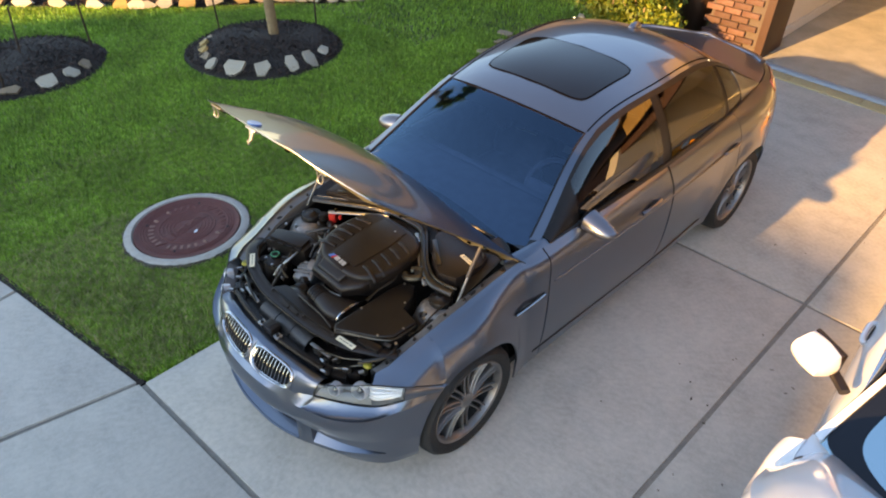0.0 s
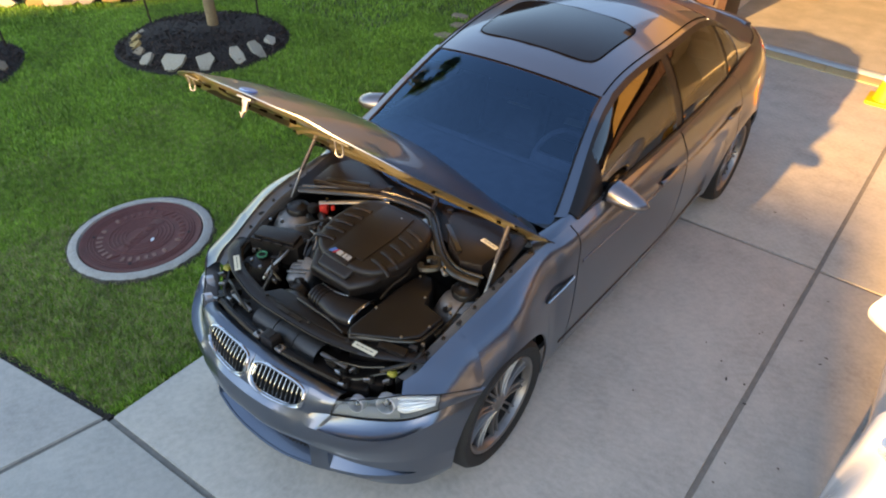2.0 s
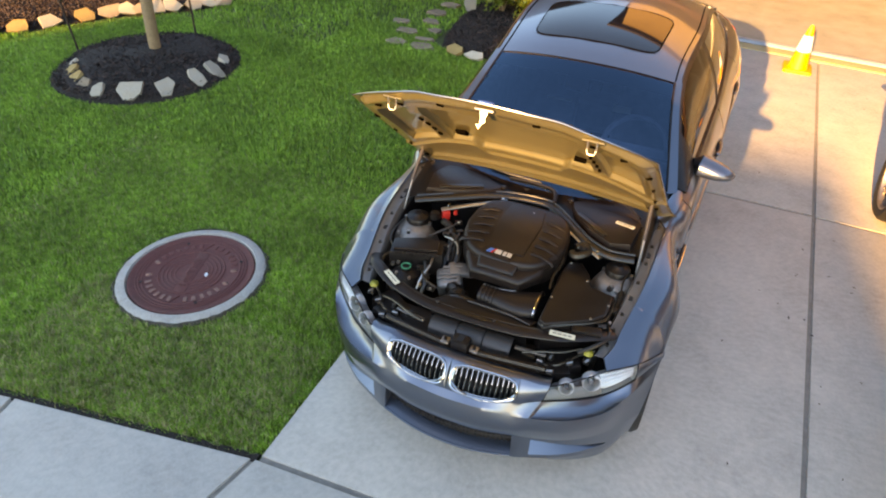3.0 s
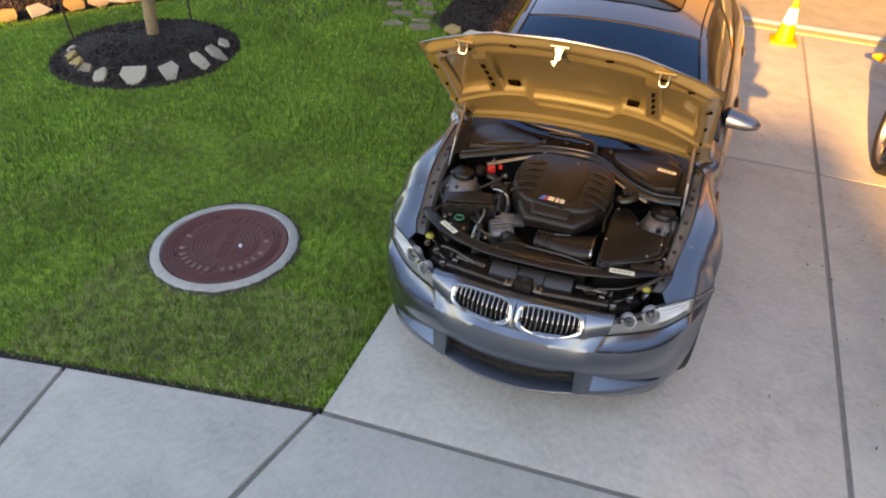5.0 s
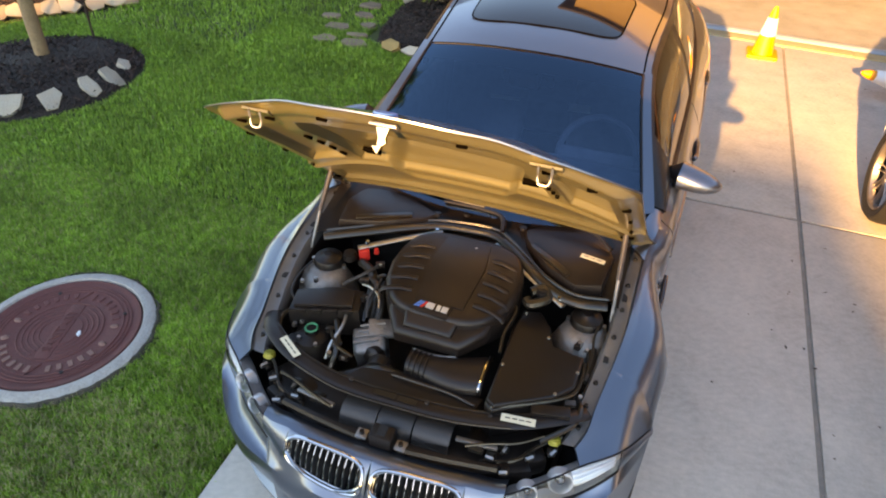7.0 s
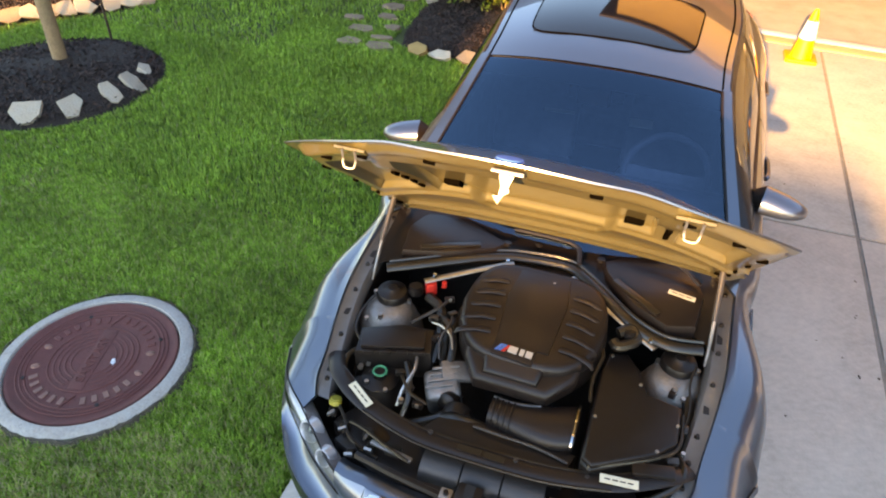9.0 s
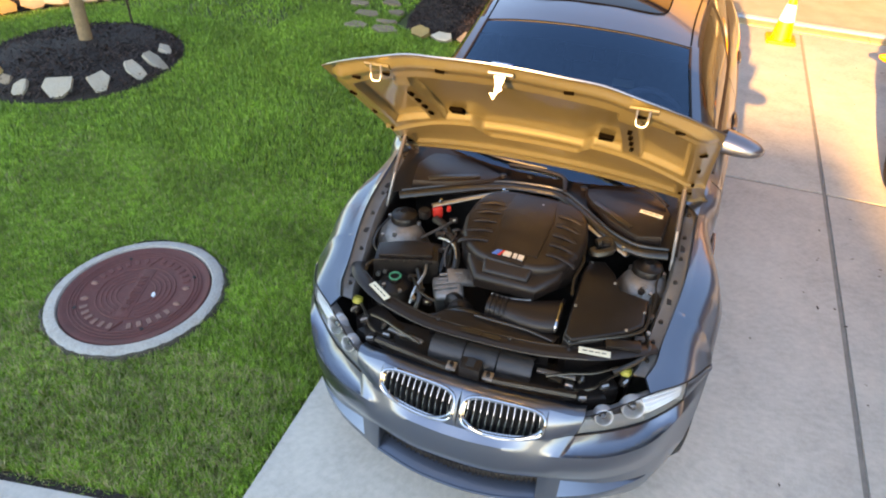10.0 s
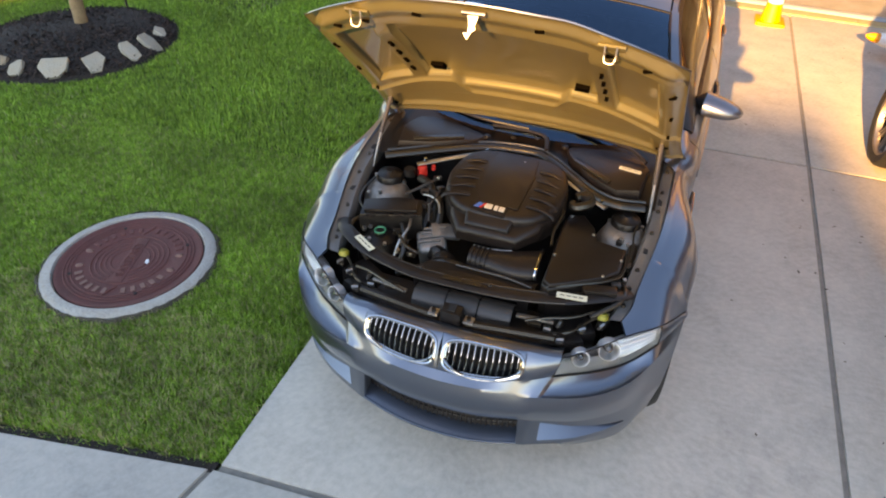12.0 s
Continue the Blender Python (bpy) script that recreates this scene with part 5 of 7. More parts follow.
part("air_box_lid", prism([(AIR_C[0] + (x - AIR_C[0]) * 0.965, AIR_C[1] + (y - AIR_C[1]) * 0.975) for x, y in AIRBOX], 0.784, 0.801, 0.009, seg=3), BLACK, ab)
part("lid_lip", tube([(0.292, -0.415, 0.786), (0.36, -0.383, 0.786), (0.475, -0.318, 0.786), (0.53, -0.26, 0.786), (0.536, -0.14, 0.786)], 0.006, 40, 6), TIRED, ab)
for x, y in ((0.30, 0.01), (0.47, -0.31), (0.285, -0.25), (0.52, -0.2), (0.40, -0.08)):
    part("lid_screw", cyl((x, y, 0.803), (0, 0, 1), 0.006, 0.005, 0.005, 8), ALU, ab)
part("air_inlet", move(box(-0.06, 0.06, -0.02, 0.02, -0.01, 0.012, 0.006), pose(0.47, -0.36, 0.775, 0, 0, 12)), BLACK, bay)
part("inlet_scoop", tube([(0.30, 0.06, 0.86), (0.34, 0.085, 0.868), (0.36, 0.05, 0.855), (0.31, 0.015, 0.845), (0.29, 0.03, 0.85)], 0.018, 20, 8), TIRED, bay)
# fuse box, reservoirs and pump on the other side
part("fuse_box", move(prism([(-0.13, -0.06), (0.12, -0.06), (0.13, 0.05), (0.02, 0.07), (-0.12, 0.05)], -0.12, 0.0, 0.014), pose(-0.39, -0.165, 0.795, 0, 0, 18)), BLACK, bay)
part("fuse_box_lid", move(box(-0.11, 0.10, -0.045, 0.03, 0, 0.016, 0.006), pose(-0.39, -0.17, 0.795, 0, 0, 18)), BLACKG, bay)
for k in range(4):
    part("lid_rib", move(box(-0.10 + 0.055 * k, -0.065 + 0.055 * k, -0.06, -0.048, -0.012, 0.004, 0.003), pose(-0.39, -0.17, 0.795, 0, 0, 18)), BLACKG, bay)
part("coolant_tank", move(lathe([(0.001, 0.03), (0.03, 0.03), (0.062, 0.015), (0.075, -0.03), (0.075, -0.15)], "z", 28), pose(-0.40, -0.275, 0.70)), BLACK, bay)
part("coolant_cap", cyl((-0.40, -0.275, 0.735), (0, 0, 1), 0.026, 0.024, 0.022, 20, 0.004), BLACK, bay)
part("cap_ring", move(loop_tube([Vector((0.021 * math.cos(t), 0.021 * math.sin(t), 0)) for t in np.linspace(0, 2 * math.pi, 24, endpoint=False)], 0.004), pose(-0.40, -0.275, 0.748)), GREEN, bay, "green cap ring")
part("alternator", move(box(-0.062, 0.055, -0.055, 0.05, -0.10, 0.045, 0.022, 3), pose(-0.20, -0.215, 0.685, 18, -6, 24)), CAST, bay, "dull cast aluminium housing")
part("alternator_pulley", move(lathe([(0.001, 0.02), (0.022, 0.02), (0.034, 0.012), (0.036, -0.02)], "z", 24), pose(-0.165, -0.272, 0.690, 70, 0, -14)), BLACK, bay)
for k in range(4):
    part("alternator_fin", move(box(-0.05, 0.04, -0.004, 0.004, 0, 0.012, 0.002), pose(-0.20, -0.245 + 0.022 * k, 0.722 + 0.006 * k, 18, -6, 24)), CAST, bay)
part("alternator_bracket", move(box(-0.06, 0.06, -0.03, 0.04, 0, 0.03, 0.012), pose(-0.165, -0.175, 0.715, 12, 8, 25)), CAST, bay)
part("drive_pulley", move(lathe([(0.001, 0.012), (0.02, 0.015), (0.045, 0.012), (0.05, 0), (0.05, -0.03)], "z", 28), pose(-0.12, -0.33, 0.69, 80, 0, 0)), BLACK, bay)
part("power_steering_tank", cyl((-0.45, -0.31, 0.67), (0, 0, 1), 0.035, 0.03, 0.09, 18, 0.006), BLACK, bay)
for x, y, z in ((-0.455, -0.245, 0.735), (-0.475, -0.265, 0.73), (-0.32, -0.235, 0.75), (-0.30, -0.34, 0.72)):
    part("hose_bolt", cyl((x, y, z), (0.3, 0, 1), 0.010, 0.008, 0.016, 8), ALU, bay)
HOSES = (
    [(-0.33, -0.22, 0.76), (-0.30, -0.27, 0.75), (-0.28, -0.33, 0.72), (-0.29, -0.38, 0.66)],
    [(-0.29, -0.02, 0.80), (-0.25, -0.05, 0.81), (-0.21, -0.10, 0.78), (-0.20, -0.16, 0.74)],
    [(-0.36, 0.06, 0.80), (-0.30, 0.02, 0.80), (-0.27, -0.05, 0.77), (-0.27, -0.14, 0.70)],
    [(-0.50, -0.19, 0.74), (-0.53, -0.25, 0.74), (-0.50, -0.32, 0.72), (-0.42, -0.36, 0.66)],
    [(-0.22, 0.05, 0.80), (-0.24, -0.08, 0.76), (-0.22, -0.16, 0.70), (-0.14, -0.22, 0.66)],
    [(0.49, 0.06, 0.78), (0.54, -0.02, 0.76), (0.555, -0.10, 0.75), (0.56, -0.22, 0.72)],
    [(0.53, -0.25, 0.74), (0.555, -0.30, 0.75), (0.54, -0.36, 0.74), (0.46, -0.42, 0.70)],
    [(-0.05, -0.36, 0.72), (-0.12, -0.30, 0.70), (-0.20, -0.33, 0.66), (-0.30, -0.36, 0.62)],
)
for k, h in enumerate(HOSES):
    part("hose", tube(h, 0.010 + 0.004 * (k % 3), 24, 8), TIRED, bay)
part("bright_pipe", tube([(-0.30, -0.20, 0.775), (-0.29, -0.25, 0.77), (-0.305, -0.31, 0.74), (-0.31, -0.35, 0.70)], 0.006, 18, 6), ALU, bay)
part("pale_wire", tube([(-0.30, -0.06, 0.805), (-0.26, -0.075, 0.815), (-0.22, -0.10, 0.81), (-0.20, -0.14, 0.79)], 0.004, 18, 6), ALU, bay)
# plugs, small lines and clips among the larger parts
for k, (x, y, z, turn) in enumerate(((-0.275, 0.045, 0.825, 30), (-0.245, -0.01, 0.815, 55), (-0.30, -0.045, 0.812, 10), (-0.265, -0.115, 0.795, 70), (-0.335, -0.255, 0.745, 20), (-0.29, -0.30, 0.735, 60), (-0.245, -0.335, 0.715, 0), (-0.46, -0.36, 0.715, 35), (0.52, -0.30, 0.765, 15), (0.50, -0.06, 0.78, 70), (0.545, -0.18, 0.765, 85), (0.24, 0.02, 0.845, 40))):
    part("plug", move(box(-0.017, 0.017, -0.010, 0.010, -0.010, 0.010, 0.003), pose(x, y, z, 8 * (k % 3) - 8, 10 * (k % 2), turn)), (BLACKG, TIRED, SNORK)[k % 3], bay)
    part("plug_clip", move(box(-0.006, 0.006, -0.012, -0.009, -0.002, 0.012, 0.001), pose(x, y, z, 8 * (k % 3) - 8, 10 * (k % 2), turn)), ALU if k % 3 == 0 else BLACK, bay)
LINES = (
    [(-0.245, -0.01, 0.815), (-0.235, -0.06, 0.825), (-0.25, -0.12, 0.80), (-0.235, -0.17, 0.76)],
    [(-0.335, -0.255, 0.745), (-0.31, -0.29, 0.755), (-0.275, -0.315, 0.735), (-0.22, -0.325, 0.72)],
    [(-0.50, -0.20, 0.775), (-0.54, -0.16, 0.785), (-0.555, -0.08, 0.79), (-0.54, 0.0, 0.80)],
    [(-0.275, 0.045, 0.825), (-0.29, -0.01, 0.835), (-0.33, -0.06, 0.825), (-0.36, -0.10, 0.82)],
    [(0.545, -0.18, 0.765), (0.552, -0.10, 0.785), (0.545, -0.02, 0.80), (0.555, 0.05, 0.815)],
    [(0.24, 0.02, 0.845), (0.27, -0.03, 0.835), (0.255, -0.12, 0.815), (0.262, -0.20, 0.80)],
    [(-0.05, -0.375, 0.752), (0.05, -0.382, 0.757), (0.15, -0.385, 0.755), (0.24, -0.40, 0.75)],
    [(-0.42, -0.455, 0.70), (-0.36, -0.475, 0.712), (-0.28, -0.505, 0.71), (-0.20, -0.525, 0.70)],
    [(0.25, -0.515, 0.70), (0.32, -0.49, 0.712), (0.40, -0.46, 0.715), (0.47, -0.41, 0.72)],
)
for k, h in enumerate(LINES):
    part("small_line", tube(h, 0.0045 + 0.0015 * (k % 2), 22, 6), TIRED if k % 3 else SNORK, bay)
for x, y, z in ((-0.52, -0.115, 0.80), (-0.43, -0.315, 0.728), (-0.36, -0.325, 0.728), (0.545, -0.27, 0.775), (0.53, -0.08, 0.79), (-0.545, 0.02, 0.80)):
    part("small_bolt", cyl((x, y, z), (0.1, -0.1, 1), 0.008, 0.007, 0.010, 6), ALU, bay)
part("oil_cap", cyl((0.335, 0.075, 0.868), (0, 0, 1), 0.030, 0.026, 0.022, 20, 0.004), BLACK, bay)
part("coolant_hose", tube([(-0.16, -0.345, 0.70), (-0.10, -0.352, 0.728), (-0.03, -0.35, 0.722), (0.02, -0.345, 0.70)], 0.017, 24, 10), TIRED, bay)
for x in (-0.36, -0.16, 0.10, 0.30):
    part("beam_bolt", cyl((x, -0.452 + 0.22 * x * x, 0.763), (0, 0, 1), 0.008, 0.007, 0.008, 6), SNORK, bay)
part("jump_terminal", move(box(-0.02, 0.02, -0.018, 0.018, -0.03, 0.02, 0.008), pose(-0.36, 0.085, 0.83, 0, 0, 30)), RED, bay, "bright red battery terminal cap")
part("terminal_tab", cyl((-0.315, 0.10, 0.84), (0, 0, 1), 0.010, 0.008, 0.02, 10), RED, bay)
part("brake_reservoir_cap", cyl((-0.405, 0.055, 0.825), (0, 0, 1), 0.028, 0.025, 0.035, 20, 0.005), BLACK, bay)
# bracing bars and cowl seal
part("strut_brace", tube([(-0.38, 0.075, 0.855), (-0.24, 0.18, 0.862), (-0.11, 0.275, 0.865)], 0.013, 14, 8, flat=0.5), ALU, bay, "bare aluminium brace bar")
part("strut_brace", tube([(0.11, 0.275, 0.865), (0.26, 0.15, 0.862), (0.42, 0.035, 0.855)], 0.013, 14, 8, flat=0.5), ALU, bay, "bare aluminium brace bar")
for x, y in ((-0.35, 0.10), (-0.13, 0.27), (0.17, 0.23), (0.37, 0.08), (0.40, 0.05)):
    part("brace_bolt", cyl((x, y, 0.872), (0, 0, 1), 0.008, 0.007, 0.012, 8), CHROME, bay)
SEAL = [(-0.53, 0.085, 0.862), (-0.41, 0.150, 0.868), (-0.30, 0.215, 0.87), (-0.20, 0.268, 0.872), (-0.09, 0.305, 0.872), (0.08, 0.318, 0.872), (0.16, 0.27, 0.872), (0.25, 0.185, 0.87), (0.35, 0.098, 0.868), (0.45, 0.055, 0.866), (0.56, 0.075, 0.862)]
part("cowl_seal", tube(SEAL, 0.020, 90, 10, flat=0.8), TIRED, bay, "thick black rubber cowl seal")
part("seal_lip", tube([(x, y + 0.026, z + 0.012) for x, y, z in SEAL], 0.007, 90, 6), TIRED, bay)
part("cowl_deck", grid(lambda a, t: Vector((0.60 * a, 0.10 + 0.18 * (1 - abs(a)) ** 0.6 + (0.34 - 0.06 * (1 - abs(a))) * t, 0.845 + 0.085 * t)), np.linspace(-1, 1, 31), np.linspace(0, 1, 8)), BLACK, bay)
part("filter_cover", prism([(-0.50, 0.155), (-0.35, 0.20), (-0.19, 0.285), (-0.15, 0.335), (-0.32, 0.42), (-0.49, 0.43), (-0.53, 0.30)], 0.85, 0.905, 0.016), BLACKG, bay)
part("filter_cover", prism([(0.53, 0.13), (0.44, 0.10), (0.33, 0.165), (0.22, 0.30), (0.20, 0.36), (0.30, 0.45), (0.50, 0.42), (0.55, 0.30)], 0.85, 0.905, 0.016), BLACKG, bay)
part("cover_flap", move(box(-0.11, 0.11, -0.012, 0.012, 0, 0.010, 0.004), pose(-0.34, 0.235, 0.905, 0, 0, 26)), TIRED, bay)
part("cover_flap", move(box(-0.10, 0.10, -0.012, 0.012, 0, 0.010, 0.004), pose(0.33, 0.20, 0.905, 0, 0, -38)), TIRED, bay)
sticker(0.475, 0.265, 0.9065, 0.09, 0.022, -10, 0, CREAM, "filter_label", car, "cream paper label", 3)
for x, y in ((-0.15, 0.33), (-0.04, 0.37), (0.06, 0.40), (0.19, 0.36)):
    part("cowl_screw", cyl((x, y, 0.905), (0, 0, 1), 0.016, 0.014, 0.012, 16, 0.003), BLACK, bay)
# wipers
part("wiper_arm", tube([(0.12, 0.305, 0.905), (0.10, 0.37, 0.928), (0.02, 0.385, 0.935), (-0.14, 0.385, 0.935)], 0.010, 24, 6, flat=0.7), BLACK, car)
part("wiper_blade", tube([(0.02, 0.395, 0.940), (-0.20, 0.405, 0.945), (-0.40, 0.470, 0.945)], 0.007, 20, 6), BLACK, car)
part("wiper_arm", tube([(0.53, 0.33, 0.915), (0.46, 0.385, 0.935), (0.36, 0.41, 0.945), (0.22, 0.425, 0.95)], 0.010, 24, 6, flat=0.7), BLACK, car)
part("wiper_blade", tube([(0.48, 0.46, 0.945), (0.27, 0.435, 0.955), (0.08, 0.425, 0.955), (-0.12, 0.43, 0.955)], 0.007, 20, 6), BLACK, car)

# ---- the white car beside it ----
wcar = thing("white_car", "white car with black-edged windscreen and body-coloured door mirrors", "car", (2.848, -0.20, 0.0))
WIDE = 1.17
bumper(wcar, WHITE, False)
flanks(wcar, WHITE)


def lid(a, t):
    """Raised bonnet of the white car: it stands up about its rear edge, nose towards the sun."""
    m = abs(a)
    rear = 0.385 + 0.18 * min(1, m / 0.87) ** 2 - 0.14 * step(m, 0.86, 1.0)
    d = (1.12 - 0.06 * m ** 5) * t
    w = 0.835 - 0.55 * max(0, d - 0.30) ** 2
    h = 0.03 * (1 - m ** 3) - 0.035 * step(m, 0.80, 0.90) - 0.03 * step(m, 0.93, 1.0) + 0.05 * math.sin(t * math.pi) - 0.10 * max(0, t - 0.6) ** 2 + 0.016 * math.exp(-((m - 0.55) / 0.10) ** 2) * step(t, 0, 0.3)
    return Vector((a * w, rear - 0.839 * d + 0.545 * h, 0.945 + 0.545 * d + 0.839 * h))


solid(part("bonnet", grid(lid, np.linspace(-1, 1, 81), np.linspace(0, 1.0, 36), flip=True), WHITE, wcar, "white bonnet standing open", 60), 0.02)
part("bay_floor", prism([(-0.34, -0.55), (0.34, -0.55), (0.54, -0.38), (0.60, 0.40), (-0.60, 0.40), (-0.54, -0.38)], 0.40, 0.60, 0.03), VOID, wcar)
for s in (1, -1):
    part("inner_wing", grid(lambda y, k: Vector(((top_edge(y).x - 0.01 - 0.05 * k) * s, y, top_edge(y).z - 0.01 - 0.35 * k)), np.linspace(-0.42, 0.56, 24), np.linspace(0, 1, 4), flip=s < 0), BLACK, wcar)
    part("lamp_back", box(0.40 * s - 0.13, 0.40 * s + 0.13, -0.52, -0.36, 0.55, 0.68, 0.03), BLACK, wcar)
part("cowl", grid(lambda a, t: Vector((0.74 * a, 0.40 + 0.20 * abs(a) ** 2 + 0.10 * t, 0.925 + 0.03 * t - 0.02 * a * a)), np.linspace(-1, 1, 24), np.linspace(0, 1, 5)), BLACK, wcar)
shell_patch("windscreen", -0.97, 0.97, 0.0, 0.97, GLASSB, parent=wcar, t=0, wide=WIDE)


def frit(k, w):
    """Black border of the windscreen: k round it, w from the rim (0) to a rounded inner edge (1)."""
    c, s_ = math.cos(k), math.sin(k)
    a0, b0 = math.copysign(abs(c) ** 0.12, c), math.copysign(abs(s_) ** 0.12, s_)
    a1, b1 = math.copysign(abs(c) ** 0.30, c) * 0.90, math.copysign(abs(s_) ** 0.30, s_) * 0.90
    a, b_ = a0 + (a1 - a0) * w, b0 + (b1 - b0) * w
    return shell(0.972 * a, 0.485 + 0.485 * b_, WIDE) + Vector((0, -0.002, 0.004))


part("frit_border", grid(frit, np.linspace(0, 2 * math.pi, 97), np.linspace(0, 1, 4)), ROOFG, wcar, "black printed border of the windscreen", 60)
part("bonnet_hinge", tube([(-0.74, 0.50, 0.90), (-0.76, 0.46, 0.945), (-0.77, 0.40, 0.97)], 0.014, 10, 6), STEEL, wcar)
shell_patch("roof", -1, 1, 1.0, 3.0, WHITE, parent=wcar, wide=WIDE)
shell_patch("rear_window", -0.93, 0.93, 3.04, 4.0, GLASS, parent=wcar, t=0, wide=WIDE)
part("boot_lid", grid(lambda u, v: Vector(((0.64 - 0.04 * v) * u, 3.0 + 0.56 * v - 0.06 * abs(u) ** 3 * v, 1.05 - 0.03 * v - 0.03 * u * u)), np.linspace(-1, 1, 16), np.linspace(0, 1, 10)), WHITE, wcar)
for s in (1, -1):
    shell_patch("a_pillar", 0.965 * s, 0.998 * s, 0.0, 1.0, WHITE, 0.008, parent=wcar, na=3, wide=WIDE)
    shell_patch("c_pillar", 0.94 * s, 1.0 * s, 3.0, 4.2, WHITE, 0.003, parent=wcar, na=3, wide=WIDE)
    side_glass("door_window", 0.70, 1.66, 0.25, 1.78, GLASS, s, 0.008, parent=wcar, wide=WIDE)
    side_glass("door_window", 1.74, 2.6, 1.9, 3.2, GLASS, s, 0.008, parent=wcar, wide=WIDE)
    side_glass("b_pillar", 1.64, 1.76, 1.74, 1.94, BLACK, s, 0.012, 0.02, parent=wcar, wide=WIDE)
    side_glass("c_pillar_side", 2.6, 3.05, 3.2, 4.0, WHITE, s, 0.004, 0.02, parent=wcar, wide=WIDE)
    for lo, hi, m_ in ((-0.01, 0.04, CHROME), (0.95, 1.02, BLACK)):
        side_glass("window_trim", 0.66, 2.98, 0.1, 3.95, m_, s, -0.003, 0.012, lo, hi, wcar, WIDE)
    solid(part("headlight", grid(lambda u, w: on_nose(u, w, s, 0.004), np.linspace(3.1, 5.9, 20), np.linspace(5.05, 5.95, 8), flip=s < 0), LAMPW, wcar), 0.003)
    for y in (1.47, 2.42):
        u = u_at(y)
        h = on_skin(u, 2.25, s, 0)
        part("door_handle", tube([h + Vector((s * 0.002, -0.09, -0.004)), h + Vector((s * 0.018, -0.06, 0)), h + Vector((s * 0.020, 0.05, 0.003)), h + Vector((s * 0.002, 0.08, 0.004))], 0.012, 16, 8), WHITE, wcar)
        b = bmesh.new()
        bmesh.ops.create_uvsphere(b, u_segments=16, v_segments=8, radius=1, matrix=Matrix.Translation(h) @ Matrix.Diagonal((0.005, 0.055, 0.022, 1)))
        part("handle_cup", b, BLACK, wcar)
    mir = new("door_mirror")
    mir.parent = wcar
    mp = pose(0.893 * s, 0.955, 1.0, 0, 0, 30 * s)
    b = bmesh.new()
    bmesh.ops.create_cube(b, size=2)
    bmesh.ops.subdivide_edges(b, edges=b.edges[:], cuts=6, use_grid_fill=True)
    for v in b.verts:
        d = v.co.normalized()
        k = v.co.lerp(d * 1.3, 0.6)
        v.co = Vector((k.x * 0.076, k.y * (0.02 if k.y > 0 else 0.088), k.z * 0.056 * (1 - 0.18 * max(0, -k.y))))
    part("mirror_shell", move(b, mp), WHITE, mir)
    part("mirror_edge", move(box(-0.078, 0.078, 0.012, 0.034, -0.060, 0.060, 0.008), mp), BLACK, mir)
    part("mirror_foot", tube([(0.76 * s, 0.87, 0.95), (0.80 * s, 0.91, 0.955), (0.84 * s, 0.94, 0.965)], 0.024, 10, 8, flat=0.7), BLACK, mir)
    for y in (0, WB):
        wheel(wcar, y, s)
        b = lathe([(0.345, 0.10), (0.34, -0.2), (0.0, -0.2)], "x", 40)
        bmesh.ops.bisect_plane(b, geom=b.verts[:] + b.edges[:] + b.faces[:], plane_co=(0, 0, -0.10), plane_no=(0, 0, 1), clear_inner=True)
        move(b, pose(0.70 * s, y, HUBZ, 0, 0, 0 if s > 0 else 180))
        part("wheel_well", b, VOID, wcar)
for s in (1, -1):
    # panel between the wing's inner edge and the cowl
    def wing_top(t, w):
        a = skin(7.2 + 1.8 * t, 4.0, s)
        a.x *= 1 + 0.165 * step(-a.y, -1.05, -0.40)
        return a.lerp(Vector((0.60 * s, a.y + 0.02, a.z + 0.004)), w) + Vector((0, 0, 0.006 * math.sin(w * math.pi) - 0.004))

    solid(part("wing_top", grid(wing_top, np.linspace(0, 1, 12), np.linspace(0, 1, 8), flip=s < 0), WHITE, wcar, "", 60), 0.008)
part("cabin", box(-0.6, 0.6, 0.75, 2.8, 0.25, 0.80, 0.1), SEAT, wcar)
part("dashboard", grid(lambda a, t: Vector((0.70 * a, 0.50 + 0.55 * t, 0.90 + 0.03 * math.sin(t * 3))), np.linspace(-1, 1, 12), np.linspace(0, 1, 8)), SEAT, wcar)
part("underbody", prism([(-0.35, -0.55), (0.35, -0.55), (0.66, -0.35), (0.68, 3.4), (-0.68, 3.4), (-0.66, -0.35)], 0.17, 0.22), VOID, wcar)
# wide front wings
for ob in wcar.children_recursive:
    if ob.type == "MESH" and ob.name.split(".")[0] in ("front_fender", "front_bumper", "bumper_corner", "inner_wing"):
        for v in ob.data.vertices:
            v.co.x *= 1 + 0.165 * step(-v.co.y, -1.05, -0.40)

# ---- garage and house ----
def hy(x, y):
    """The house front runs slightly askew to the drive."""
    return y - 0.075 * (x - 0.4)


floor_b = prism([(-0.45, hy(-0.45, 5.98)), (5.3, hy(5.3, 5.98)), (5.3, 12.2), (-0.45, 12.2)], -0.08, 0.022)
tagged(link("garage_floor", floor_b, EPOXY, smooth=False), "glossy grey coated garage floor", "floor", kind="structure")
sill_t = thing("garage_threshold", "weathered ochre threshold strip before a blue-grey rubber door seal", "threshold", kind="structure")
for k in range(8):
    x0, x1 = -0.62 + 0.74 * k, -0.62 + 0.74 * (k + 1) - 0.006
    part("threshold_board", prism([(x0, hy(x0, 5.70)), (x1, hy(x1, 5.70)), (x1, hy(x1, 5.87)), (x0, hy(x0, 5.87))], -0.05, 0.012 + 0.002 * (k % 2), 0.004), SILL, sill_t)
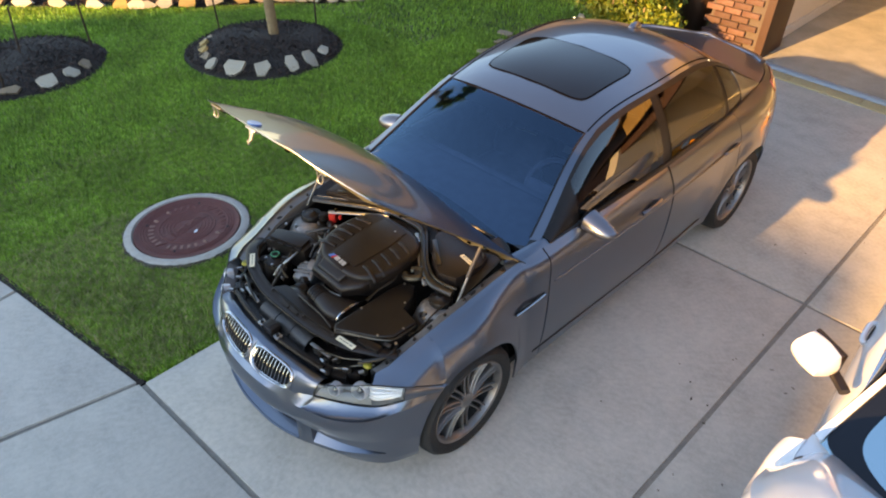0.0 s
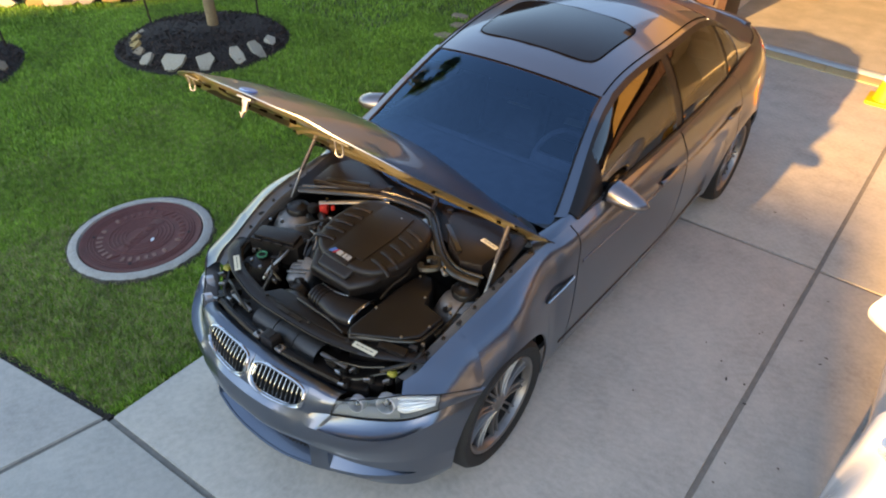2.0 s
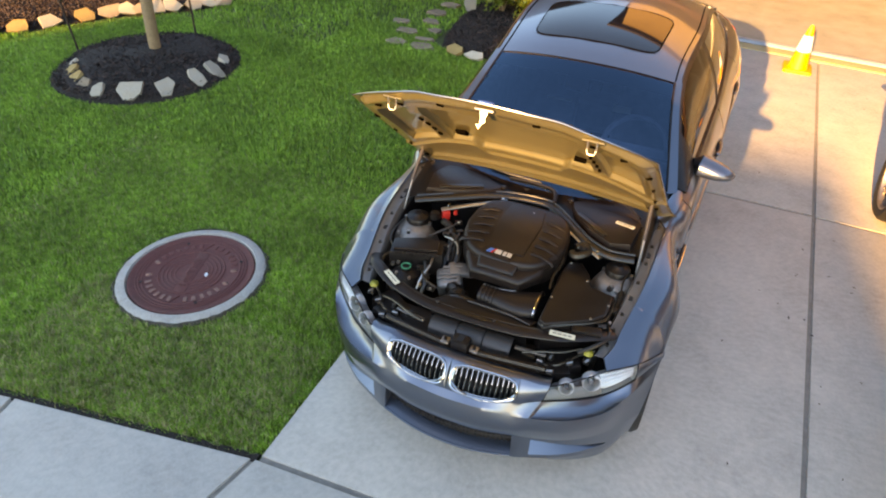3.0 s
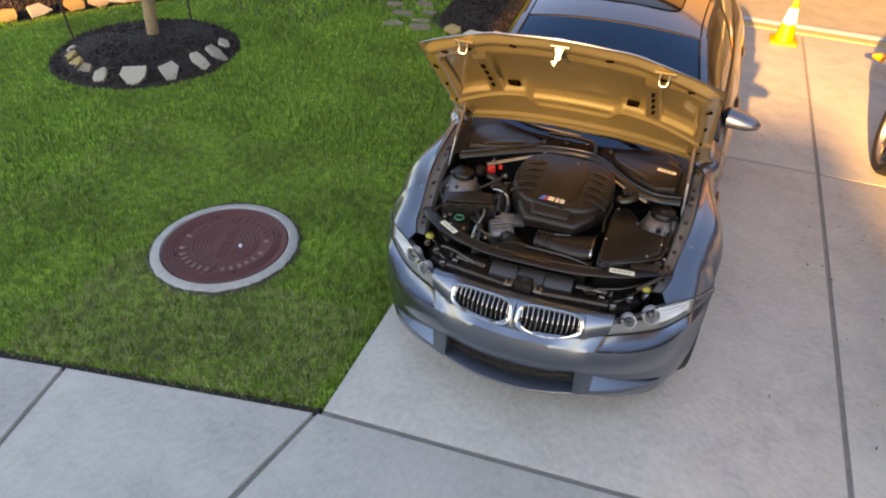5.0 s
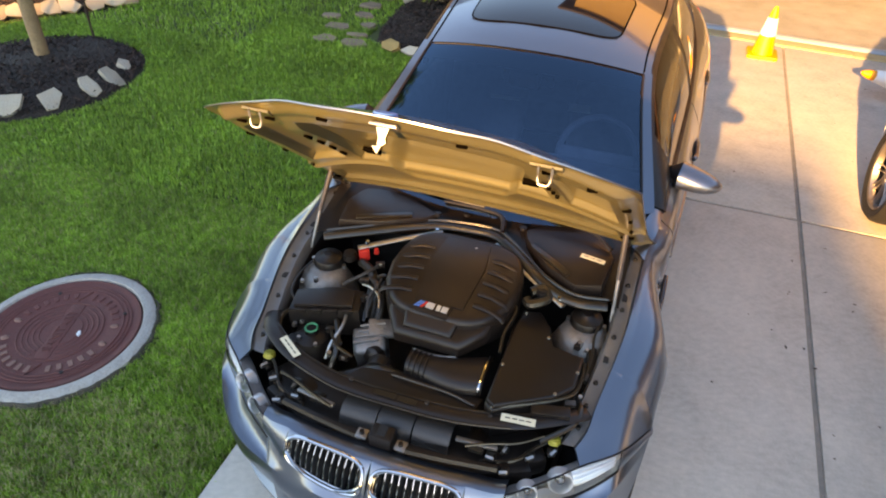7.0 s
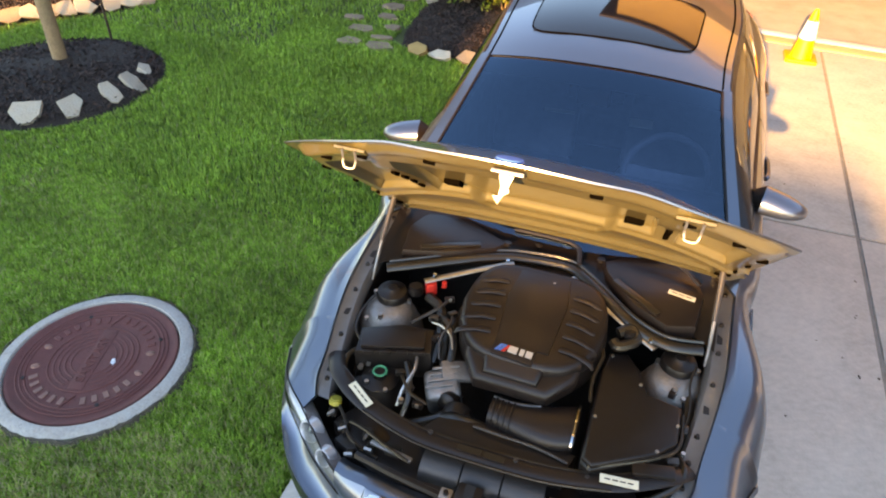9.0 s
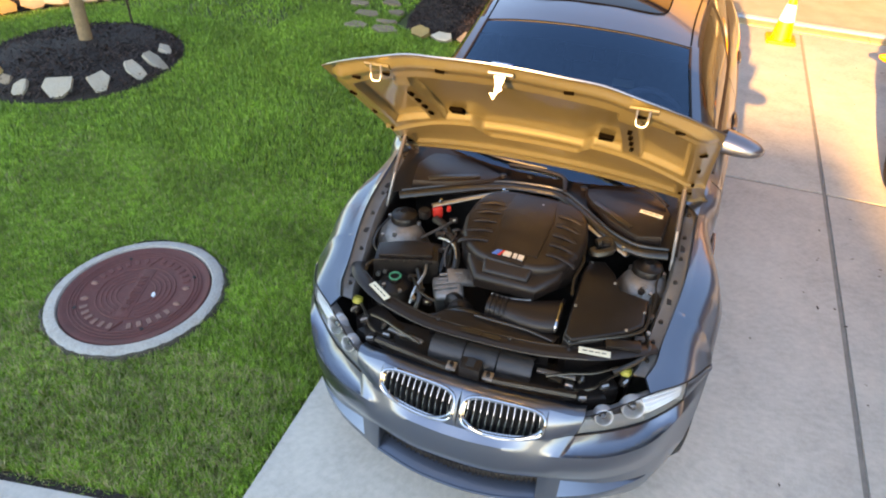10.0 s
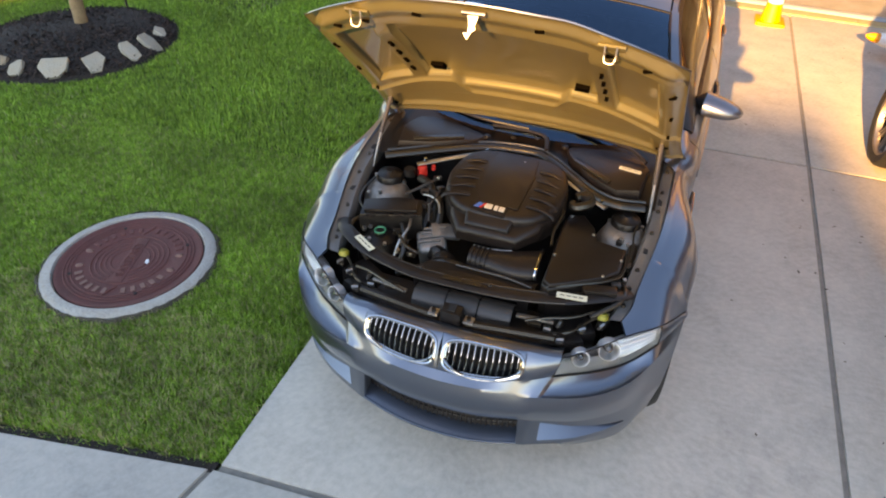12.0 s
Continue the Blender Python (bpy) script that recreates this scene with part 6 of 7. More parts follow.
part("rubber_seal", tube([(-0.5, hy(-0.5, 5.935), 0.012), (2, hy(2, 5.935), 0.012), (5.2, hy(5.2, 5.935), 0.012)], 0.055, 12, 12, flat=0.55), SEALSTRIP, sill_t)


def wall(name, outline, z0, z1, material, label):
    return tagged(link(name, prism(outline, z0, z1), material, smooth=False), label, "wall", kind="structure")


wall("garage_wall_west", [(-0.62, 6.62), (-0.45, 6.62), (-0.45, 12.2), (-0.62, 12.2)], -0.05, 2.75, STUCCO, "white painted garage side wall")
wall("garage_wall_east", [(5.3, 5.6), (5.47, 5.6), (5.47, 12.2), (5.3, 12.2)], -0.05, 2.75, STUCCO, "white painted garage side wall")
wall("garage_wall_north", [(-0.62, 12.2), (5.47, 12.2), (5.47, 12.36), (-0.62, 12.36)], -0.05, 2.75, STUCCO, "white painted garage back wall")
wall("garage_header", [(-1.05, hy(-1.05, 6.02)), (5.47, hy(5.47, 6.02)), (5.47, hy(5.47, 6.30)), (-1.05, hy(-1.05, 6.30))], 2.25, 2.82, BRICK, "red-brown brick wall above the garage door")
# unseen wall, added in dark brick so the bonnet reflects less bright horizon
wall("house_wall", [(-9.5, 8.2), (-1.05, 8.2), (-1.05, 8.4), (-9.5, 8.4)], -0.05, 2.82, mat("dark_reflection_brick", (0.070, 0.058, 0.052), 0.9, vary=0.5, scale=6, bump=0.4), "unseen dark brown wall, added to darken the bonnet's reflection")
wall("house_wall_side", [(-1.05, 6.62), (-0.88, 6.62), (-0.88, 8.2), (-1.05, 8.2)], -0.05, 2.82, BRICK, "brick return wall of the house")
tagged(link("garage_ceiling", box(-0.62, 5.47, 6.3, 12.3, 2.70, 2.80), STUCCO, smooth=False), "white garage ceiling", "ceiling", kind="structure")
gable = thing("garage_gable", "tall ochre gable wall above the garage", "wall", kind="structure")
part("gable_wall", move(prism([(-0.40, 2.82), (5.47, 2.82), (5.47, 4.0), (2.5, 5.1), (-0.40, 4.0)], -6.30, -6.02), pose(0, 0, 0, 90)), SIDING, gable)
for k, (xa, za, xb, zb) in enumerate(((-0.70, 3.88, 2.5, 5.12), (5.75, 3.88, 2.5, 5.12))):
    part("gable_roof", move(prism([(xa, za), (xb, zb), (xb, zb + 0.12), (xa, za + 0.12)], -9.5, -5.75), pose(0, 0, 0, 90)), ROOFT, gable)
roof_b = bmesh.new()
rv_ = [roof_b.verts.new(c) for c in ((-10, 5.9, 2.8), (6, 5.2, 2.8), (6, 13, 2.8), (-10, 13, 2.8), (-8, 9.4, 3.35), (4, 9.2, 3.35))]
for f in ((0, 1, 5, 4), (1, 2, 5), (2, 3, 4, 5), (3, 0, 4), (3, 2, 1, 0)):
    roof_b.faces.new([rv_[i] for i in f])
tagged(link("house_roof", roof_b, ROOFT, smooth=False), "brown shingled hipped roof of the house", "roof", kind="structure")
tagged(link("garage_baseboard", box(-0.45, -0.425, 6.66, 12.18, 0.02, 0.14, 0.004), STUCCO), "white baseboard along the garage wall", "baseboard", kind="structure")

pier = thing("brick_pier", "red-brown brick pier beside the garage opening", "brick pier", kind="structure")
part("mortar_core", box(-1.03, -0.435, 6.075, 6.61, -0.05, 2.25), MORTAR, pier)
part("corner_trim", box(-0.43, -0.34, 6.05, 6.62, -0.05, 2.25, 0.01), DARKWOOD, pier, "dark brown door trim board")
brick_mesh = box(-0.098, 0.098, -0.03, 0.012, -0.030, 0.030, 0.004, 1)
first = None
for row in range(30):
    z = 0.03 + row * 0.072
    for k in range(4):
        x = -0.99 + 0.21 * k + (0.10 if row % 2 else 0)
        if x > -0.50:
            continue
        if first is None:
            first = part("brick", brick_mesh, BRICK, pier)
            ob = first
        else:
            ob = new("brick", first.data)
            ob.parent = pier
        ob.location = (x, 6.062 + 0.003 * ((row * 7 + k * 3) % 3), z)
    for k in range(2):
        ob = new("brick", first.data)
        ob.parent = pier
        ob.matrix_local = pose(-1.036, 6.19 + 0.21 * k + (0.1 if row % 2 else 0), z, 0, 0, -90)

# ---- pot, cones ----
pot = thing("garden_pot", "tall dark glazed pot beside the brick pier", "pot", (-1.36, 6.36, -0.03))
part("pot_body", lathe([(0.001, 0.0), (0.13, 0.0), (0.16, 0.05), (0.21, 0.35), (0.22, 0.55), (0.20, 0.68), (0.215, 0.72), (0.20, 0.73), (0.18, 0.70), (0.001, 0.66)], "z", 36), POT, pot)


def traffic_cone(at, lying=False):
    m = pose(*at) if not lying else pose(*at, 0, -79, 12)
    c = thing("traffic_cone", "orange traffic cone with a white band, tipped over" if lying else "orange traffic cone with a white band, standing on the drive", "traffic cone", group="traffic cones")
    c.matrix_world = m
    part("cone_base", prism([(math.copysign(0.14, a) - math.copysign(0.02, a) * k, math.copysign(0.14, b) - math.copysign(0.02, b) * (1 - k)) for a, b, k in ((1, 1, 0), (1, 1, 1), (-1, 1, 1), (-1, 1, 0), (-1, -1, 0), (-1, -1, 1), (1, -1, 1), (1, -1, 0))], 0, 0.03, 0.006), CONE, c)
    part("cone_body", lathe([(0.105, 0.028), (0.10, 0.045), (0.035, 0.42), (0.022, 0.46), (0.016, 0.47), (0.012, 0.46)], "z", 32), CONE, c)
    part("reflective_band", lathe([(0.073, 0.205), (0.0755, 0.207), (0.0475, 0.365), (0.045, 0.367)], "z", 32), CONEW, c, "white reflective sleeve")
    return c


traffic_cone((1.47, 5.28, 0.0))
traffic_cone((2.64, 4.62, 0.14), True)

# ---- manhole ----
MH = (-1.965, -0.115)
EARTH = mat("bare_damp_soil", (0.06, 0.05, 0.034), 0.95, vary=0.6, scale=12, fine=0.4, bump=0.8, bump_scale=60)
man = thing("manhole", "round rust-red cast iron manhole cover in a pale concrete ring", "manhole cover", (*MH, 0.0), 106)
part("concrete_ring", lathe([(0.388, -0.08), (0.388, 0.010), (0.393, 0.018), (0.434, 0.016), (0.449, 0.006), (0.455, -0.08)], "z", 72), RING, man, "pale worn concrete collar")
gap = bmesh.new()
marks = [[gap.verts.new(((r_ + 0.010 * math.sin(7 * a) * math.sin(3 * a + 1) * k_ + 0.006 * math.sin(23 * a) * k_) * math.cos(a), (r_ + 0.010 * math.sin(7 * a) * math.sin(3 * a + 1) * k_ + 0.006 * math.sin(23 * a) * k_) * math.sin(a), z_)) for a in [2 * math.pi * i / 120 for i in range(120)]] for r_, z_, k_ in ((0.447, 0.008, 1), (0.456, 0.006, 1), (0.470, -0.014, 1), (0.480, -0.028, 1))]
for p, q in zip(marks, marks[1:]):
    for i in range(120):
        gap.faces.new((p[i], q[i], q[(i + 1) % 120], p[(i + 1) % 120]))
bmesh.ops.recalc_face_normals(gap, faces=gap.faces)
part("soil_rim", gap, EARTH, man, "rim of bare dark soil round the collar")
part("cover_plate", lathe([(0.001, 0.010), (0.10, 0.0105), (0.355, 0.010), (0.36, 0.014), (0.378, 0.014), (0.383, 0.006), (0.383, -0.05)], "z", 72), IRON, man, "rust-red iron plate")
for r in (0.10, 0.125, 0.15, 0.175, 0.20):
    if r < 0.19:
        for t0 in (0.35, 0.35 + math.pi):
            part("cast_ring", tube([(r * math.cos(t), r * math.sin(t), 0.011) for t in np.linspace(t0, t0 + math.pi - 0.7, 12)], 0.005, 30, 6, flat=0.6), IRON, man)
    else:
        part("cast_ring", move(loop_tube([Vector((r * math.cos(t), r * math.sin(t), 0.011)) for t in np.linspace(0, 2 * math.pi, 60, endpoint=False)], 0.004, seg=6), pose(0, 0, 0)), IRON, man)
for r in (0.295, 0.315, 0.332):
    part("cast_ring", loop_tube([Vector((r * math.cos(t), r * math.sin(t), 0.0105)) for t in np.linspace(0, 2 * math.pi, 72, endpoint=False)], 0.004, seg=6), IRON, man)
part("name_bar", box(-0.19, 0.19, -0.036, 0.036, 0.008, 0.013, 0.003), IRON, man)
PALE_IRON = mat("worn_iron_lettering", (0.22, 0.11, 0.085), 0.7, 0.1, vary=0.4, scale=20)
part("raised_word", move(text_mesh("SANITARY", 0.062, 0.004), pose(0, 0, 0.013)), IRON, man, "raised letters")
# two arcs of worn lettering, as plain bars, parted by oval bosses
for arc, count, metal in ((0.0, 13, IRON), (math.pi, 12, PALE_IRON)):
    for k in range(count):
        t = arc + (k - (count - 1) / 2) * 0.188
        if k == count // 2:
            continue
        at = pose(0.256 * math.cos(t), 0.256 * math.sin(t), 0, 0, 0, math.degrees(t) + (90 if arc > 3 else -90))
        part("raised_bar", move(box(-0.012, 0.012, -0.020, 0.020, 0.010, 0.0155, 0.0025, 1), at), metal, man)
for t in (1.36, -1.36, math.pi + 1.30, math.pi - 1.30):
    b = bmesh.new()
    bmesh.ops.create_uvsphere(b, u_segments=14, v_segments=6, radius=1, matrix=Matrix.Translation((0.256 * math.cos(t), 0.256 * math.sin(t), 0.010)) @ Matrix.Rotation(t, 4, "Z") @ Matrix.Diagonal((0.022, 0.015, 0.010, 1)))
    part("raised_boss", b, PALE_IRON, man)
for t in (0.0, math.pi):
    part("parting_bar", move(box(-0.004, 0.004, -0.045, 0.045, 0.010, 0.015, 0.001), pose(0.256 * math.cos(t), 0.256 * math.sin(t), 0, 0, 0, math.degrees(t) + 60)), IRON, man)
for k in range(4):
    t = 2 * math.pi * k / 4 + 0.5
    part("lift_hole", cyl((0.30 * math.cos(t), 0.30 * math.sin(t), 0.012), (0, 0, 1), 0.009, 0.009, 0.008, 12), VOID, man)
part("paint_fleck", prism([(-0.02, -0.008), (0.0, -0.012), (0.022, 0.0), (0.018, 0.012), (-0.006, 0.01)], 0.012, 0.0145, 0.001), BADGEW, man).location = (-0.015, -0.10, 0)

# ---- beds, stones, trees ----
rnd = random.Random(5)


def bed(name, outline, label, height=0.07):
    n = len(outline)
    cx, cy = sum(p[0] for p in outline) / n, sum(p[1] for p in outline) / n
    o = [Vector(p) for p in spline([(x, y, 0) for x, y in outline] + [(*outline[0], 0)], 90)][:-1]
    b = bmesh.new()
    rings = []
    for k, (f, z) in enumerate(((1.0, -0.05), (0.985, -0.012), (0.93, 0.012), (0.8, height * 0.55), (0.6, height * 0.85), (0.35, height), (0.12, height * 1.1))):
        rings.append([b.verts.new((cx + (p.x - cx) * f + rnd.uniform(-.012, .012), cy + (p.y - cy) * f + rnd.uniform(-.012, .012), z)) for p in o])
        for v in rings[-1]:
            if k > 1:
                v.co.z += 0.008 * math.sin(v.co.x * 5 + 2 * math.sin(v.co.y * 4))
    m = len(o)
    for p, q in zip(rings, rings[1:]):
        for i in range(m):
            b.faces.new((p[i], p[(i + 1) % m], q[(i + 1) % m], q[i]))
    b.faces.new(rings[-1])
    bmesh.ops.recalc_face_normals(b, faces=b.faces)
    t = thing(name, label, "mulch bed", kind="structure")
    part("mulch", b, MULCH, t)
    chips = bmesh.new()
    for _ in range(int(1800 * abs(sum(o[i].x * o[i - 1].y - o[i - 1].x * o[i].y for i in range(m)) / 2))):
        f, p = math.sqrt(rnd.random()) * 0.96, rnd.choice(o)
        z = height * (1 - f ** 3)
        l, w = rnd.uniform(0.02, 0.07), rnd.uniform(0.006, 0.016)
        mm = pose(cx + (p.x - cx) * f, cy + (p.y - cy) * f, z + 0.006, rnd.uniform(-45, 45), rnd.uniform(-45, 45), rnd.uniform(0, 360))
        vs_ = [chips.verts.new(mm @ Vector(c)) for c in ((-l / 2, -w / 2, 0), (l / 2, -w / 2, 0.002), (l / 2, w / 2, 0), (-l / 2, w / 2, 0.003))]
        chips.faces.new(vs_)
    ob = part("bark_chips", chips, CHIP, t)
    ob["kind"] = "stuff"
    return t


CHIP = leaf_mat("bark_chip", (0.006, 0.004, 0.003), (0.048, 0.027, 0.019), 0.8, 0.0)


def stone(at, w, h, turn, lean, material, thick=0.035, name="edging_stone", label="", sides=6):
    """A rough flat piece of stone, leaning in its bed."""
    pts = []
    for k in range(sides):
        t = 2 * math.pi * (k + rnd.uniform(-.28, .28)) / sides
        c, s = math.cos(t), math.sin(t)
        e = max(abs(c), abs(s)) ** -0.75
        pts.append((w / 2 * c * e * rnd.uniform(.82, 1.08), h / 2 * s * e * rnd.uniform(.82, 1.08)))
    b = prism(pts, -thick / 2, thick / 2, 0.006)
    for v in b.verts:
        v.co += Vector((rnd.uniform(-.004, .004),) * 3)
    ob = link(name, b, material, smooth=False)
    ob.matrix_world = pose(*at, lean, 0, turn)
    return tagged(ob, label, "stone", "edging stones" if name == "edging_stone" else "stepping stones")


def circle(c, r, k=14):
    return [(c[0] + r * math.cos(2 * math.pi * i / k) * rnd.uniform(.96, 1.04), c[1] + r * math.sin(2 * math.pi * i / k) * rnd.uniform(.96, 1.04)) for i in range(k)]


BED1, BED2 = (-4.58, 2.26), (-5.98, 0.02)
bed("tree_bed", circle(BED1, 0.91), "round mulch bed with pale stones round a young tree", 0.10)
bed("tree_bed", circle(BED2, 0.93), "round mulch bed with flat stones round a thin sapling", 0.08)
for k, (deg, w, h, m_) in enumerate(((28, .16, .12, STONE), (8, .15, .24, STONE), (-10, .13, .22, STONE), (-34, .17, .22, STONE), (-58, .26, .20, STONE), (-80, .12, .16, STONE), (-98, .17, .12, TAN), (-112, .15, .17, OCHRE), (-128, .16, .18, OCHRE), (-145, .12, .14, STONE))):
    t = radians(deg)
    r = 0.76 if k < 6 else 0.70
    stone((BED1[0] + r * math.cos(t), BED1[1] + r * math.sin(t), 0.055), w, h, deg + 90, 32, m_, label="pale rough flat stone leaning in dark mulch" if m_ is STONE else "ochre rough stone leaning in dark mulch", sides=5 + k % 3)
for k, (deg, w, h, m_) in enumerate(((42, .16, .14, TAN), (24, .17, .16, STONE), (4, .20, .17, STONE), (-22, .24, .12, TAN), (-46, .22, .14, OCHRE), (-68, .18, .14, TAN), (-95, .2, .14, STONE))):
    t = radians(deg)
    stone((BED2[0] + 0.78 * math.cos(t), BED2[1] + 0.78 * math.sin(t), 0.05), w, h, deg + 90, 30, m_, label="flat tan stone edging a dark mulch bed", sides=5 + k % 3)


def leaves(n, centre, radius, size, seed, squash=0.8):
    r = np.random.RandomState(seed)
    d = r.normal(size=(n, 3))
    d /= np.linalg.norm(d, axis=1)[:, None]
    lump = 0.62 + 0.38 * np.sin(d[:, 0] * 5 + seed) * np.sin(d[:, 1] * 4 + 1) * np.cos(d[:, 2] * 5)
    p = np.array(centre) + d * (radius * lump * r.uniform(0.35, 1, n) ** 0.5)[:, None] * np.array((1, 1, squash))
    a, b = r.normal(size=(n, 3)), r.normal(size=(n, 3))
    a /= np.linalg.norm(a, axis=1)[:, None]
    b -= a * (a * b).sum(1)[:, None]
    b /= np.linalg.norm(b, axis=1)[:, None]
    s = (size * r.uniform(0.6, 1.3, n))[:, None]
    v = np.stack([p - a * s, p + b * s * 0.42, p + a * s, p - b * s * 0.42], 1).reshape(-1, 3)
    return v, np.arange(4 * n).reshape(-1, 4)


def quads(name, v, f, material, parent=None):
    me = bpy.data.meshes.new(name)
    me.from_pydata(v, [], f.tolist())
    me.materials.append(material)
    ob = new(name, me)
    if parent is not None:
        ob.parent = parent
    return ob


def tree(at, r, lean, label, seed, tall=2.7, side=0.0):
    t = thing("young_tree", label, "tree", at)
    part("trunk", tube([(0, 0, -0.05), (lean * 0.32, side * 0.32, 0.4), (lean * 0.66, side * 0.66, 0.9), (lean * 0.9, side * 0.9, 1.6), (lean, side, tall)], r, 30, 14, r_end=r * 0.8), BARK, t)
    for k in range(6):
        a = k * 1.1 + seed
        part("limb", tube([(lean * 0.98, side * 0.98, tall - 0.3 + 0.05 * k), (lean + 0.3 * math.cos(a), side + 0.3 * math.sin(a), tall + 0.25), (lean + 0.6 * math.cos(a), side + 0.6 * math.sin(a), tall + 0.8 + 0.08 * k)], r * 0.45, 12, 8, r_end=r * 0.12), BARK, t)
    vs, fs = [], []
    for k in range(7):
        a = k * 0.9 + seed
        v, f = leaves(900, (lean + 0.55 * math.cos(a), side + 0.55 * math.sin(a), tall + 0.7 + 0.13 * k), 0.42, 0.045, seed + k)
        fs.append(f + sum(len(x) for x in vs))
        vs.append(v)
    quads("crown", np.concatenate(vs), np.concatenate(fs), TREEL, t)
    return t


tree((-4.64, 2.45, 0.09), 0.060, 0.36, "young tree with a pale tan trunk in dark mulch", 3, 2.7, -0.24)
tree((-6.30, -0.12, 0.08), 0.016, 0.2, "thin leaning sapling in dark mulch", 8, 1.9)
for x, y, dx, dy, h in ((-5.89, 0.80, 0.03, 0.0, 1.5), (-5.42, 2.17, -0.16, 0.02, 1.5), (-4.66, 3.07, 0.0, 0.03, 1.5), (-6.07, 0.10, -0.14, 0.1, 0.55), (-5.35, -0.30, 0.02, 0.03, 0.4)):
    st = thing("tree_stake", "thin dark rusty steel stake in the ground", "stake", (x, y, 0), group="tree stakes")
    b = tube([(0, 0, -0.05), (dx * 0.5, dy * 0.5, h * 0.5), (dx, dy, h)], 0.011, 10, 8)
    part("stake_rod", b, STEEL, st)
    part("stake_notch", cyl((dx * 0.35, dy * 0.35, h * 0.35), (0, 0, 1), 0.017, 0.017, 0.02, 8), STEEL, st)

# far edge bed
bed("border_bed", [(-8.6, 0.4), (-7.75, 1.0), (-7.1, 1.6), (-6.62, 2.16), (-6.33, 2.62), (-6.05, 3.14), (-5.6, 3.62), (-5.2, 4.1), (-5.3, 5.2), (-6.5, 6.5), (-9.2, 6.5), (-10, 3)], "long dark mulch border edged with blocky stones", 0.06)
for k in range(19):
    f = k / 18
    line = spline([(-8.3, 0.55, 0), (-7.1, 1.58, 0), (-6.63, 2.12, 0), (-6.05, 3.14, 0), (-5.6, 3.6, 0), (-5.15, 4.15, 0)], 19)
    p = line[k]
    q = line[min(k + 1, 18)] - line[max(k - 1, 0)]
    stone((p.x, p.y, 0.05), rnd.uniform(.2, .3), rnd.uniform(.12, .17), math.degrees(math.atan2(q.y, q.x)), 62, rnd.choice((STONE, STONE, TAN, OCHRE)), 0.06, label="blocky tan stone edging the mulch border", sides=5 + k % 3)
for k in range(9):
    x, y = -7.9 + 0.42 * k + rnd.uniform(-.1, .1), 2.7 + 0.35 * k + rnd.uniform(-.2, .2)
    sh = thing("border_shrub", "small green shrub in the mulch border", "shrub", (x, y, 0.03), group="border shrubs")
    v, f = leaves(900, (0, 0, 0.22), 0.30, 0.035, 20 + k, 0.9)
    quads("foliage", v, f, SHRUB if k % 2 else TREEL, sh)
    part("stem", tube([(0, 0, -0.03), (0.01, 0, 0.2)], 0.012, 4, 6), BARK, sh)

# bed by the house
bed("house_bed", [(-2.26, 4.45), (-2.12, 4.08), (-1.82, 3.93), (-1.4, 3.97), (-0.98, 4.05), (-0.84, 4.6), (-0.84, 5.9), (-1.6, 6.1), (-2.25, 5.9), (-2.35, 5.2)], "dark mulch bed by the house with a leafy shrub", 0.08)
for x, y, w, h, turn, m_ in ((-1.93, 3.98, .24, .13, -25, OCHRE), (-1.68, 3.92, .25, .11, -2, STONE), (-1.42, 3.95, .24, .14, 6, TAN), (-1.15, 4.0, .22, .12, 8, STONE)):
    stone((x, y, 0.045), w, h, turn, 35, m_, label="flat stone edging the bed by the house")
stone((-2.32, 5.35, 0.1), 0.16, 0.26, 30, 70, STONE, label="upright pale stone at the bed's end")
for k, (x, y, w, h) in enumerate(((-2.33, 3.99, .28, .24), (-2.66, 4.0, .25, .18), (-2.40, 4.20, .24, .10), (-2.68, 4.36, .30, .17), (-2.42, 4.50, .19, .14), (-2.90, 4.62, .24, .12), (-2.58, 4.78, .24, .14), (-2.66, 5.10, .26, .16), (-2.62, 5.45, .26, .16))):
    stone((x, y, 0.006), w, h, rnd.uniform(-15, 15), 0, TAN, 0.03, "stepping_stone", "flat tan stepping stone set in the lawn", 5 + k % 3)
for k, (x, y, r, n) in enumerate(((-1.9, 5.35, 0.42, 2200), (-1.45, 5.25, 0.45, 2400), (-1.1, 5.1, 0.34, 1600), (-2.15, 5.75, 0.36, 1500), (-1.6, 5.75, 0.5, 2400))):
    sh = thing("leafy_shrub", "bushy yellow-green shrub in mulch by the house", "shrub", (x, y, 0.05), group="house shrubs")
    v, f = leaves(n, (0, 0, r * 0.9), r * 1.1, 0.034, 40 + k, 0.95)
    quads("foliage", v, f, SHRUB, sh)
    for j in range(5):
        a = j * 1.3
        part("stem", tube([(0, 0, -0.05), (0.1 * math.cos(a), 0.1 * math.sin(a), r * 0.6), (0.25 * math.cos(a), 0.25 * math.sin(a), r * 1.2)], 0.009, 8, 6), BARK, sh)

# ---- unseen house across the street, added to shade the drive ----
far_house = thing("neighbour_house", "unseen plain stucco house, its roof shaped to shade drive and lawn", "house")
# roof outline fitted to the edges of the shade it has to cast
PROFILE = [(-13.6, 6.3), (-10.8, 8.56), (-9.1, 9.84), (-7.9, 10.5), (-5.65, 10.45), (-5.35, 9.65), (-4.3, 9.36), (-2.0, 9.36), (0.75, 6.3)]
part("wall", box(-13.4, 0.1, -31, -25.4, -0.03, 6.35), STUCCO, far_house)
part("roof", move(prism(PROFILE, 25, 31.4), pose(0, 0, 0, 90)), ROOFT, far_house)
# unseen house added to block bright sky from the side windows' reflections
side_house = thing("neighbour_house", "unseen brown brick house, added to darken window reflections", "house")
part("wall", box(9, 20, -6, 12, -0.03, 5.6), BRICK, side_house)
sb = bmesh.new()
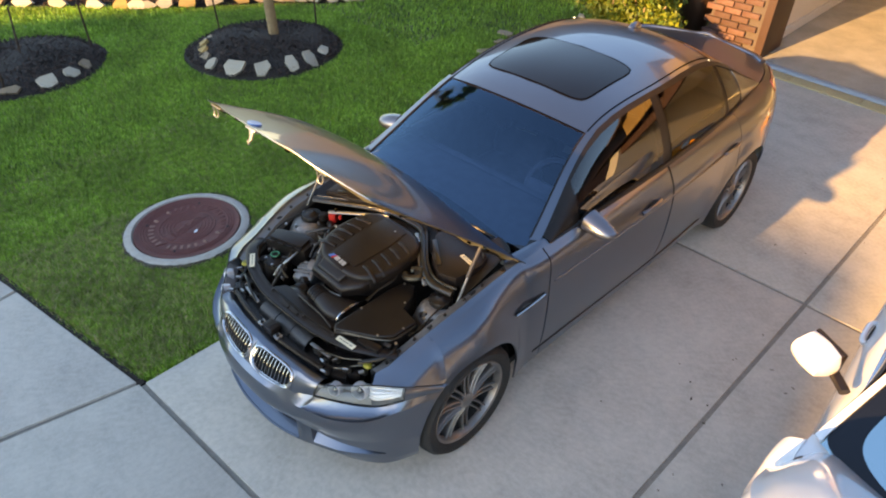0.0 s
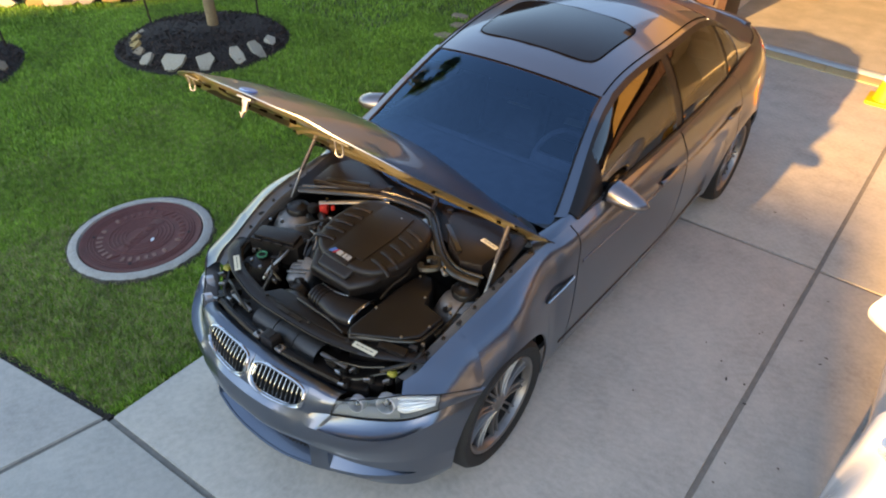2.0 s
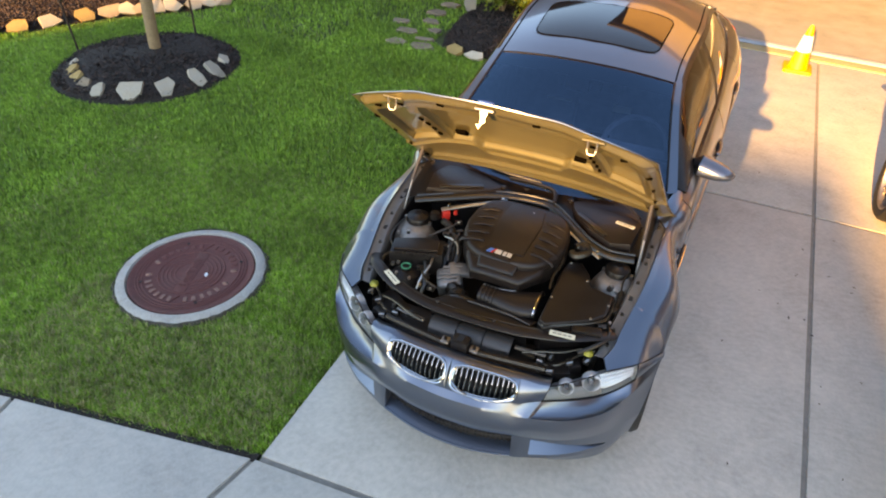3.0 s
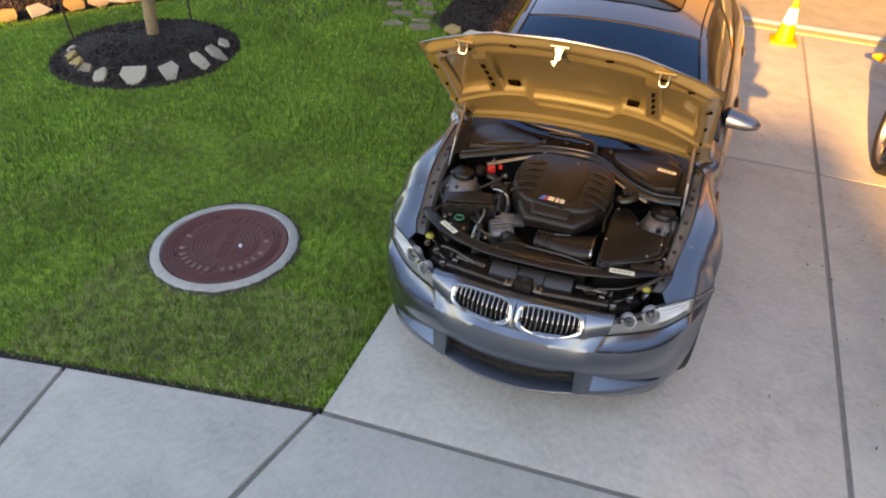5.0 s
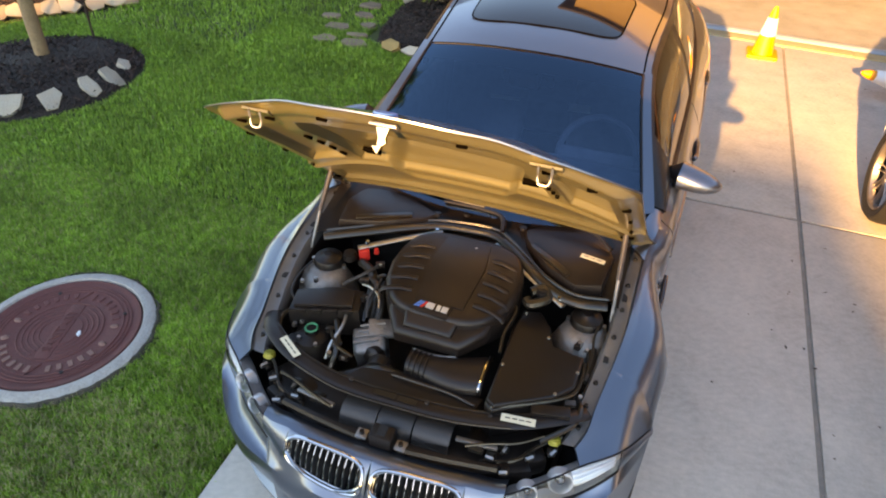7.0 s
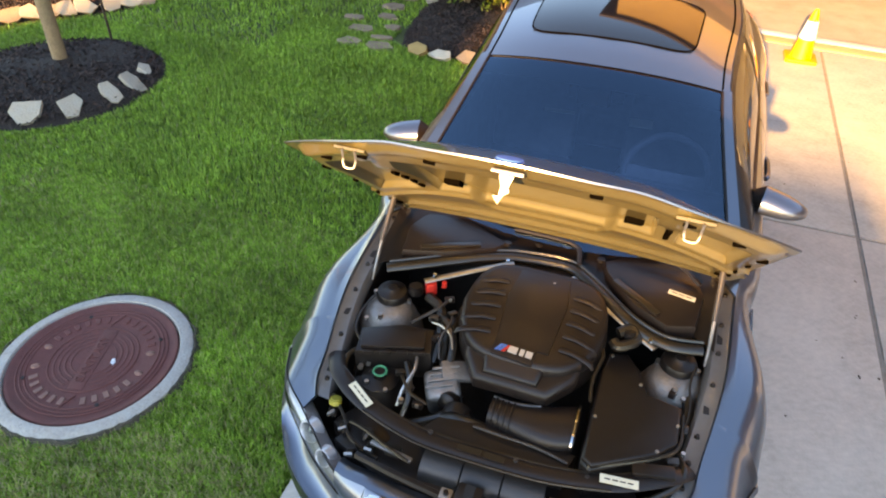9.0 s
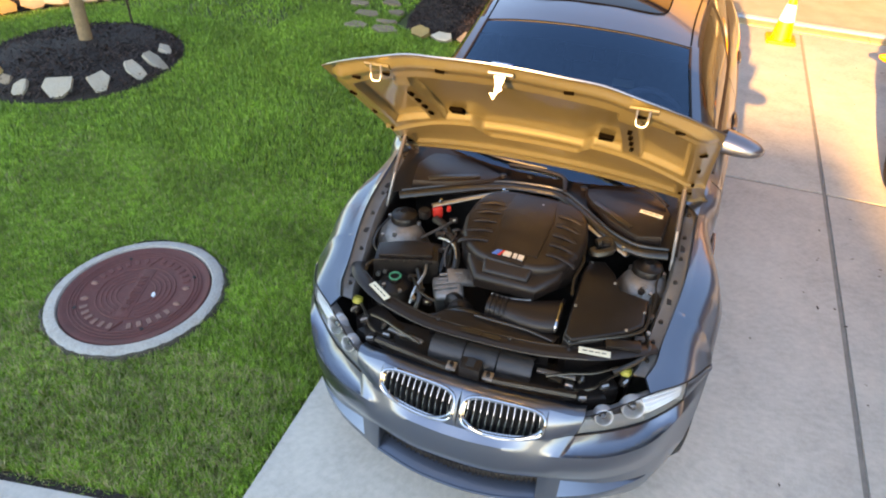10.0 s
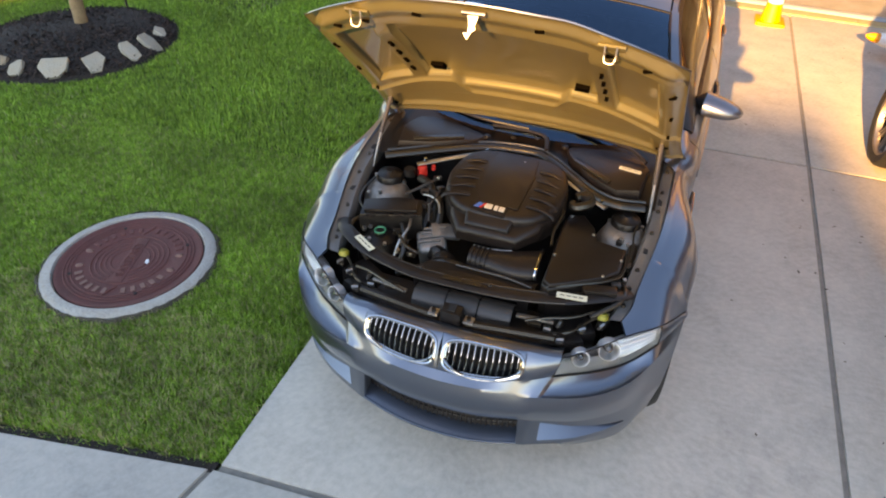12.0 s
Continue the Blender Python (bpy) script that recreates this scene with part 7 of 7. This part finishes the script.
sv = [sb.verts.new(c) for c in ((8.6, -6.5, 5.6), (20.5, -6.5, 5.6), (20.5, 12.5, 5.6), (8.6, 12.5, 5.6), (15, -2, 7.8), (15, 8, 7.8))]
for f in ((0, 1, 4), (1, 2, 5, 4), (2, 3, 5), (3, 0, 4, 5), (3, 2, 1, 0)):
    sb.faces.new([sv[i] for i in f])
part("roof", sb, ROOFT, side_house)
street = tagged(link("street", prism([(-60, -14), (60, -9), (60, -3.7), (-60, -6.5)], -0.06, -0.024), mat("asphalt_street", (0.05, 0.05, 0.05), 0.9, vary=0.4, scale=3, bump=0.4), smooth=False), "grey asphalt street", "road", kind="structure")

# ---- fallen leaf bits on the drive ----
lb = bmesh.new()
bits = [(1.480, 1.085), (1.567, 1.106), (1.523, 1.550), (1.839, 1.497), (1.513, 1.527)] + [(rnd.uniform(0.95, 1.9), rnd.uniform(-2.3, 2.2)) for _ in range(26)] + [(rnd.uniform(1.2, 2.6), rnd.uniform(2.4, 5.4)) for _ in range(14)]
for x, y in bits:
    l, w = rnd.uniform(0.006, 0.016), rnd.uniform(0.003, 0.007)
    mm = pose(x, y, 0.004, rnd.uniform(-20, 20), rnd.uniform(-20, 20), rnd.uniform(0, 360))
    lb.faces.new([lb.verts.new(mm @ Vector(c)) for c in ((-l, 0, 0), (-l * 0.3, -w, 0.002), (l, 0, 0.001), (l * 0.2, w, 0.003))])
tagged(link("leaf_litter", lb, CHIP, smooth=False), "small dark dry leaf bits lying on the concrete", "leaves", kind="stuff")

# ---- grass ----


def lawn_blades(n, x0, x1, y0, y1, height, width, seed, dry=False):
    r = np.random.RandomState(seed)
    x, y = r.uniform(x0, x1, n), r.uniform(y0, y1, n)
    edge = np.where(x > -0.80, -1.0, -1.0 + 0.166 * (x + 0.79)) + r.normal(0, 0.018, n)
    keep = (x < -0.785 + r.normal(0, 0.008, n)) & (y > edge)
    keep &= np.hypot(x - MH[0], y - MH[1]) > 0.446 + np.abs(r.normal(0, 0.012, n))
    for c in (BED1, BED2):
        keep &= np.hypot(x - c[0], y - c[1]) > 0.90
    keep &= ~((y > 1.0 + 1.04 * (x + 7.75)) & (x < -6.33)) & ~((y > 2.62 + 1.14 * (x + 6.33)) & (x < -5.2)) | (x > -5.2)
    keep &= ~((x > -2.32) & (y > 4.0 + 0.5 * np.clip(-1.95 - x, 0, 1)))
    x, y = x[keep], y[keep]
    k = len(x)
    patch = np.sin(x * 2.1 + 1.3 * np.sin(y * 1.7)) * np.sin(y * 2.6 + x * 0.8)
    h = height * (1 + 0.18 * patch) * r.uniform(0.55, 1.25, k)
    t, lean = r.uniform(0, 2 * math.pi, k), r.uniform(0.15, 0.85, k)
    w = width * r.uniform(0.7, 1.3, k)
    dx, dy = np.cos(t), np.sin(t)
    bx, by = -dy * w / 2, dx * w / 2
    z0 = np.full(k, -0.032)
    px, py, pz = x + dx * h * lean * 0.4, y + dy * h * lean * 0.4, z0 + h * 0.62
    qx, qy, qz = x + dx * h * lean, y + dy * h * lean, z0 + h * np.sqrt(1 - 0.45 * lean ** 2)
    v = np.stack([np.stack([x - bx, y - by, z0], 1), np.stack([x + bx, y + by, z0], 1), np.stack([px + bx * .8, py + by * .8, pz], 1), np.stack([px - bx * .8, py - by * .8, pz], 1), np.stack([qx, qy, qz], 1)], 1).reshape(-1, 3)
    i = np.arange(k)[:, None] * 5
    loops = np.concatenate([i + np.array([[0, 1, 2, 3]]), i + np.array([[3, 2, 4]])], 1).reshape(-1)
    starts = (np.arange(k)[:, None] * 7 + np.array([[0, 4]])).reshape(-1)
    me = bpy.data.meshes.new("lawn_grass")
    me.vertices.add(len(v))
    me.vertices.foreach_set("co", v.reshape(-1).astype(np.float32))
    me.loops.add(len(loops))
    me.loops.foreach_set("vertex_index", loops.astype(np.int32))
    me.polygons.add(len(starts))
    me.polygons.foreach_set("loop_start", starts.astype(np.int32))
    me.update(calc_edges=True)
    me.materials.append(DRY if dry else GRASS)
    return tagged(new("lawn_grass", me), "clipped green lawn grass" if not dry else "scattered straw-coloured blades in the lawn", "grass", kind="stuff")


lawn_blades(270000, -3.4, -0.77, -1.5, 1.2, 0.038, 0.0042, 1)
lawn_blades(200000, -6.4, -3.4, -1.9, 3.6, 0.042, 0.0060, 2)
lawn_blades(90000, -3.4, -0.77, 1.2, 4.5, 0.050, 0.0064, 3)
lawn_blades(110000, -10.0, -0.8, 3.0, 8.2, 0.058, 0.0100, 4)
lawn_blades(60000, -9.0, -6.4, -2.6, 3.0, 0.068, 0.0110, 5)
lawn_blades(36000, -3.6, -0.77, -1.6, 1.2, 0.036, 0.0045, 6, True)
lawn_blades(16000, -6.5, -0.77, -1.9, 4.0, 0.042, 0.0055, 7, True)
lawn_blades(20000, -2.5, -0.85, -1.3, -0.35, 0.040, 0.0050, 8, True)
